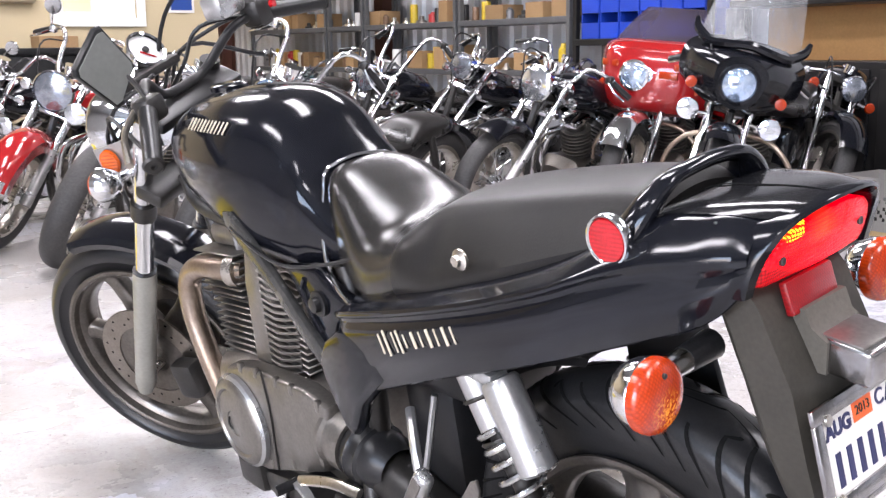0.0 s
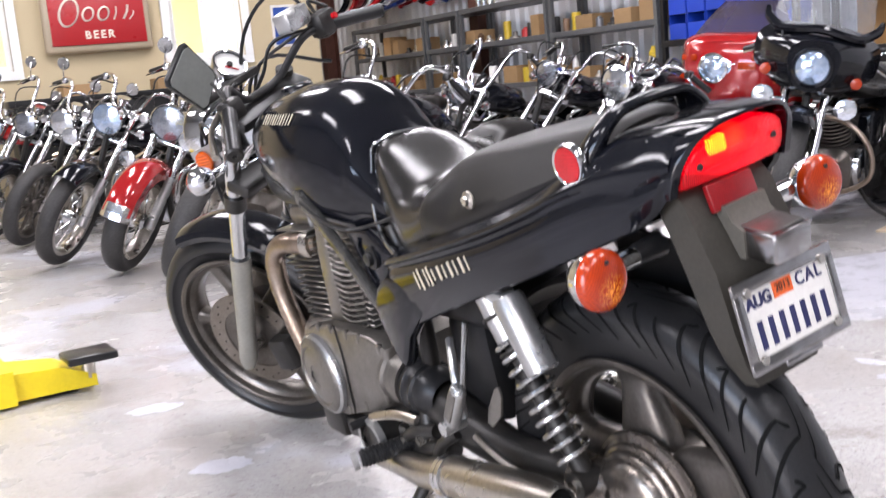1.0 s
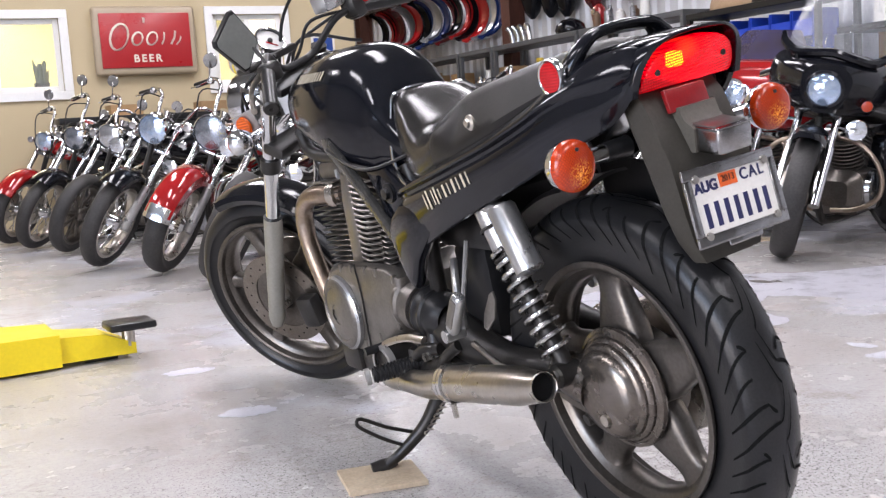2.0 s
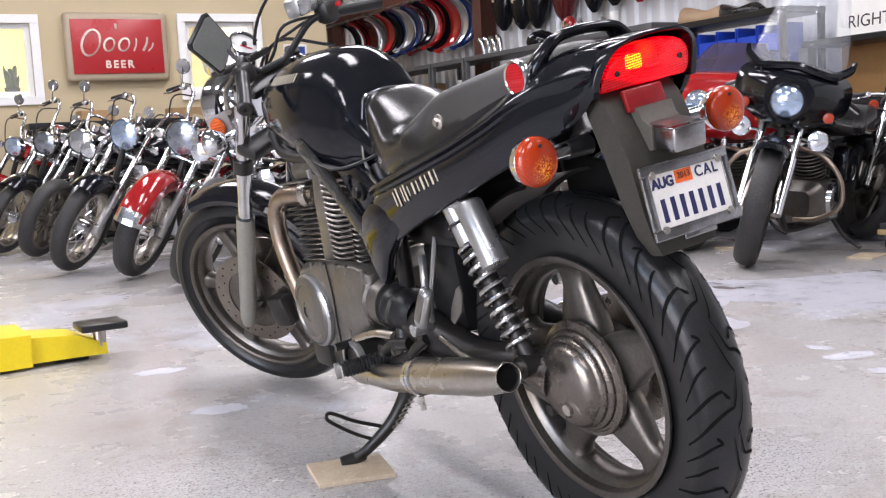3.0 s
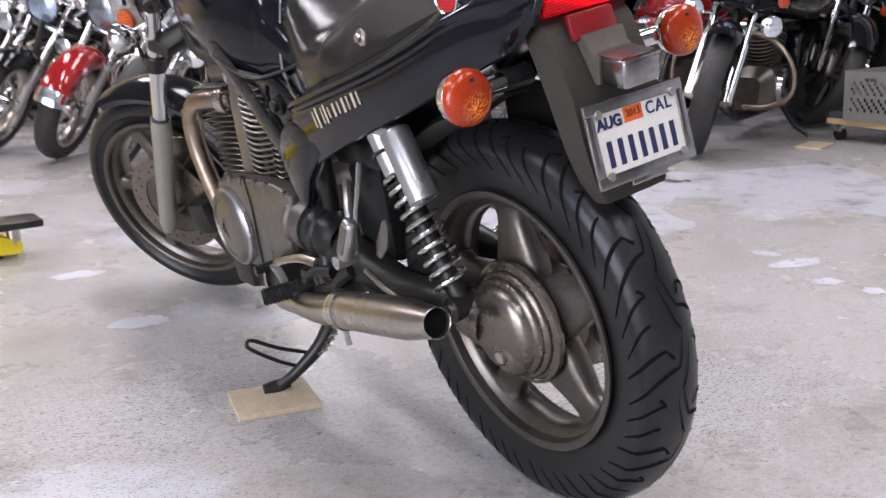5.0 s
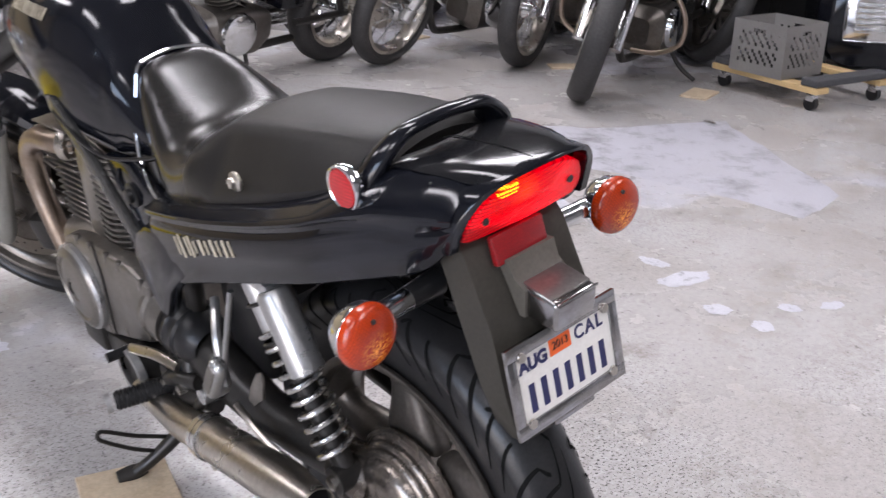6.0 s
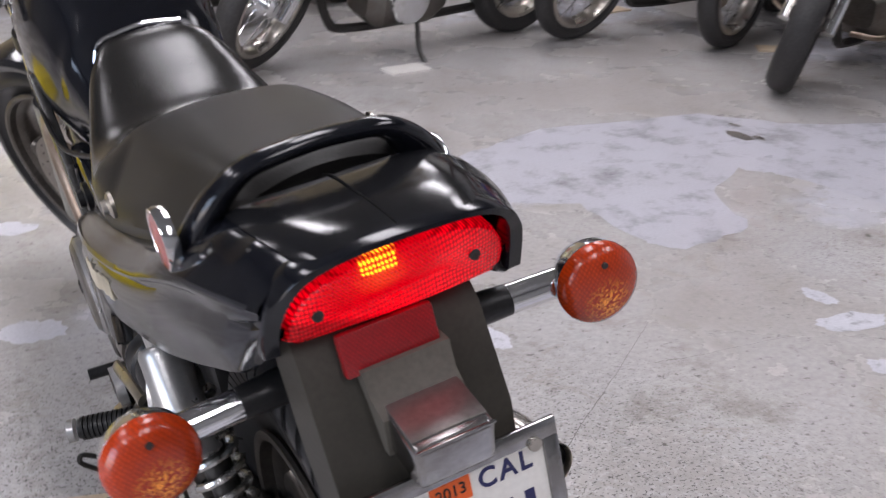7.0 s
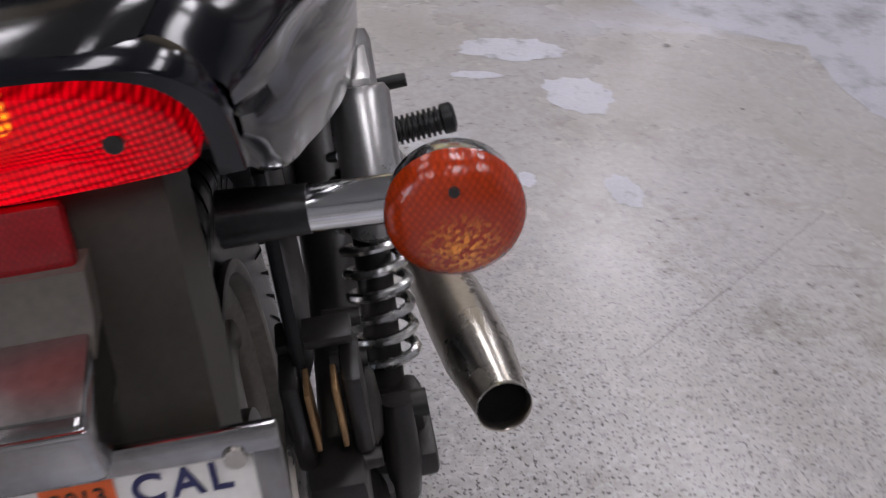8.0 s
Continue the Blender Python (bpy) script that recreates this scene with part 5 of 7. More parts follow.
for k in range(16):
    part("fin", tube([(-0.112, 0.868 - k * 0.001, 0.505 + k * 0.0135), (-0.110, 0.83 - k * 0.002, 0.499 + k * 0.0135), (-0.094, 0.790 - k * 0.0025, 0.503 + k * 0.0135)], 0.0032, 6, 3), ALLOY, slab)
part("lower_bracket", box((0.04, 0.20, 0.05), (-0.125, 0.84, 0.268), 0.012, None, pose(0, 0, 0, -8)), DARK_METAL, bike)
part("lower_bracket", box((0.05, 0.10, 0.07), (-0.130, 0.985, 0.262), 0.014), DARK_METAL, bike)
part("peg_bracket", box((0.05, 0.09, 0.05), (-0.135, 0.605, 0.318), 0.012), DARK_METAL, bike)
part("oil_filter", lathe([(-0.02, 0.0), (-0.02, 0.044), (0.05, 0.046), (0.05, 0.0)], 28, "x"), DARK_METAL, engine, "black oil filter canister", True, pose(-0.155, 0.735, 0.292))
part("filter_rim", lathe([(-0.03, 0.040), (-0.03, 0.049), (-0.015, 0.051), (-0.015, 0.040)], 28, "x"), LIGHT_ALLOY, engine, "", True, pose(-0.155, 0.735, 0.292))
for k, (p, q, r) in enumerate((((-0.15, 0.50, 0.36), (-0.16, 0.60, 0.33), 0.014), ((-0.14, 0.46, 0.33), (-0.15, 0.58, 0.30), 0.018), ((-0.13, 0.55, 0.40), (-0.14, 0.52, 0.30), 0.016), ((-0.15, 0.42, 0.38), (-0.16, 0.50, 0.31), 0.012), ((-0.12, 0.62, 0.36), (-0.13, 0.56, 0.27), 0.022))):
    part("linkage", tube([p, Vector(p).lerp(Vector(q), 0.5) + Vector((-0.008, 0, 0.008)), q], r, 10, 3), DARK_METAL, bike)
part("linkage_bolt", rod((-0.15, 0.53, 0.345), (-0.178, 0.53, 0.345), 0.010, 6), STEEL, bike)
part("linkage_bolt", rod((-0.15, 0.60, 0.325), (-0.180, 0.60, 0.325), 0.009, 6), STEEL, bike)

# exhaust
part("header_pipe", tube([(-0.08, 0.965, 0.665), (-0.105, 1.02, 0.668), (-0.115, 1.10, 0.66), (-0.118, 1.155, 0.62), (-0.118, 1.168, 0.54), (-0.112, 1.14, 0.42), (-0.100, 1.10, 0.30), (-0.078, 1.03, 0.235), (-0.078, 0.90, 0.222), (-0.125, 0.78, 0.245), (-0.18, 0.68, 0.270)], 0.0235, 16), HEADER, bike, "heat-browned exhaust header pipe")
part("header_flange", lathe([(-0.012, 0.02), (-0.012, 0.034), (0.012, 0.034), (0.012, 0.02)], 20, "y"), STEEL, bike, "", True, pose(-0.088, 0.985, 0.666, 0, 0, 20))


def muffler(side, z_off=0.0):
    pts = [(side * 0.18, 0.70, 0.268), (side * 0.185, 0.60, 0.282), (side * 0.19, 0.50, 0.295), (side * 0.19, 0.40, 0.320)]
    part("exhaust_pipe", tube(pts, [0.0235, 0.026, 0.03, 0.033], 18), STEEL, bike, "scuffed steel exhaust pipe")
    a, b = Vector((-0.19 if side < 0 else 0.212, 0.42, 0.315)), Vector((side * 0.193 if side < 0 else 0.246, 0.07 if side < 0 else 0.046, 0.375 + z_off))
    m = part("muffler", tube([a, a.lerp(b, 0.03), a.lerp(b, 0.55), a.lerp(b, 0.76), b], [0.034, 0.0365, 0.037, 0.0360, 0.0262], 24, 3, None, 1.0, False), STEEL, bike, "short shiny steel muffler")
    part("muffler_mouth", tube([b.lerp(a, 0.03), b.lerp(a, 0.05), b.lerp(a, 0.3)], [0.0242, 0.0242, 0.0236], 24, 2), RECESS_SHADE, m, "black open muffler mouth")
    lip_at = (b - a).to_track_quat("Y", "Z").to_matrix().to_4x4()
    part("lip", lathe([(-0.004, 0.0262), (0.0012, 0.0268), (0.0018, 0.0257), (0.0, 0.0244), (-0.012, 0.0242)], 28, "y"), STEEL, m, "", True, Matrix.Translation(b) @ lip_at)
    for t in (0.03, 0.07):
        p = a.lerp(b, t)
        part("clamp", lathe([(-0.006, 0.037), (-0.006, 0.040), (0.006, 0.040), (0.006, 0.037)], 24, "y"), CHROME, m, "", True, Matrix.Translation(p) @ pose(0, 0, 0, -9.7))
    part("clamp_bolt", rod(a + Vector((0, 0, -0.045)), a + Vector((0, 0, -0.075)), 0.006, 8), STEEL, m)


muffler(-1)
muffler(1, 0.02)

# pegs, levers and side stand
peg_rings = [(0.0, 0.012)]
for i in range(14):
    peg_rings += [(i * 0.0075, 0.019), (i * 0.0075 + 0.0045, 0.019), (i * 0.0075 + 0.005, 0.0165), (i * 0.0075 + 0.007, 0.0165)]
part("foot_peg", lathe(peg_rings + [(0.107, 0.016), (0.107, 0.0)], 18), RUBBER, bike, "ribbed rubber foot peg", True, Matrix.Translation((-0.155, 0.60, 0.315)) @ pose(0, 0, 0, 0, 0, 162))
part("peg_end", rod((-0.262, 0.635, 0.315), (-0.272, 0.638, 0.315), 0.0185, 14), LIGHT_ALLOY, bike)
rib_line = [(0.0, 0.012)]
for i in range(11):
    rib_line += [(i * 0.0075, 0.020), (i * 0.0075 + 0.004, 0.020), (i * 0.0075 + 0.0045, 0.015), (i * 0.0075 + 0.007, 0.015)]
rib_line += [(0.084, 0.021), (0.098, 0.021), (0.102, 0.015), (0.102, 0.0)]
part("foot_peg", lathe(rib_line, 20), RUBBER, bike, "ribbed rubber foot peg", True, pose(0.190, 0.60, 0.362, 0, -6, 0))
part("peg_arm", rod((0.12, 0.60, 0.34), (0.192, 0.60, 0.362), 0.014, 12), DARK_METAL, bike)
part("brake_pedal", rod((0.16, 0.80, 0.325), (0.245, 0.80, 0.330), 0.011, 12), RUBBER, bike, "rubber-tipped brake pedal")
part("pedal_arm", tube([(0.165, 0.80, 0.325), (0.165, 0.72, 0.32), (0.15, 0.60, 0.33)], 0.009, 8), STEEL, bike)
part("shift_lever", tube([(-0.16, 0.55, 0.375), (-0.165, 0.62, 0.372), (-0.17, 0.70, 0.352), (-0.17, 0.74, 0.338)], 0.010, 8, 4, None, 0.6), STEEL, bike, "worn steel shift lever")
part("shift_toe", rod((-0.165, 0.74, 0.335), (-0.215, 0.745, 0.335), 0.010, 10), RUBBER, bike)
for s in (-1, 1):
    part("peg_hanger", tube([(s * 0.13, 0.335, 0.60), (s * 0.155, 0.345, 0.50), (s * 0.16, 0.365, 0.435)], 0.0075, 8, 4, None, 0.7), LIGHT_ALLOY, bike, "alloy passenger peg hanger")
    part("peg_hanger", tube([(s * 0.12, 0.42, 0.55), (s * 0.155, 0.37, 0.50), (s * 0.16, 0.36, 0.43)], 0.008, 8, 4), LIGHT_ALLOY, bike)
    peg = part("passenger_peg", box((0.024, 0.031, 0.100), (s * 0.189, 0.331, 0.472), 0.010, None, pose(0, 0, 0, 35), 3), LIGHT_ALLOY, bike, "folded-up alloy passenger foot peg")
    part("peg_rubber", box((0.006, 0.019, 0.070), (s * 0.2005, 0.329, 0.475), 0.003, None, pose(0, 0, 0, 35)), ALLOY, peg)
    part("peg_pivot", rod((s * 0.160, 0.368, 0.424), (s * 0.204, 0.368, 0.424), 0.013, 14), LIGHT_ALLOY, peg)
    part("heel_plate", plate([(0.262, 0.440), (0.275, 0.445), (0.262, 0.475), (0.232, 0.515), (0.218, 0.522), (0.215, 0.505), (0.228, 0.468)], 0.006, "x", s * 0.165, 0.002), ALLOY, bike)
part("link_rod", tube([(-0.16, 0.34, 0.40), (-0.165, 0.25, 0.375), (-0.15, 0.17, 0.35)], 0.006, 8), STEEL, bike)
stand = part("side_stand", tube([(-0.070, 0.655, 0.25), (-0.085, 0.69, 0.19), (-0.125, 0.715, 0.128), (-0.185, 0.742, 0.078), (-0.222, 0.755, 0.0585)], [0.022, 0.020, 0.016, 0.013, 0.012], 12, 5), DARK_METAL, bike, "black side stand folded out")
part("stand_foot", tube([(-0.200, 0.750, 0.0615), (-0.232, 0.758, 0.0595), (-0.258, 0.763, 0.062)], [0.013, 0.017, 0.013], 10, 3, None, 0.5), DARK_METAL, stand)
part("stand_loop", tube([(-0.150, 0.732, 0.118), (-0.21, 0.740, 0.152), (-0.262, 0.745, 0.190), (-0.275, 0.745, 0.186), (-0.268, 0.745, 0.170), (-0.22, 0.742, 0.125), (-0.172, 0.740, 0.090)], 0.0045, 8, 5), DARK_METAL, stand, "wire foot loop")
part("stand_spring", tube([Vector((-0.085, 0.60, 0.235)).lerp(Vector((-0.130, 0.70, 0.115)), i / 60) + Vector((math.cos(i * 0.9), math.sin(i * 0.9), 0)) * 0.008 for i in range(61)], 0.0025, 5, 1), STEEL, stand)
part("stand_bracket", box((0.05, 0.07, 0.07), (-0.11, 0.645, 0.255), 0.012), DARK_METAL, bike)

# frame and the dark middle of the bike
bm = tube([(-0.05, 1.22, 0.82), (-0.055, 1.12, 0.755), (-0.07, 0.60, 0.75), (-0.10, 0.30, 0.76), (-0.09, 0.0, 0.80)], 0.016, 10)
tube([(0.05, 1.22, 0.82), (0.055, 1.12, 0.755), (0.07, 0.60, 0.75), (0.10, 0.30, 0.76), (0.09, 0.0, 0.80)], 0.016, 10, 6, bm)
tube([(0, 1.27, 0.82), (0, 1.22, 0.62), (0, 1.19, 0.40), (0, 1.10, 0.26), (0, 0.80, 0.22)], 0.019, 10, 6, bm)
tube([(-0.09, 0.58, 0.74), (-0.10, 0.54, 0.60), (-0.095, 0.56, 0.45), (-0.09, 0.60, 0.30)], 0.018, 10, 6, bm)
tube([(0.09, 0.58, 0.74), (0.10, 0.54, 0.60), (0.095, 0.56, 0.45), (0.09, 0.60, 0.30)], 0.018, 10, 6, bm)
part("frame", bm, DARK_METAL, bike, "black tubular frame")
part("air_box", box((0.17, 0.26, 0.17), (0, 0.42, 0.64), 0.03), WORN_BLACK, bike)
part("battery_box", box((0.15, 0.13, 0.20), (0, 0.44, 0.47), 0.02), WORN_BLACK, bike)
part("carburettor", box((0.11, 0.10, 0.12), (0, 0.89, 0.70), 0.03), DARK_METAL, bike)
part("horn", lathe([(0, 0.0), (0, 0.035), (0.012, 0.038), (0.02, 0.02), (0.025, 0)], 20, "x"), WORN_BLACK, bike, "", True, pose(-0.11, 0.65, 0.66, 0, 180))

# front wheel, fork and handlebar, turned to the left
RAKE, STEER = 29.0, 25.0
axle = Vector((0.0, 1.655, 0.312))
up = Vector((0, -math.sin(radians(RAKE)), math.cos(radians(RAKE))))
F = Matrix.Translation(axle) @ Matrix.Rotation(radians(STEER), 4, up)
FW = Matrix.Translation(axle + Vector((-0.012, 0, 0.016))) @ Matrix.Rotation(radians(30), 4, up)
R_FRONT, W_FRONT, RIM_FRONT = 0.331, 0.112, 0.250
fw = cast_wheel(bike, "front_wheel", R_FRONT, W_FRONT, RIM_FRONT, FW, 6, radians(75), 0.05, 0.03)
for s in (-1, 1):
    disc = part("brake_disc", lathe([(s * 0.058, 0.10), (s * 0.058, 0.150), (s * 0.063, 0.150), (s * 0.063, 0.10), (s * 0.058, 0.10)], 56), DISC_STEEL, fw, "drilled steel brake disc")
    part("disc_carrier", lathe([(s * 0.056, 0.04), (s * 0.060, 0.075), (s * 0.060, 0.104)], 40), WHEEL_ALLOY, fw)
    # holes as flat dark discs, the shade of their depth put into the colour
    for k in range(30):
        a = 2 * math.pi * k / 30
        rr = 0.115 + 0.011 * (k % 3)
        part("disc_hole", lathe([(s * 0.0636, 0.0), (s * 0.0636, 0.0035)], 8, "x", (0, rr * math.cos(a), rr * math.sin(a))), RECESS_SHADE, fw, "", False)


def fork_point(x, length, ahead=0.0):
    f = Vector((0, math.cos(radians(RAKE)), math.sin(radians(RAKE))))
    return Vector((x, 0, 0)) + up * length + f * ahead


for s in (-1, 1):
    leg = part("fork_leg", rod(fork_point(s * 0.110, 0.30), fork_point(s * 0.110, 0.78), 0.0205, 20), CHROME, bike, "chrome fork tube with alloy lower leg", True, F)
    part("fork_slider", tube([fork_point(s * 0.110, -0.055), fork_point(s * 0.110, -0.02), fork_point(s * 0.110, 0.05), fork_point(s * 0.110, 0.32), fork_point(s * 0.110, 0.335)], [0.018, 0.026, 0.026, 0.0275, 0.026], 20, 3), mat("fork_alloy", (0.36, 0.355, 0.32), 0.45, 0.6, (0.30, 0.29, 0.24), 8, 0.6, 0.05, 120, 0.05) if s < 0 else bpy.data.materials["fork_alloy"], leg, "pale oxidised fork lower")
    part("dust_seal", rod(fork_point(s * 0.110, 0.33), fork_point(s * 0.110, 0.345), 0.027, 20), RUBBER, leg)
    part("fork_clamp", rod(fork_point(s * 0.110, 0.50), fork_point(s * 0.110, 0.54), 0.028, 18), DARK_METAL, leg)
    part("fork_cap", rod(fork_point(s * 0.110, 0.78), fork_point(s * 0.110, 0.795), 0.022, 12), DARK_METAL, leg)
    part("brake_caliper", box((0.05, 0.07, 0.10), fork_point(s * 0.085, 0.04, -0.115), 0.014), DARK_METAL, bike, "", True, F)
part("axle_end", rod((-0.125, 0, 0), (0.125, 0, 0), 0.014, 16), STEEL, bike, "", True, F)
part("lower_yoke", box((0.27, 0.07, 0.035), fork_point(0, 0.58, -0.03), 0.01, None, pose(0, 0, 0, RAKE)), DARK_METAL, bike, "", True, F)
part("upper_yoke", box((0.27, 0.08, 0.028), fork_point(0, 0.765, -0.03), 0.01, None, pose(0, 0, 0, RAKE)), WORN_BLACK, bike, "", True, F)
part("steering_head", rod(fork_point(0, 0.55, -0.055), fork_point(0, 0.72, -0.055), 0.03, 18), DARK_METAL, bike, "", True, F)
# mudguard
guard = part("front_mudguard", lathe([(-0.060, 0.325), (-0.066, 0.342), (-0.058, 0.357), (-0.03, 0.365), (0, 0.367), (0.03, 0.365), (0.058, 0.357), (0.066, 0.342), (0.060, 0.325), (0.055, 0.342), (0, 0.361), (-0.055, 0.342), (-0.060, 0.325)], 40, "x", (0, 0, 0), None, radians(76), radians(72)), BLACK_PAINT, bike, "glossy black front mudguard with a scratched edge", True, FW)
# headlamp and front signals
LAMP_GLASS = mat("lamp_glass", (0.75, 0.78, 0.82), 0.08, 0.9, (0.5, 0.52, 0.55), 30, 0.5, 0.05, 90, 0.1)
head = part("headlamp", lathe([(-0.11, 0.0), (-0.10, 0.05), (-0.05, 0.085), (0.02, 0.095), (0.03, 0.09)], 36, "y"), CHROME, bike, "chrome round headlamp", True, F @ Matrix.Translation(fork_point(0, 0.62, 0.13)))
part("headlamp_lens", lathe([(0.02, 0.09), (0.04, 0.06), (0.045, 0.0)], 36, "y"), LAMP_GLASS, head)
for s in (-1, 1):
    b = fork_point(s * 0.175, 0.60, 0.05)
    sig = part("front_signal", lathe([(-0.042, 0.0), (-0.04, 0.014), (-0.03, 0.028), (-0.012, 0.036), (0.0, 0.037)], 28, "y"), CHROME, bike, "front amber turn signal in a chrome cup", True, F @ Matrix.Translation(b))
    part("signal_lens", lathe([(0.0, 0.036), (0.01, 0.032), (0.015, 0.0)], 28, "y"), AMBER, sig)
    part("stem", rod((-s * 0.03, -0.02, 0), (-s * 0.08, -0.03, 0), 0.012, 12), CHROME, sig)
    part("side_reflector", lathe([(s * 0.0, 0.0), (s * 0.0, 0.027), (s * 0.007, 0.025), (s * 0.009, 0.0)], 28, "x"), lens("orange_reflector", (0.75, 0.12, 0.01), 0.15) if s < 0 else bpy.data.materials["orange_reflector"], bike, "round orange side reflector", True, F @ Matrix.Translation(fork_point(s * 0.118, 0.615, 0.078)))
    part("reflector_plate", plate([(-0.045, -0.035), (0.045, -0.035), (0.05, 0.03), (-0.04, 0.045)], 0.004, "x", 0.0), LIGHT_ALLOY, bike, "", False, F @ Matrix.Translation(fork_point(s * 0.113, 0.615, 0.07)))
# instruments
FACE = mat("dial_face", (0.72, 0.71, 0.68), 0.35, 0, (0.64, 0.63, 0.6), 20, 0.4, 0.03, 100)
for s in (-1, 1):
    m = F @ Matrix.Translation(fork_point(s * 0.052, 0.790, 0.124)) @ pose(0, 0, 0, -35)
    dial = part("instrument", lathe([(-0.06, 0.0), (-0.055, 0.026), (-0.025, 0.041), (0.0, 0.045), (0.008, 0.044), (0.006, 0.038)], 36, "y"), CHROME, bike, "round instrument with a pale dial", True, m @ pose(0, 0, 0, 0, 0, 180))
    part("dial_face", lathe([(0.0, 0.039), (0.001, 0.0)], 36, "y"), FACE, dial)
    part("needle", box((0.003, 0.002, 0.035), (0.005, 0.003, -0.012), 0.0, None, pose(0, 0, 0, 0, 40)), RED_LENS, dial, "", False)
    part("dial_hub", lathe([(0.001, 0.008), (0.006, 0.007), (0.006, 0.0)], 16, "y"), DARK_METAL, dial)
part("instrument_bracket", box((0.2, 0.05, 0.02), fork_point(0, 0.765, 0.09), 0.006), DARK_METAL, bike, "", True, F)
# handlebar
bar = part("handlebar", tube([fork_point(-0.325, 0.86, -0.205), fork_point(-0.23, 0.875, -0.11), fork_point(-0.15, 0.87, -0.04), fork_point(-0.07, 0.80, -0.02), fork_point(0, 0.79, -0.02), fork_point(0.07, 0.80, -0.02), fork_point(0.15, 0.87, -0.03), fork_point(0.23, 0.885, -0.06), fork_point(0.33, 0.90, -0.13)], 0.0100, 12), WORN_BLACK, bike, "black handlebar", True, F)
for s, l0, l1, h0, h1 in ((-1, 0.86, 0.875, -0.205, -0.11), (1, 0.90, 0.885, -0.135, -0.06)):
    a, b = fork_point(s * 0.332, l0, h0), fork_point(s * 0.23, l1, h1)
    part("grip", tube([a, a.lerp(b, 0.04), b], [0.018, 0.0175, 0.0175], 16, 2), RUBBER, bar, "black rubber grip")
    part("grip_end", lathe([(-0.004, 0.02), (-0.008, 0.016), (-0.008, 0.006), (-0.002, 0.004)], 16, "x"), DARK_METAL, bar, "", True, Matrix.Translation(a) @ (b - a).to_track_quat("X", "Z").to_matrix().to_4x4())
    part("switch_block", box((0.05, 0.045, 0.05), b + Vector((-s * 0.02, 0.01, 0)), 0.012), DARK_METAL, bar)
    part("lever", tube([b + Vector((-s * 0.01, 0.04, 0.0)), b.lerp(a, 0.4) + Vector((0, 0.065, 0.0)), a + Vector((0, 0.06, 0.0))], [0.008, 0.006, 0.008], 8), STEEL, bar)
    stalk_top = fork_point(s * 0.245, 0.93, -0.02)
    part("mirror_stalk", tube([b + Vector((-s * 0.02, 0.01, 0.02)), b + Vector((-s * 0.015, 0.03, 0.07)), stalk_top + Vector((0, -0.01, -0.02))], 0.005, 8), DARK_METAL, bar)
part("fluid_reservoir", box((0.082, 0.055, 0.050), fork_point(0.15, 0.910, 0.0), 0.008), LIGHT_ALLOY, bar, "brake fluid reservoir")
CLEAN_MIRROR = mat("bright_mirror_glass", (0.82, 0.83, 0.84), 0.10, 1.0, (0.70, 0.71, 0.72), 9, 0.5, 0.04, 90)
MIRROR = mat("dusty_mirror_glass", (0.19, 0.195, 0.18), 0.30, 0.0, (0.12, 0.125, 0.11), 9, 0.6, 0.06, 90, 0, 0, 0.1)
# outlines of the left mirror, seen from behind
mirror_out = [(-0.060, 0.000), (-0.024, 0.072), (-0.012, 0.078), (0.056, 0.020), (0.060, 0.008), (0.040, -0.060), (0.028, -0.068), (-0.056, -0.014)]
for s in (-1, 1):
    m = F @ Matrix.Translation(fork_point(s * 0.248, 0.937 if s < 0 else 1.02, -0.026)) @ pose(0, 0, 0, 8, 0, -14 if s < 0 else 0) @ pose(0, 0, 0, 0, 25 if s < 0 else 50, 0)
    back = part("mirror", plate([(s * -x, z) for x, z in mirror_out], 0.022, "y", 0.0, 0.008), WORN_BLACK, bar, "black four-sided mirror", True, F.inverted() @ m)
    part("mirror_glass", plate([(s * -x * 0.88, z * 0.88) for x, z in mirror_out], 0.003, "y", -0.0115), MIRROR if s < 0 else CLEAN_MIRROR, back, "dusty mirror glass" if s < 0 else "bright mirror glass", False)
for k, (a, b, c) in enumerate([(fork_point(-0.2, 0.76, -0.08), fork_point(-0.12, 0.72, 0.08), fork_point(-0.06, 0.52, 0.05)), (fork_point(0.2, 0.80, -0.08), fork_point(0.14, 0.76, 0.10), fork_point(0.06, 0.5, 0.05)), (fork_point(-0.05, 0.82, 0.02), fork_point(-0.10, 0.66, 0.10), fork_point(-0.05, 0.3, 0.02))]):
    part("cable", tube([a, b, c], 0.005, 7), RUBBER, bike, "", True, F)

for a, b, c, d in ((fork_point(0.235, 0.895, -0.05), fork_point(0.215, 0.80, 0.07), fork_point(0.13, 0.72, 0.12), fork_point(0.05, 0.60, 0.07)), (fork_point(0.205, 0.90, -0.03), fork_point(0.17, 0.96, 0.06), fork_point(0.11, 0.85, 0.12), fork_point(0.03, 0.66, 0.08)), (fork_point(0.22, 0.88, -0.05), fork_point(0.14, 0.84, 0.05), fork_point(0.10, 0.76, 0.06), fork_point(0.02, 0.70, 0.05))):
    part("hose", tube([a, b, c, d], 0.0048, 8), RUBBER, bike, "black brake hose or cable", True, F)
part("switch_housing", box((0.07, 0.055, 0.06), fork_point(0.215, 0.888, -0.045), 0.014), DARK_METAL, bar)
part("stop_button", rod(fork_point(0.215, 0.915, -0.075), fork_point(0.215, 0.920, -0.083), 0.008, 12), RED_LENS, bar, "red stop button")

# plywood under the stand
PLY = mat("plywood", (0.66, 0.55, 0.40), 0.6, 0, (0.46, 0.34, 0.22), 26, 0.8, 0.1, 140, 0.1)
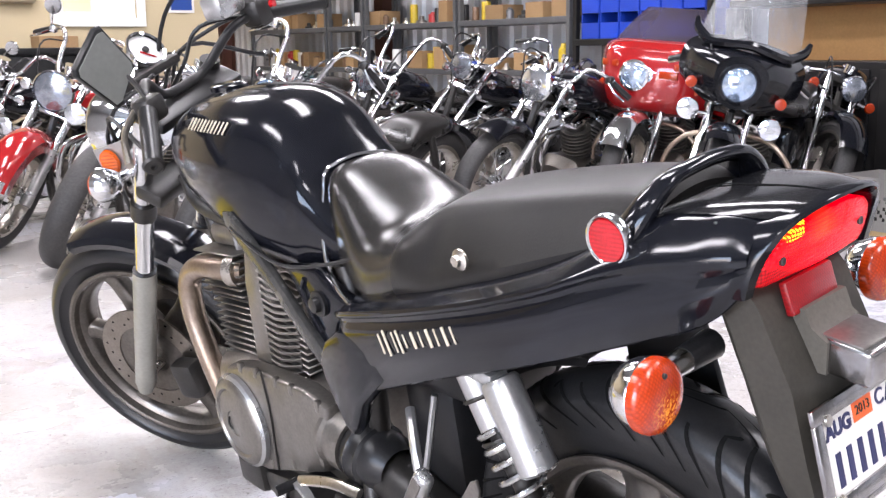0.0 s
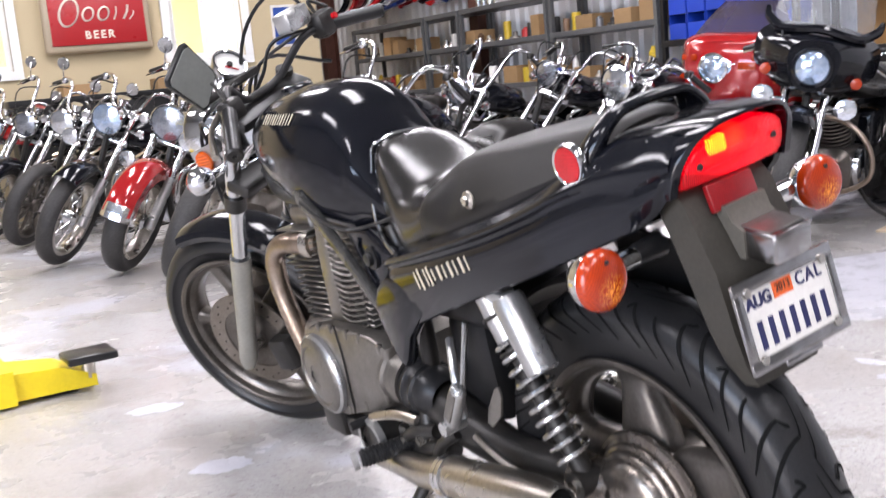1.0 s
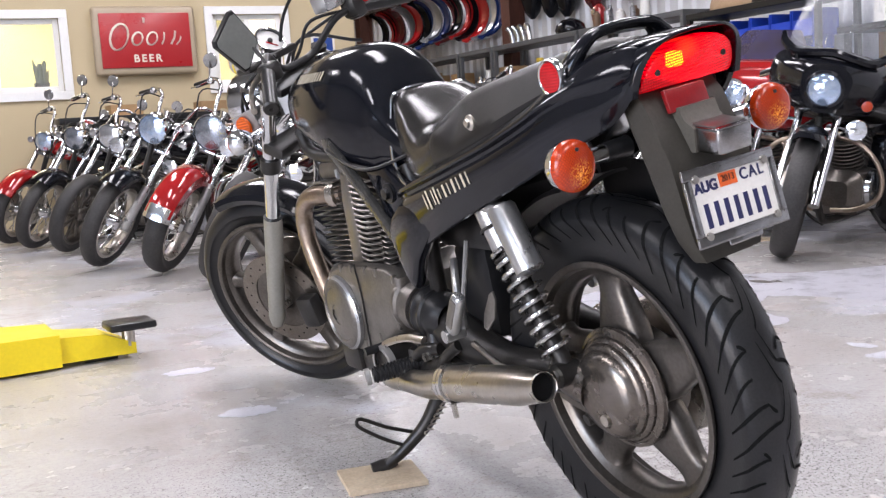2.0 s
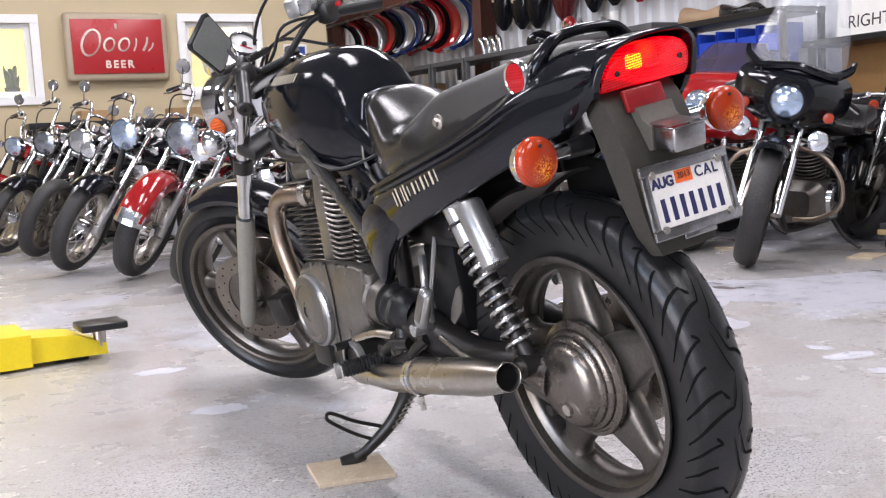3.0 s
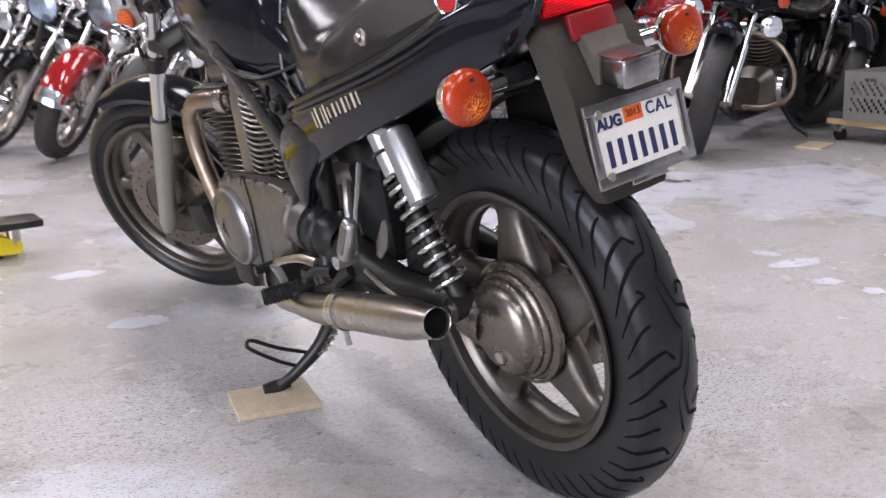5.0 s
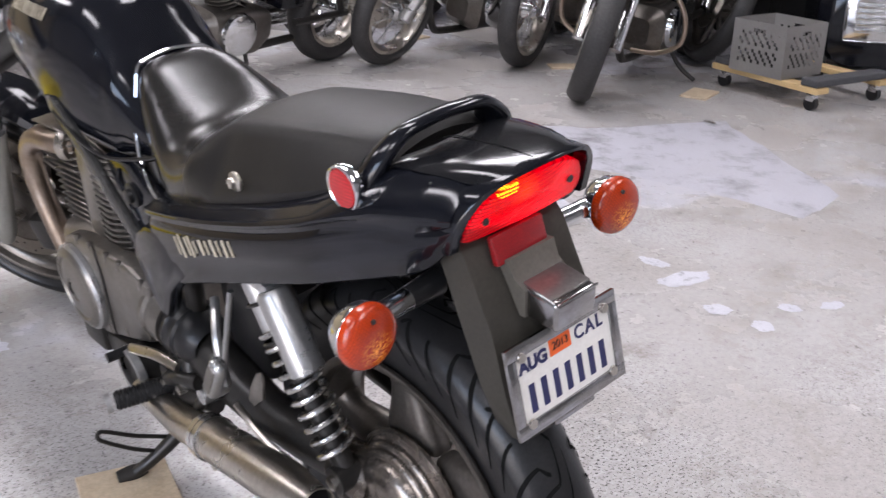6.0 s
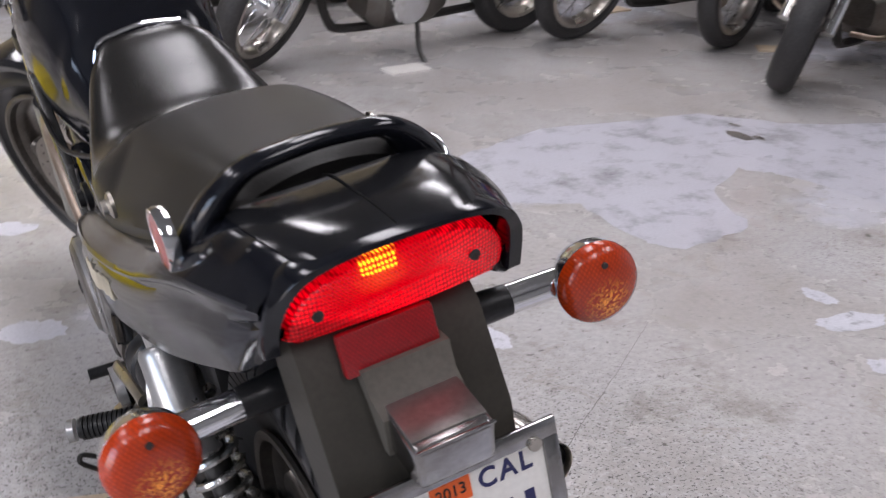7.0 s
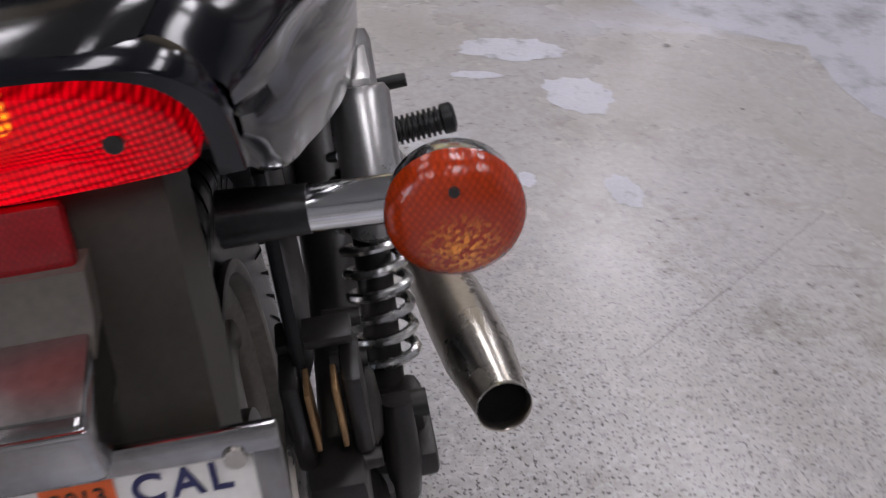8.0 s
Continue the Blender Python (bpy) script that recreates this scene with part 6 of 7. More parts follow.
tagged(part("plywood_square", box((0.178, 0.164, 0.011), (0, 0, 0.0055), 0.001), PLY, None, "", False, pose(-0.322, 0.709, 0.0005, 0, 0, -11)), "small plywood square under the side stand", "board")

# ---- the parked motorcycles ----
PAINTS = {
    "black": BLACK_PAINT,
    "red": mat("red_paint", (0.36, 0.012, 0.012), 0.14, 0.1, (0.25, 0.008, 0.01), 6, 0.5, 0.05, 90, 0, 0.8, 0.05),
    "maroon": mat("maroon_paint", (0.10, 0.008, 0.010), 0.16, 0.1, (0.06, 0.006, 0.008), 6, 0.5, 0.05, 90, 0, 0.8, 0.05),
    "teal": mat("teal_paint", (0.01, 0.07, 0.08), 0.16, 0.1, (0.008, 0.04, 0.05), 6, 0.5, 0.05, 90, 0, 0.8, 0.05),
    "silver": mat("silver_paint", (0.40, 0.41, 0.43), 0.25, 0.6, (0.3, 0.3, 0.32), 6, 0.5, 0.05, 90, 0, 0.6, 0.05),
    "blue": mat("blue_paint", (0.012, 0.03, 0.12), 0.16, 0.1, (0.01, 0.02, 0.08), 6, 0.5, 0.05, 90, 0, 0.8, 0.05),
}
# the blue and white reflection of the open bay is put into this colour
SKY_TINT_GLASS = mat("headlamp_glass", (0.30, 0.46, 0.70), 0.10, 0.75, (0.72, 0.76, 0.82), 18, 0.8, 0.08, 70, 0.5, 0.5, 0.06)
GREY_GLASS = mat("grey_headlamp_glass", (0.42, 0.45, 0.50), 0.16, 0.8, (0.16, 0.18, 0.22), 26, 0.9, 0.1, 70, 0.6, 0.3, 0.08)
SCREEN = glass("clear_screen", (0.93, 0.95, 0.97), 0.04, 0.16)
SMOKED = glass("smoked_screen", (0.17, 0.14, 0.18), 0.05, 0.3)
DUSTY_TYRE = mat("dusty_tyre", (0.02, 0.019, 0.019), 0.6, 0, (0.045, 0.042, 0.04), 12, 0.6, 0.25, 90, 0.4)


def wire_spokes(r0, r1, n, w):
    bm = bmesh.new()
    for i in range(n):
        a = 2 * math.pi * i / n
        b = a + (0.35 if i % 2 else -0.35)
        s = 1 if (i // 2) % 2 else -1
        rod((s * w, r0 * math.cos(a), r0 * math.sin(a)), (0, r1 * math.cos(b), r1 * math.sin(b)), 0.0025, 4, None, bm)
    return bm


def plain_wheel(parent, name, r, w, m, cast, disc=True):
    rim = r - w * 0.72
    wh = part(name, lathe([(-w * 0.36, rim - 0.012), (-w * 0.36, rim + 0.008), (-w * 0.2, rim - 0.016), (w * 0.2, rim - 0.016), (w * 0.36, rim + 0.008), (w * 0.36, rim - 0.012), (w * 0.15, rim - 0.03), (-w * 0.15, rim - 0.03), (-w * 0.36, rim - 0.012)], 40), WHEEL_ALLOY if cast else STEEL, parent, "", True, m)
    part("tyre", lathe(tyre_profile(r, w, rim), 44), DUSTY_TYRE, wh, "dusty black tyre")
    part("hub", lathe([(-w * 0.5, 0), (-w * 0.5, 0.03), (-w * 0.35, 0.05), (w * 0.35, 0.05), (w * 0.5, 0.03), (w * 0.5, 0)], 20), CHROME if not cast else WHEEL_ALLOY, wh)
    if cast:
        for k in range(cast):
            a = 2 * math.pi * k / cast + 0.3
            part("spoke", rod((0, 0.03 * math.cos(a), 0.03 * math.sin(a)), (0, (rim - 0.02) * math.cos(a), (rim - 0.02) * math.sin(a)), 0.015, 6, 0.011), WHEEL_ALLOY, wh)
    else:
        tagged(part("spokes", wire_spokes(0.035, rim - 0.01, 32, w * 0.3), CHROME, wh, "", False), "thin chrome wire spokes", kind="stuff")
    if disc:
        part("brake_disc", lathe([(w * 0.52, 0.05), (w * 0.52, 0.135), (w * 0.55, 0.135), (w * 0.55, 0.05)], 32), HEADER if disc == 2 else STEEL, wh)
    return wh


def cruiser(front, az, label, tank="black", fender="black", fender_kind="short", cast=0, bars=0.16, bar_w=0.36, rake=32.0, wb=1.55, lean=12.0, steer=27.0, fr=0.32, fwid=0.11, lamp=0.085, lamp_h=0.0, fairing="", extras=True, long_fork=0.0, seat_h=0.70, guard=False, disc=1, spots=False, mirrors=False):
    """A parked motorcycle: its front contact on the floor, the way it faces, and its trim."""
    d = Vector((math.sin(radians(az)), math.cos(radians(az)), 0))
    at = Vector((*front, 0)) - d * wb
    b = thing("motorcycle", pose(at.x, at.y, 0.0, 0, -lean, -az), label, "motorcycle", "parked motorcycles")
    plain_wheel(b, "rear_wheel", 0.315, 0.14, pose(0, 0, 0.315), cast, disc)
    s_up = Vector((0, -math.sin(radians(rake)), math.cos(radians(rake))))
    f_dir = Vector((0, math.cos(radians(rake)), math.sin(radians(rake))))
    Fm = Matrix.Translation((0, wb, fr)) @ Matrix.Rotation(radians(steer), 4, s_up)
    plain_wheel(b, "front_wheel", fr, fwid, Fm, cast, disc)
    top = 0.70 + long_fork

    def fp(x, l, a=0.0):
        return Vector((x, 0, 0)) + s_up * l + f_dir * a

    for s in (-1, 1):
        leg = part("fork_leg", rod(fp(s * 0.095, 0.24), fp(s * 0.095, top), 0.021, 14), CHROME, b, "chrome fork leg", True, Fm)
        part("fork_slider", rod(fp(s * 0.095, -0.03), fp(s * 0.095, 0.30), 0.029, 14), LIGHT_ALLOY if extras else CHROME, leg)
        part("turn_signal", lathe([(-0.03, 0), (-0.02, 0.025), (0.0, 0.032), (0.012, 0.026), (0.016, 0)], 16, "y", fp(s * 0.19, top - 0.12, 0.03)), AMBER if not extras else CHROME, b, "", True, Fm)
        part("signal_stem", rod(fp(s * 0.16, top - 0.12, 0.02), fp(s * 0.09, top - 0.12, 0.02), 0.009, 8), CHROME, b, "", True, Fm)
    for l in (top - 0.20, top - 0.02):
        part("yoke", box((0.25, 0.07, 0.04), fp(0, l, -0.02), 0.012, None, pose(0, 0, 0, rake)), CHROME if extras else DARK_METAL, b, "", True, Fm)
    # headlamp
    hl = fp(0, top - 0.12 + lamp_h, 0.14)
    head = part("headlamp", lathe([(-0.12, 0.0), (-0.11, lamp * 0.45), (-0.06, lamp * 0.85), (0.0, lamp), (0.015, lamp * 1.05), (0.025, lamp * 0.98)], 28, "y"), BLACK_PAINT if fairing else CHROME, b, "round chrome headlamp", True, Fm @ Matrix.Translation(hl))
    part("headlamp_lens", lathe([(0.018, lamp * 0.96), (0.032, lamp * 0.6), (0.038, 0.0)], 28, "y"), (SKY_TINT_GLASS, LAMP_GLASS, GREY_GLASS)[int(front[1] * 10) % 3], head, "headlamp glass")
    if spots:
        for s in (-1, 1):
            sp = part("spot_lamp", lathe([(-0.06, 0), (-0.05, 0.03), (0.0, 0.055), (0.01, 0.052)], 24, "y", fp(s * 0.20, top - 0.30, 0.07)), CHROME, b, "small chrome spot lamp", True, Fm)
            part("spot_lens", lathe([(0.008, 0.052), (0.022, 0.0)], 24, "y", fp(s * 0.20, top - 0.30, 0.07)), LAMP_GLASS, sp)
            part("spot_bracket", rod(fp(s * 0.18, top - 0.30, 0.05), fp(s * 0.08, top - 0.26, 0.0), 0.008, 8), CHROME, b, "", True, Fm)
    # front mudguard
    if fender_kind:
        sw = {"short": (35, 95), "deep": (22, 140), "bob": (60, 70)}[fender_kind]
        out = fr + 0.028
        g = part("front_mudguard", lathe([(-0.085, out - 0.075 if fender_kind == "deep" else out - 0.03), (-0.082, out - 0.01), (-0.05, out + 0.02), (0, out + 0.028), (0.05, out + 0.02), (0.082, out - 0.01), (0.085, out - 0.075 if fender_kind == "deep" else out - 0.03)], 24, "x", (0, 0, 0), None, radians(sw[0]), radians(sw[1])), PAINTS.get(fender, CHROME), b, fender + " front mudguard", True, Fm)
        if fender_kind == "deep":
            part("guard_trim", lathe([(-0.085, out - 0.05), (-0.088, out - 0.02), (-0.05, out + 0.024), (0, out + 0.032), (0.05, out + 0.024), (0.088, out - 0.02), (0.085, out - 0.05)], 6, "x", (0, 0, 0), None, radians(sw[0] - 5), radians(14)), CHROME, g, "chrome trim on the mudguard's tip")
    # handlebar with levers
    hb = part("handlebar", tube([fp(-bar_w, top + bars * 0.85, -0.20), fp(-bar_w * 0.62, top + bars * 1.05, -0.08), fp(-bar_w * 0.38, top + bars * 0.85, -0.02), fp(-0.08, top + 0.02, -0.02), fp(0.08, top + 0.02, -0.02), fp(bar_w * 0.38, top + bars * 0.85, -0.02), fp(bar_w * 0.62, top + bars * 1.05, -0.08), fp(bar_w, top + bars * 0.85, -0.20)], 0.0125, 10, 5), CHROME, b, "chrome handlebar", True, Fm)
    for s in (-1, 1):
        a, c = fp(s * bar_w, top + bars * 0.85, -0.20), fp(s * bar_w * 0.72, top + bars * 0.99, -0.115)
        part("grip", rod(a, c, 0.018, 10), RUBBER, hb)
        part("lever", tube([c + Vector((0, 0.04, 0.0)), a.lerp(c, 0.5) + Vector((0, 0.07, -0.01)), a + Vector((0, 0.06, -0.01))], 0.006, 6, 4), CHROME, hb)
        part("switch_block", box((0.04, 0.05, 0.045), c.lerp(a, -0.15), 0.01), DARK_METAL if s < 0 else CHROME, hb)
        if mirrors:
            st = c + Vector((s * 0.03, 0.0, 0.13))
            part("mirror_stalk", tube([c, c + Vector((0, 0.03, 0.06)), st], 0.005, 6, 4), CHROME, hb)
            part("mirror", lathe([(-0.012, 0), (-0.012, 0.03), (0.0, 0.05), (0.008, 0.046), (0.006, 0)], 20, "y", st), CHROME, hb, "round chrome mirror")
    dial = fp(0, top + 0.05, 0.05)
    part("instrument", lathe([(-0.04, 0), (-0.03, 0.035), (0.02, 0.042), (0.02, 0)], 20, "z", dial), CHROME, b, "", True, Fm)
    for k in range(2):
        part("cable", tube([fp(0.12 - 0.24 * k, top + bars * 0.8, -0.03), fp(0.18 - 0.30 * k, top + bars * 0.3, 0.14), fp(0.05 - 0.1 * k, top - 0.25, 0.05)], 0.005, 6, 5), RUBBER, b, "", True, Fm)
    # tank, seat, rear mudguard
    hy = wb - math.tan(radians(rake)) * 0.55
    part("fuel_tank", loft([section(*q, 2.4, 3.0, n=24) for q in eased([(hy + 0.02, 0.80, 0.86, 0.05, 0.83), (hy - 0.06, 0.74, 0.90, 0.12, 0.81), (hy - 0.20, 0.71, 0.92, 0.16, 0.80), (hy - 0.36, 0.70, 0.88, 0.14, 0.77), (hy - 0.50, 0.71, 0.79, 0.07, 0.75)], 3)]), PAINTS[tank], b, tank + " painted fuel tank")
    part("filler_cap", lathe([(0, 0.03), (0.012, 0.028), (0.014, 0)], 16, "z", (0, hy - 0.2, 0.915)), CHROME, b)
    part("seat", loft([section(*q, 3.0, 3.5, n=20) for q in eased([(hy - 0.46, seat_h, seat_h + 0.05, 0.08, seat_h + 0.02), (hy - 0.58, seat_h - 0.04, seat_h + 0.03, 0.14, seat_h - 0.01), (hy - 0.78, seat_h - 0.05, seat_h + 0.03, 0.16, seat_h - 0.02), (hy - 0.92, seat_h - 0.01, seat_h + 0.12, 0.13, seat_h + 0.03), (hy - 1.15, seat_h + 0.03, seat_h + 0.13, 0.11, seat_h + 0.07), (hy - 1.22, seat_h + 0.06, seat_h + 0.10, 0.06, seat_h + 0.08)], 3)]), VINYL, b, "black vinyl seat")
    part("rear_mudguard", lathe([(-0.095, 0.315), (-0.09, 0.35), (0, 0.375), (0.09, 0.35), (0.095, 0.315)], 24, "x", (0, 0, 0.315), None, radians(50), radians(120)), PAINTS[tank], b)
    # engine
    cy = wb * 0.52
    eng = part("crankcase", loft([section(y, zb, zt, w, (zb + zt) / 2, 4, 4, n=20) for y, zb, zt, w in ((cy + 0.24, 0.22, 0.36, 0.08), (cy + 0.18, 0.17, 0.42, 0.14), (cy - 0.1, 0.17, 0.42, 0.15), (cy - 0.22, 0.22, 0.38, 0.10))]), WHEEL_ALLOY, b, "alloy engine case")
    part("side_cover", lathe([(-0.14, 0.11), (-0.165, 0.105), (-0.175, 0.08), (-0.178, 0)], 24, "x", (0, cy + 0.05, 0.31)), CHROME, eng)
    for tilt, nm in ((20, "front_cylinder"), (-24, "rear_cylinder")):
        dd = Vector((0, math.sin(radians(tilt)), math.cos(radians(tilt))))
        c0 = Vector((0, cy + 0.02, 0.38))
        mt = pose(0, 0, 0, -tilt)
        cyl = part(nm, rod(c0, c0 + dd * 0.27, 0.06, 14), DARK_METAL, eng)
        for i in range(8):
            part("fin", lathe([(-0.003, 0.02), (-0.003, 0.092), (0.003, 0.092), (0.003, 0.02)], 14, "z", (0, 0, 0.06 + i * 0.022)), ALLOY, cyl, "", False, Matrix.Translation(c0) @ mt)
        part("rocker_cover", box((0.13, 0.15, 0.05), c0 + dd * 0.27, 0.018, None, mt), CHROME, cyl)
    part("air_cleaner", lathe([(0.08, 0), (0.08, 0.08), (0.13, 0.08), (0.14, 0.065), (0.14, 0)], 24, "x", (0, cy, 0.58)), CHROME, b)
    for s, o in ((1, 0.0), (1, 0.09)):
        part("exhaust_pipe", tube([(0.06, cy + 0.12 - o * 1.5, 0.58), (0.13, cy + 0.26 - o, 0.50), (0.16, cy + 0.22 - o, 0.28 + o * 0.4), (0.17, cy - 0.1, 0.20 + o), (0.18, cy - 0.75, 0.21 + o), (0.18, cy - 0.95, 0.23 + o)], [0.022, 0.022, 0.022, 0.024, 0.036, 0.034], 10, 4), CHROME, b, "chrome exhaust pipe")
    bm = tube([(0, wb - 0.30, 0.82), (0, wb - 0.24, 0.55), (0, wb - 0.32, 0.22), (0, wb - 0.5, 0.15), (0, 0.30, 0.17)], 0.022, 8)
    tube([(0, wb - 0.30, 0.80), (0, wb - 0.7, 0.70), (0, 0.30, 0.50), (0, 0.0, 0.315)], 0.024, 8, 6, bm)
    for s in (-1, 1):
        tube([(s * 0.10, 0.40, 0.30), (s * 0.105, 0.0, 0.315)], 0.02, 8, 1, bm)
        tube([(s * 0.11, 0.05, 0.33), (s * 0.11, 0.18, 0.62)], 0.022, 8, 1, bm)
    part("frame", bm, DARK_METAL, b)
    part("oil_tank", box((0.22, 0.2, 0.22), (0, 0.42, 0.48), 0.04), BLACK_PAINT, b)
    part("side_stand", tube([(-0.10, cy - 0.05, 0.20), (-0.20, cy + 0.0, 0.10), (-0.30, cy + 0.02, 0.047)], 0.012, 8, 4), DARK_METAL, b, "side stand")
    if guard:
        for s in (-1, 1):
            part("crash_bar", tube([(s * 0.06, wb - 0.28, 0.62), (s * 0.22, wb - 0.26, 0.58), (s * 0.32, wb - 0.27, 0.46), (s * 0.32, wb - 0.29, 0.32), (s * 0.2, wb - 0.32, 0.24), (s * 0.05, wb - 0.36, 0.22)], 0.013, 10, 6), HEADER, b, "browned steel engine crash bar")
    if fairing:
        touring_front(b, Fm, fp, top, fairing)
    return b


def touring_front(b, Fm, fp, top, kind):
    """Handlebar fairing with its screen."""
    red = kind == "red"
    c = fp(0, top + 0.0, 0.10)
    rows = []
    # rings from the rear rim to the nose
    for y, hw, lo, hi, e in ((-0.16, 0.36 if red else 0.31, -0.30 if red else -0.22, 0.10, 4.5 if red else 2.8), (-0.08, 0.34 if red else 0.28, -0.32 if red else -0.24, 0.11 if red else 0.08, 4.5 if red else 2.6), (0.02, 0.29 if red else 0.23, -0.31 if red else -0.25, 0.11 if red else 0.06, 4.2 if red else 2.4), (0.10, 0.25 if red else 0.15, -0.27 if red else -0.24, 0.09 if red else 0.05, 3.6 if red else 2.2), (0.13, 0.21 if red else 0.125, -0.22, 0.065 if red else 0.03, 3.0 if red else 2.1)):
        rows.append([(p[0], p[1], p[2]) for p in section(y, lo, hi, hw, -0.05, e, e, n=36)])
    fair = part("fairing", loft(rows, True, True), PAINTS["red"] if red else BLACK_PAINT, b, ("red" if red else "black") + " touring fairing", True, Fm @ Matrix.Translation(c))
    g = 0.78 if red else 0.88
    lamp_at = (0.060, 0.0, -0.088) if red else (0.0, 0.0, -0.100)
    part("lamp_bezel", lathe([(0.10, 0.118 * g), (0.145, 0.112 * g), (0.15, 0.095 * g), (0.13, 0.09 * g)], 32, "y", lamp_at), CHROME if red else BLACK_PAINT, fair)
    part("headlamp_glass", lathe([(0.140, 0.096 * g), (0.155, 0.06 * g), (0.16, 0)], 32, "y", lamp_at), SKY_TINT_GLASS, fair, "headlamp glass coloured like a sky reflection")
    if red:
        part("marker_bezel", box((0.125, 0.03, 0.058), (-0.135, 0.115, -0.075), 0.008), BLACK_PAINT, fair)
        part("marker_lens", box((0.105, 0.012, 0.040), (-0.135, 0.131, -0.075), 0.005), AMBER, fair, "oblong amber marker lens")
        part("trim_strip", box((0.055, 0.010, 0.007), (-0.045, 0.140, -0.065), 0.002), CHROME, fair)
    # the screen: a bent sheet
    bm = bmesh.new()
    grid = []
    nx, nz = 14, 8
    for k in range(nz + 1):
        row = []
        v = k / nz
        for i in range(nx + 1):
            u = -1 + 2 * i / nx
            hw = (0.30 if red else 0.25) * (1 - 0.42 * v ** 1.5)
            z = 0.08 + (0.21 if red else 0.50) * v - 0.03 * u * u * (1 - v)
            y = 0.05 - 0.22 * v - 0.16 * u * u
            row.append(bm.verts.new((u * hw, y, z)))
        grid.append(row)
    for a, d in zip(grid, grid[1:]):
        for i in range(nx):
            bm.faces.new((a[i], a[i + 1], d[i + 1], d[i]))
    bmesh.ops.solidify(bm, geom=bm.faces[:], thickness=0.004)
    scr = part("windscreen", bm, SMOKED if red else SCREEN, fair, "smoked windscreen" if red else "clear windscreen")
    scr.visible_shadow = False
    for s in (-1, 1):
        part("fairing_signal", lathe([(0.0, 0.0), (0.0, 0.03), (0.018, 0.027), (0.024, 0)], 20, "y", (s * (0.27 if red else 0.22), 0.035, -0.15)), AMBER, fair, "amber running lamp")
        if red:
            part("marker_lamp", box((0.12, 0.03, 0.040), (s * 0.215, 0.105, -0.03), 0.010, None, pose(0, 0, 0, 0, 0, -s * 28)), AMBER, fair, "oblong amber marker")
    if not red:
        part("screen_trim", tube([(-0.28, -0.13, 0.15), (-0.26, -0.10, 0.10), (-0.19, -0.02, 0.06), (-0.1, 0.05, 0.07), (0.0, 0.07, 0.085), (0.1, 0.05, 0.07), (0.19, -0.02, 0.06), (0.26, -0.10, 0.10), (0.28, -0.13, 0.15)], [0.012, 0.024, 0.026, 0.024, 0.024, 0.024, 0.026, 0.024, 0.012], 8), BLACK_PAINT, fair)


# the row that faces the camera, from the far end
cruiser((-0.45, 8.48), 243, "black custom motorcycle with a red mudguard in the row", "red", "red", "short", 0, 0.24, lean=9, long_fork=0.04, mirrors=True)
cruiser((-0.33, 7.73), 242, "black motorcycle with a chrome headlamp in the row", "black", "black", "bob", 0, 0.30, lamp=0.095, mirrors=True, long_fork=0.06)
cruiser((-0.15, 7.07), 242, "black motorcycle with cast wheels in the row", "black", "black", "", 9, 0.24, lamp=0.095, long_fork=0.05, mirrors=True)
cruiser((-0.10, 5.76), 242, "black chopper with a bare front wheel and chrome fork", "black", "black", "bob", 0, 0.20, lamp=0.10, rake=33, long_fork=0.07, spots=True)
cruiser((0.16, 5.07), 241, "cruiser with a bright red front mudguard and chrome fork", "red", "red", "deep", 0, 0.26, lamp=0.11, fwid=0.13, rake=31, mirrors=True)
cruiser((0.31, 4.33), 238, "chromed cruiser with spot lamps and a black tyre", "maroon", "black", "", 0, 0.16, lamp=0.10, fwid=0.13, spots=True)
# a bike standing across, behind the black one
cruiser((0.74, 3.66), 254, "black bobber standing across the others on its stand", "black", "black", "bob", 0, 0.26, lamp=0.08, wb=1.52, extras=False, disc=0, seat_h=0.58)
# the second row
cruiser((2.42, 3.78), 260, "black motorcycle with a large headlamp", "black", "black", "bob", 0, 0.14, lamp=0.10, rake=36, fwid=0.11, wb=1.6, steer=8)
cruiser((2.50, 4.72), 260, "black chopper with a long chrome fork", "black", "black", "", 0, 0.20, lamp=0.085, long_fork=0.12, rake=38, fwid=0.09, wb=1.65, steer=8)
cruiser((2.28, 5.35), 256, "dark motorcycle with tall chrome handlebars", "black", "black", "bob", 0, 0.36, lamp=0.085, rake=34, steer=8)
cruiser((2.05, 6.1), 230, "teal motorcycle packed among the others", "teal", "teal", "short", 0, 0.10, bar_w=0.30, lamp=0.085)
cruiser((1.7, 7.0), 228, "black motorcycle packed among the others", "black", "black", "short", 0, 0.10, bar_w=0.30, lamp=0.085)
cruiser((1.35, 7.9), 226, "dark blue motorcycle packed among the others", "blue", "blue", "short", 0, 0.08, bar_w=0.30, lamp=0.085)
cruiser((2.9, 6.3), 232, "black motorcycle with tall handlebars among the others", "black", "black", "", 0, 0.12, bar_w=0.30, lamp=0.08)
cruiser((3.07, 3.35), 248, "red touring motorcycle with a smoked windscreen", "red", "chrome", "short", 0, 0.08, lamp=0.085, fairing="red", guard=True, lean=3, steer=4, disc=2, extras=False)
cruiser((2.79, 2.54), 248, "black touring motorcycle with a clear windscreen and crash bars", "black", "black", "bob", 7, 0.08, lamp=0.085, fairing="black", guard=True, lean=4, steer=22, fwid=0.12, extras=False, spots=True)
cruiser((3.7, 5.0), 236, "silver motorcycle standing behind the others", "silver", "silver", "short", 7, 0.16, lamp=0.085)
cruiser((4.1, 2.9), 236, "dark motorcycle parked behind the touring machines", "black", "black", "short", 7, 0.02, bar_w=0.28, lamp=0.075, extras=False, long_fork=-0.08)

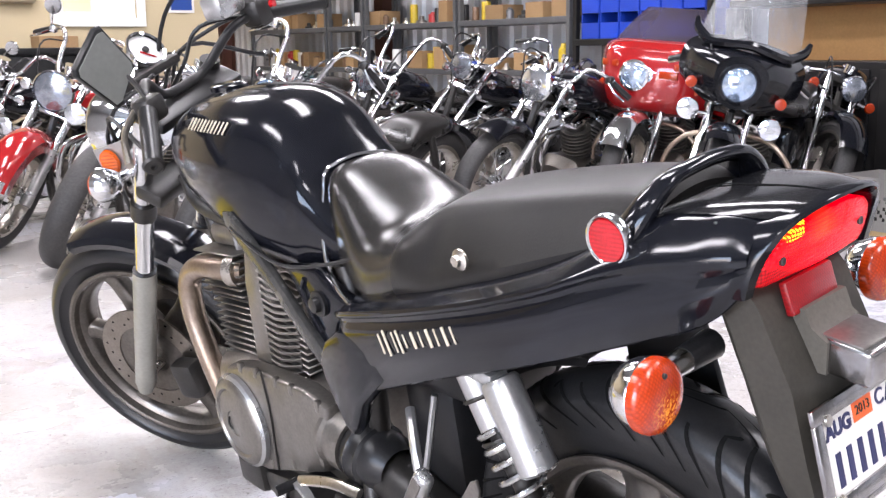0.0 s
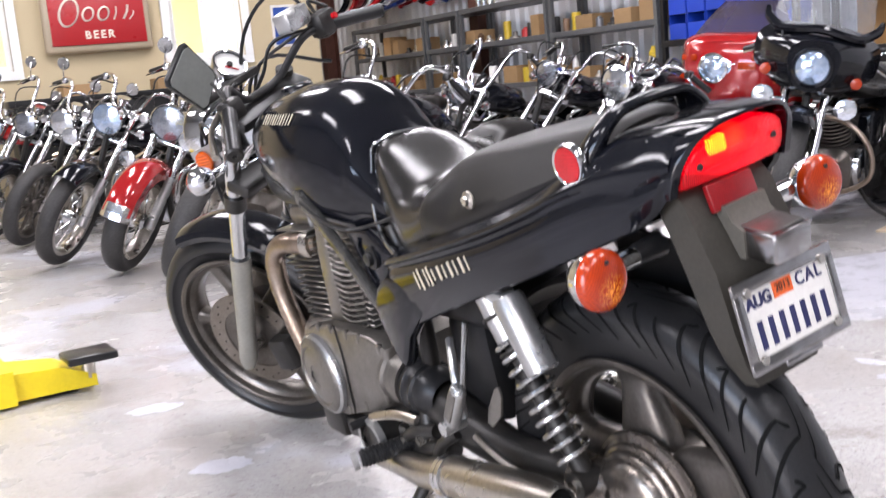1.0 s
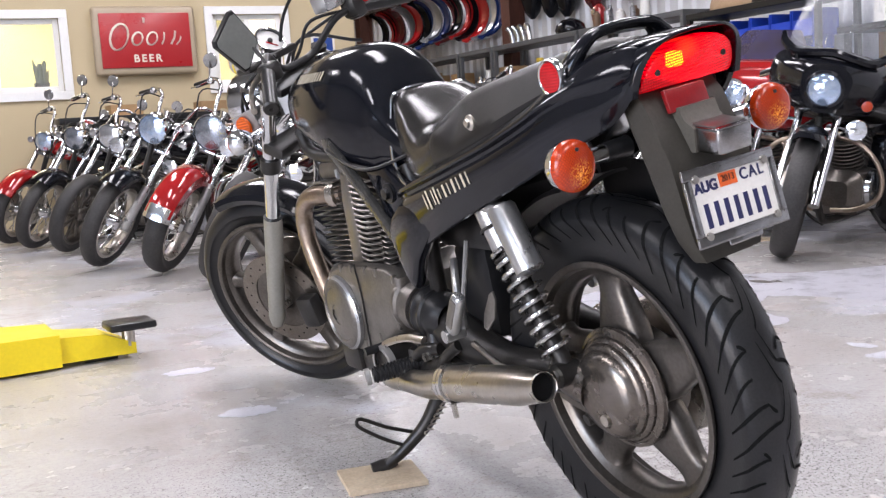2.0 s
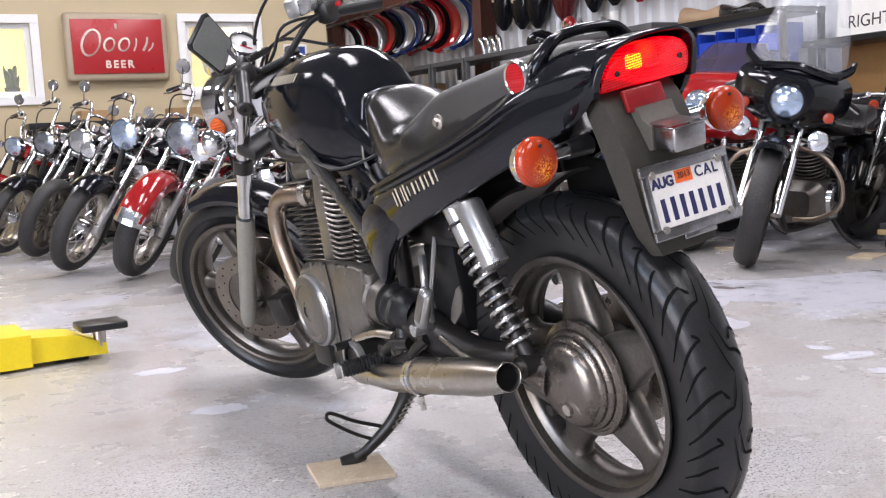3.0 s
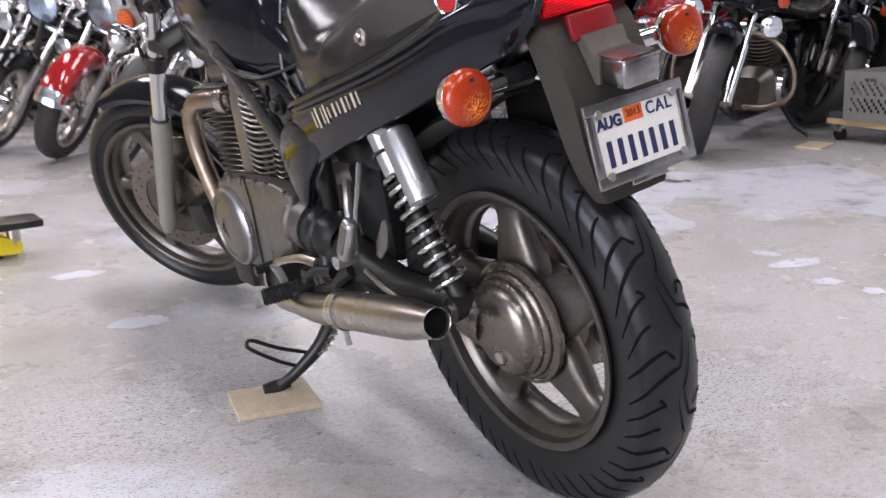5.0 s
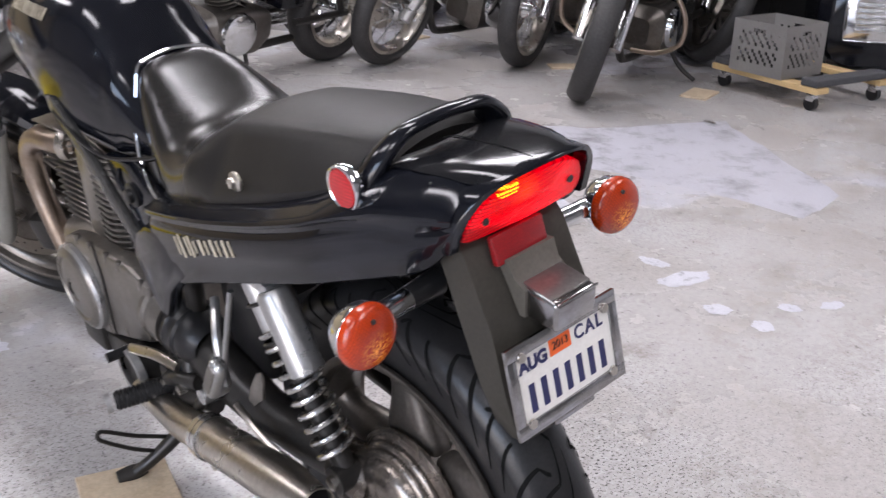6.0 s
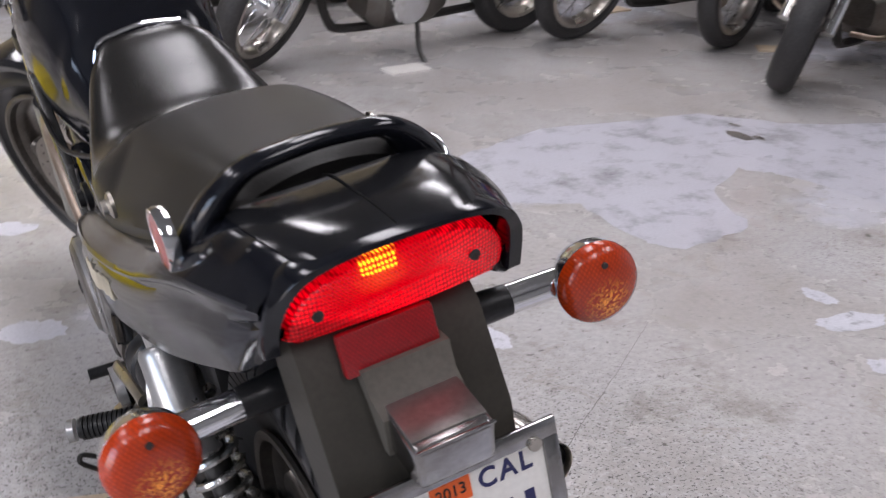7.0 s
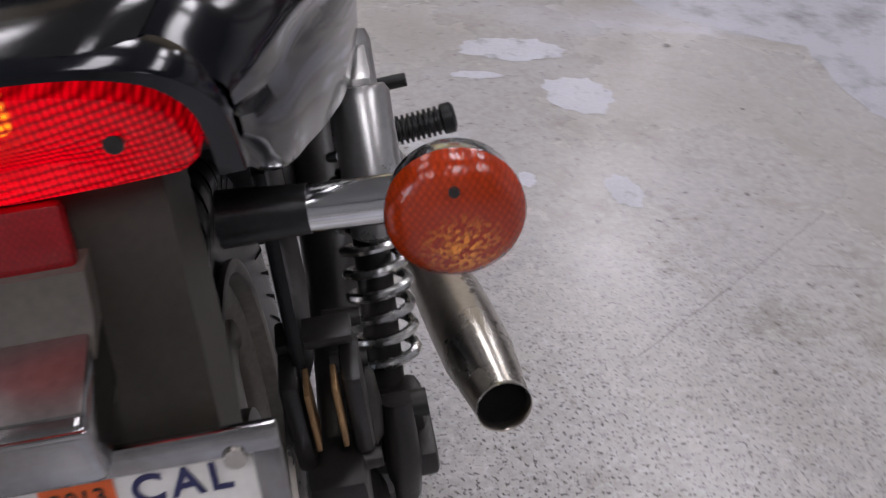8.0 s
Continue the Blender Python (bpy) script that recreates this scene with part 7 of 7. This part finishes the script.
# ---- shelves along the metal wall ----
CARD = mat("cardboard", (0.34, 0.21, 0.10), 0.7, 0, (0.25, 0.15, 0.07), 5, 0.6, 0.06, 90, 0.05, vary=0.25)
BLUE_BIN = mat("blue_bin_plastic", (0.01, 0.05, 0.42), 0.35, 0, (0.01, 0.04, 0.32), 5, 0.5, 0.05, 90, 0.02, vary=0.15)
CAN = [mat("can_white", (0.68, 0.67, 0.64), 0.35, 0, None, 8, 0.3, 0.05, 60, vary=0.2), mat("can_red", (0.42, 0.03, 0.03), 0.35, 0, None, 8, 0.3, 0.05, 60, vary=0.2), mat("can_grey", (0.2, 0.2, 0.21), 0.3, 0.5, None, 8, 0.3, 0.05, 60, vary=0.3), mat("can_yellow", (0.6, 0.42, 0.03), 0.4, 0, None, 8, 0.3, 0.05, 60), mat("can_black", (0.02, 0.02, 0.022), 0.35, 0, None, 8, 0.3, 0.05, 60), mat("can_brown", (0.16, 0.09, 0.05), 0.5, 0, None, 8, 0.3, 0.05, 60, vary=0.2)]
rng = random.Random(7)
SHELF_X0, SHELF_X1 = 5.05, 5.52
LEVELS = [0.12, 0.83, 1.30, 1.70]


def shelf_unit(y0, y1, levels, dark=False):
    """A steel shelf unit on four posts."""
    u = thing("shelf_unit", pose((SHELF_X0 + SHELF_X1) / 2, (y0 + y1) / 2, 0), "black steel shelf unit loaded with parts" if dark else "grey steel shelf unit loaded with parts", "shelf", "shelf units")
    w, dpt, mt = y1 - y0 - 0.02, SHELF_X1 - SHELF_X0, WORN_BLACK if dark else GREY_STEEL
    for sx in (-1, 1):
        for sy in (-1, 1):
            part("post", box((0.045, 0.045, levels[-1]), (sx * (dpt / 2 - 0.024), sy * (w / 2 - 0.024), levels[-1] / 2), 0.004), mt, u, "", False)
    for z in levels:
        part("shelf_board", box((dpt + 0.004, w + 0.004, 0.055), (0, 0, z - 0.0275), 0.006), mt, u, "", False)
    return u


UNITS = [(10.36, 12.5, LEVELS, 0), (9.50, 10.34, LEVELS, 0), (7.70, 9.48, LEVELS, 0), (6.02, 7.68, LEVELS, 0), (4.46, 6.0, [0.12, 0.60, 1.10, 1.64], 1)]
for y0, y1, lv, dk in UNITS:
    shelf_unit(y0, y1, lv, dk)


def carton(x, y, z, a, b, c, turn):
    bm = box((a, b, c), (0, 0, c / 2), 0.004)
    box((a * 1.01, 0.05, 0.002), (0, 0, c + 0.001), 0, bm)
    tagged(part("carton", bm, CARD, None, "", False, pose(x, y, z, 0, 0, turn)), "brown cardboard carton on a shelf", "box", "shelf cartons")


def can(x, y, z, r, h, m):
    prof = [(0, 0), (0, r), (h * 0.78, r), (h * 0.86, r * 0.6), (h, r * 0.5), (h, 0)] if rng.random() < 0.45 else [(0, 0), (0, r), (h * 0.96, r), (h, r * 0.9), (h, 0)]
    tagged(part("can", lathe(prof, 14, "z"), m, None, "", True, pose(x, y, z)), "small can or bottle on a shelf", "can", "shelf cans")


def bin_box(x, y, z, w=0.20, h=0.13):
    bm = bmesh.new()
    box((0.28, 0.008, h), (0, -w / 2, h / 2), 0.002, bm)
    box((0.28, 0.008, h), (0, w / 2, h / 2), 0.002, bm)
    box((0.008, w, h * 0.62), (-0.14, 0, h * 0.31), 0.002, bm)
    box((0.008, w, h), (0.14, 0, h / 2), 0.002, bm)
    box((0.28, w, 0.008), (0, 0, 0.005), 0.002, bm)
    tagged(part("storage_bin", bm, BLUE_BIN, None, "", False, pose(x, y, z)), "open blue plastic storage bin on a shelf", "bin", "blue bins")


def casting(x, y, z, s):
    """A loose engine part."""
    bm = lathe([(0, 0), (0, s), (s * 0.5, s * 0.9), (s * 0.6, s * 0.5), (s * 1.3, s * 0.45), (s * 1.4, 0)], 12, "z")
    box((s * 1.6, s * 0.8, s * 0.5), (s * 0.3, 0, s * 0.26), s * 0.1, bm)
    tagged(part("engine_part", bm, rng.choice([ALLOY, DARK_METAL, CHROME, STEEL]), None, "", True, pose(x, y, z, 0, 0, rng.uniform(0, 360))), "loose metal engine part on a shelf", "engine part", "loose parts")


for k, (y0, y1, lv, dk) in enumerate(UNITS):
    for li, z in enumerate(lv[1:-1]):
        if dk and li == 1:
            # a wall of blue bins, two high
            for j in range(6):
                for up in range(2):
                    bin_box(SHELF_X0 + 0.17, y0 + 0.20 + j * 0.228, z + 0.001 + up * 0.211, 0.205, 0.21)
            continue
        y = y0 + 0.10
        while y < y1 - 0.14:
            q = rng.random()
            x = SHELF_X0 + rng.uniform(0.10, 0.2)
            if dk:
                bin_box(SHELF_X0 + 0.17, y + 0.05, z + 0.001, 0.2, 0.15)
                y += 0.225
            elif q < (0.34 if k < 2 else 0.13):
                w = rng.uniform(0.16, 0.3)
                carton(SHELF_X0 + 0.2, y + w / 2 - 0.05, z + 0.001, rng.uniform(0.2, 0.3), w * 0.92, rng.uniform(0.1, 0.24), rng.uniform(-6, 6))
                y += w + 0.04
            elif q < 0.75:
                r = rng.uniform(0.028, 0.055)
                can(x, y, z + 0.001, r, rng.uniform(0.1, 0.24), rng.choice(CAN))
                y += 2 * r + 0.02
            else:
                casting(x, y + 0.05, z + 0.001, rng.uniform(0.04, 0.07))
                y += 0.20
for y in (7.0, 7.25, 7.5, 7.95, 8.2):
    bin_box(SHELF_X0 + 0.17, y, 0.121, 0.2, 0.15)

# things on top of the shelves
for k, y in enumerate((8.95, 9.08, 9.2, 9.32)):
    bm = tube([(0, 0, 0.012), (0.0, 0.01, 0.10), (0.0, 0.03, 0.17), (0.0, 0.07, 0.20)], 0.03, 10, 4)
    tagged(part("chrome_cover", bm, CHROME, None, "", True, pose(5.25, y, 1.7005, 0, 0, 20 * k)), "upright chrome cover on top of a shelf", "engine part", "chrome covers")


def helmet_shell(x, y, z, r, m, label):
    bm = lathe([(0.0, r * 0.92), (r * 0.25, r), (r * 0.6, r * 0.9), (r * 0.9, r * 0.55), (r * 1.02, 0)], 24, "z")
    tagged(part("helmet", bm, m, None, "", True, pose(x, y, z)), label, "helmet")


helmet_shell(5.28, 8.15, 1.7005, 0.17, BLACK_PAINT, "black rounded shell on top of a shelf")
for k in range(9):
    can(5.2 + 0.1 * (k % 2), 6.75 + k * 0.10, 1.7005, rng.uniform(0.03, 0.05), rng.uniform(0.12, 0.24), CAN[(0, 2, 2, 5, 0)[k % 5]])
TAN_LEATHER = mat("tan_leather", (0.36, 0.24, 0.14), 0.6, 0, (0.26, 0.16, 0.09), 9, 0.6, 0.1, 120, 0.1)
for y, m, s, lab in ((5.55, TAN_LEATHER, 1.0, "tan leather seat pan on a shelf"), (5.15, VINYL, 0.8, "black seat on a shelf")):
    bm = loft([section(yy * s, 0.0, zt * s, w * s, 0.03 * s, 2.5, 5, n=18) for yy, zt, w in ((-0.32, 0.06, 0.06), (-0.22, 0.12, 0.12), (-0.05, 0.09, 0.15), (0.10, 0.12, 0.15), (0.24, 0.16, 0.11), (0.32, 0.10, 0.05))])
    tagged(part("loose_seat", bm, m, None, "", True, pose(5.27, y, 1.6405)), lab, "seat", "loose seats")

# red iron column, wall rail and hanging parts
for y in (9.86, 14.6):
    bm = box((0.02, 0.20, CEILING), (-0.1, 0, CEILING / 2), 0.002)
    box((0.02, 0.20, CEILING), (0.1, 0, CEILING / 2), 0.002, bm)
    box((0.18, 0.015, CEILING), (0, 0, CEILING / 2), 0.0, bm)
    structure("column", bm, RUST, "rust brown steel building column", "column").location = (X1 - 0.16, y, 0)
structure("wall_girt", box((0.10, Y1 - 9.98, 0.17), (X1 - 0.10, (Y1 + 9.98) / 2, 2.76), 0.01), RUST, "rust brown steel girt along the wall", "beam")
structure("wall_girt_near", box((0.10, 9.74 - Y0, 0.17), (X1 - 0.10, (Y0 + 9.74) / 2, 2.76), 0.01), RUST, "rust brown steel girt along the wall", "beam")
structure("trim_rail", rod((5.32, 9.98, 2.62), (5.32, 14.5, 2.62), 0.018, 10), STEEL, "steel hanging rail under the girt", "rail")
FEND = [("black", 0), ("red", 0), ("black", 1), ("maroon", 0), ("silver", 0), ("silver", 1), ("red", 1), ("black", 0), ("blue", 1), ("silver", 0), ("blue", 0), ("maroon", 1)]


def hung_fender(x, y, z, r, w, paint, turn):
    bm = lathe([(-w, r - 0.03), (-w * 0.9, r), (0, r + 0.03), (w * 0.9, r), (w, r - 0.03)], 22, "x", (0, 0, 0), None, radians(100), radians(165))
    tagged(part("mudguard", bm, PAINTS[paint], None, "", True, pose(x, y, z, 0, 0, turn)), paint + " spare mudguard hanging from the rail", "mudguard", "hanging mudguards")


yy = 13.7
for k in range(18):
    c = FEND[k % len(FEND)][0]
    big = 0.36 if k in (15, 16, 17) else 0.30 + 0.02 * (k % 3)
    hung_fender(5.30, yy, 2.62 - big - 0.02, big, 0.09 + 0.02 * (k % 2), ("red" if k == 15 else "blue" if k == 17 else c), 90 + rng.uniform(-12, 12))
    yy -= 0.205


def hung_tank(y, z, paint, s=1.0, drop=0.0):
    """A teardrop fuel tank hung on the wall."""
    bm = loft([section(q * s, -0.11 * s * k, 0.11 * s * k, 0.188 * s * w, 0, 2.2, 2.6, n=24) for q, k, w in ((-0.30, 0.2, 0.2), (-0.22, 0.7, 0.55), (-0.08, 1.0, 0.85), (0.08, 1.2, 1.0), (0.20, 1.05, 0.95), (0.28, 0.5, 0.55))])
    t = part("spare_fuel_tank", bm, PAINTS[paint], None, "", True, pose(X1 - 0.19, y, z, 90, 0, -90))
    tagged(t, paint + " spare fuel tank hung on the metal wall", "fuel tank", "wall tanks")
    part("filler_cap", lathe([(0, 0.035), (0.014, 0.03), (0.014, 0)], 16, "z", (0, 0.06, 0.128 * s)), CHROME, t)


for y, z, c, s in ((9.35, 2.30, "black", 1.0), (8.95, 2.24, "black", 0.9), (8.62, 2.24, "black", 1.0), (8.08, 2.26, "maroon", 1.05), (7.55, 2.24, "black", 0.85), (7.20, 2.28, "black", 0.9), (6.80, 2.26, "red", 0.9), (6.42, 2.24, "black", 0.85), (5.95, 2.22, "red", 0.9)):
    hung_tank(y, z, c, s)
hung_tank(8.02, 1.86, "red", 0.5)
for y in (5.42, 5.16, 4.78, 4.48):
    bm = loft([section(q, -0.03, 0.03, w, 0, 3, 3, n=16) for q, w in ((-0.2, 0.03), (-0.17, 0.07), (0, 0.10), (0.2, 0.10), (0.26, 0.08))])
    tagged(part("hanging_pad", bm, VINYL, None, "", True, pose(X1 - 0.09, y, 2.02, 90, 0, -90)), "black seat pad hung on the metal wall", "seat pad", "wall pads")

# tan cabinet and the sign on it
TAN = mat("varnished_board", (0.50, 0.27, 0.10), 0.45, 0, (0.40, 0.20, 0.07), 4, 0.7, 0.06, 60, 0.05)
cab = thing("cabinet", pose(5.45, 3.2, 0), "tan wooden cabinet with a dark top by the wall", "cabinet")
part("body", box((0.5, 2.3, 0.92), (0, 0, 0.46), 0.006), WORN_BLACK, cab, "", False)
part("back_panel", box((0.03, 2.3, 0.40), (0.12, 0, 1.12), 0.003), TAN, cab, "varnished board", False)
part("top", box((0.56, 2.4, 0.05), (-0.01, 0, 1.326), 0.006), WORN_BLACK, cab, "", False)
part("corner_post", box((0.09, 0.10, 1.30), (-0.22, 1.20, 0.65), 0.006), GREY_STEEL, cab, "", False)
for y in (0.55, -0.55):
    part("door", box((0.018, 1.02, 0.82), (-0.26, y, 0.46), 0.004), WORN_BLACK, cab, "", False)
part("end_post", box((0.09, 0.10, 1.30), (-0.22, -1.20, 0.65), 0.006), GREY_STEEL, cab, "", False)
SIGN_WHITE = mat("sign_white", (0.74, 0.72, 0.68), 0.45, 0, (0.66, 0.63, 0.58), 5, 0.5, 0.03, 60)
rsign = part("road_sign", box((0.012, 0.60, 0.30), (0, 0, 0.15), 0.003), SIGN_WHITE, None, "", False, pose(5.22, 3.80, 1.3515, 0, 4))
tagged(rsign, "white sign with dark lettering leaning on the cabinet", "sign")
text_mesh("RIGHT", 0.13, DARK_METAL, rsign, pose(-0.0068, 0.01, 0.095, 90, 0, -90), "lettering")
for k in (4, 5):
    can(5.3, 4.25 - k * 0.09, 1.3515, 0.03, 0.12, CAN[2])

# things by the touring bikes
CRATE = mat("grey_crate_plastic", (0.40, 0.385, 0.365), 0.5, 0, (0.32, 0.30, 0.28), 8, 0.6, 0.06, 90, 0.05)
PINE = mat("pine_board", (0.62, 0.44, 0.22), 0.55, 0, (0.5, 0.33, 0.15), 14, 0.6, 0.08, 120, 0.05)
DOLLY = pose(3.92, 2.12, 0, 0, 0, -6)
dolly = thing("dolly", DOLLY, "pine furniture dolly on four swivel castors", "dolly")
for s in (-1, 1):
    part("board", box((0.09, 0.70, 0.03), (s * 0.24, 0, 0.105), 0.003), PINE, dolly, "", False)
    part("carpet_strip", box((0.56, 0.10, 0.034), (0, s * 0.29, 0.139), 0.006), mat("grey_carpet", (0.07, 0.07, 0.075), 0.9, 0, None, 30, 0.5, 0.2, 300, 0.4) if s < 0 else bpy.data.materials["grey_carpet"], dolly, "", False)
    for q in (-1, 1):
        c = part("castor", rod((s * 0.24 - 0.014, q * 0.29, 0.036), (s * 0.24 + 0.014, q * 0.29, 0.036), 0.036, 18), RUBBER, dolly, "swivel castor")
        part("fork", box((0.04, 0.05, 0.045), (s * 0.24, q * 0.29, 0.068), 0.006), CHROME, c)


def crate_side(w=0.33, h=0.265, nx=23, nz=15):
    """One slotted wall of the crate, moulded in one piece."""
    bm = bmesh.new()
    g = [[bm.verts.new((-w / 2 + w * i / nx, 0, h * k / nz)) for i in range(nx + 1)] for k in range(nz + 1)]
    for k in range(nz):
        for i in range(nx):
            slot = 3 <= k <= 11 and 3 <= i <= 19 and k != 7 and (i + k) % 3 == 0
            grip = k == 12 and 9 <= i <= 13
            if not (slot or grip):
                bm.faces.new((g[k][i], g[k][i + 1], g[k + 1][i + 1], g[k + 1][i]))
    bmesh.ops.solidify(bm, geom=bm.faces[:], thickness=0.012)
    return bm


crate = thing("milk_crate", DOLLY @ pose(-0.14, 0.05, 0.1202, 0, 0, 4), "grey plastic milk crate standing on the dolly", "crate")
for k in range(4):
    part("side", crate_side(), CRATE, crate, "", False, pose(0, 0, 0, 0, 0, 90 * k) @ pose(0, -0.165, 0))
part("base", box((0.318, 0.318, 0.01), (0, 0, 0.006)), CRATE, crate, "", False)
part("engine_casting", box((0.2, 0.24, 0.12), (0, 0, 0.075), 0.03), DARK_METAL, crate)
heater = thing("machine", pose(4.70, 2.25, 0, 0, 0, -50), "black machine with a chrome framed louvred panel", "machine")
part("body", loft([section(y, 0.09, zt, w, 0.35, 4, 4, n=28) for y, zt, w in ((-0.30, 0.55, 0.24), (-0.24, 0.66, 0.30), (0.2, 0.70, 0.32), (0.3, 0.6, 0.26))]), BLACK_PAINT, heater)
part("panel", box((0.34, 0.02, 0.28), (0, -0.315, 0.37), 0.02), CHROME, heater, "chrome framed panel")
for k in range(6):
    part("louvre", box((0.22, 0.02, 0.02), (0, -0.328, 0.29 + k * 0.032), 0.006, None, pose(0, 0, 0, 25)), CHROME, heater)
for s in (-1, 1):
    part("wheel", rod((s * 0.22, -0.18, 0.09), (s * 0.28, -0.18, 0.09), 0.09, 24), RUBBER, heater)
    part("rear_foot", box((0.06, 0.06, 0.1), (s * 0.2, 0.2, 0.05), 0.008), DARK_METAL, heater)

# wooden and white stand pads on the floor
for nm, x, y, a, b, turn, m, lab in (("plywood_pad", 3.42, 2.36, 0.22, 0.14, 20, PLY, "thin plywood pad under a side stand"), ("plywood_pad", 3.30, 3.20, 0.24, 0.12, -30, PLY, "thin plywood pad under a side stand"), ("plywood_pad", 3.02, 4.35, 0.22, 0.12, 10, PLY, "thin plywood pad under a side stand"), ("white_pad", 1.36, 3.47, 0.20, 0.13, 10, SIGN_WHITE, "white board under a side stand")):
    tagged(part(nm, box((a, b, 0.01), (0, 0, 0.005), 0.001), m, None, "", False, pose(x, y, 0.0005, 0, 0, turn)), lab, "board", "stand pads")

# yellow lift arm
LIFT_YELLOW = mat("lift_yellow", (0.78, 0.60, 0.01), 0.4, 0, (0.66, 0.48, 0.01), 5, 0.5, 0.05, 80, 0.03)
lift = thing("lift_arm", pose(-0.60, 2.66, 0, 0, 0, 3), "yellow vehicle lift arm lying low over the floor", "lift arm")
part("outer_arm", loft([[(x, a, 0.012), (x, b, 0.012), (x, b, h), (x, a, h)] for x, a, b, h in ((-0.85, -0.14, 0.33, 0.14), (-0.5, -0.13, 0.30, 0.135), (-0.20, -0.12, 0.20, 0.13))]), LIFT_YELLOW, lift, "", False)
part("inner_arm", loft([[(x, a, 0.02), (x, b, 0.02), (x, b, h), (x, a, h)] for x, a, b, h in ((-0.24, -0.10, 0.15, 0.118), (-0.04, -0.10, 0.08, 0.105), (0.07, -0.11, 0.0, 0.06))]), LIFT_YELLOW, lift, "", False)
part("foot", box((0.12, 0.1, 0.02), (-0.05, -0.01, 0.0105), 0.003), DARK_METAL, lift)
part("screw", rod((0.05, -0.085, 0.05), (0.05, -0.085, 0.125), 0.024, 16), STEEL, lift)
part("pad", box((0.17, 0.16, 0.028), (0.05, -0.115, 0.134), 0.008), RUBBER, lift, "black rubber lift pad")

# black bench under the sign, and plants behind the window
bench = thing("workbench", pose(0.95, 8.80, 0), "black bench against the office wall", "bench")
part("top", box((1.9, 0.5, 0.06), (0, 0, 1.06), 0.006), WORN_BLACK, bench)
part("front", box((1.84, 0.03, 1.03), (0, -0.2, 0.515), 0.004), WORN_BLACK, bench)
for s in (-1, 1):
    part("side", box((0.03, 0.44, 1.03), (s * 0.9, 0.0, 0.515), 0.004), WORN_BLACK, bench)
LEAF = mat("dark_leaf", (0.03, 0.05, 0.02), 0.5, 0, (0.06, 0.07, 0.03), 30, 0.6, 0.1, 160)
plant = thing("pot_plant", pose(-0.02, 9.36, 1.36), "dark upright pot plant inside the office window", "plant")
part("pot", lathe([(0, 0), (0, 0.06), (0.1, 0.075), (0.1, 0.06), (0.03, 0)], 18, "z"), WORN_BLACK, plant)
for k in range(7):
    a = k * 0.9
    part("leaf", tube([(0.03 * math.cos(a), 0.03 * math.sin(a), 0.06), (0.05 * math.cos(a), 0.05 * math.sin(a), 0.16 + 0.02 * k), (0.07 * math.cos(a), 0.07 * math.sin(a), 0.22 + 0.035 * (k % 4))], [0.022, 0.02, 0.004], 6, 4), LEAF, plant)
structure("window_shelf", box((1.2, 0.3, 0.03), (-0.43, 9.40, 1.344), 0.004), WHITE_TRIM, "white shelf behind the office window", "shelf")
for x, y, w, h, turn in ((0.62, 8.78, 0.30, 0.10, 4), (1.48, 8.78, 0.34, 0.10, 3)):
    carton(x, y, 1.0905, w, 0.24, h, turn)
POSTER_BLUE = mat("poster_blue", (0.02, 0.07, 0.30), 0.35, 0, (0.015, 0.045, 0.20), 4, 0.6, 0.04, 60)
poster = part("poster", box((0.26, 0.012, 0.42), (0, -0.006, 0), 0.002), SIGN_WHITE, None, "", False, pose(2.78, OFFICE_Y - 0.001, 1.62))
tagged(poster, "blue framed poster on the cream office wall", "poster")
part("print", box((0.21, 0.004, 0.37), (0, -0.0135, 0), 0.001), POSTER_BLUE, poster, "blue print", False)
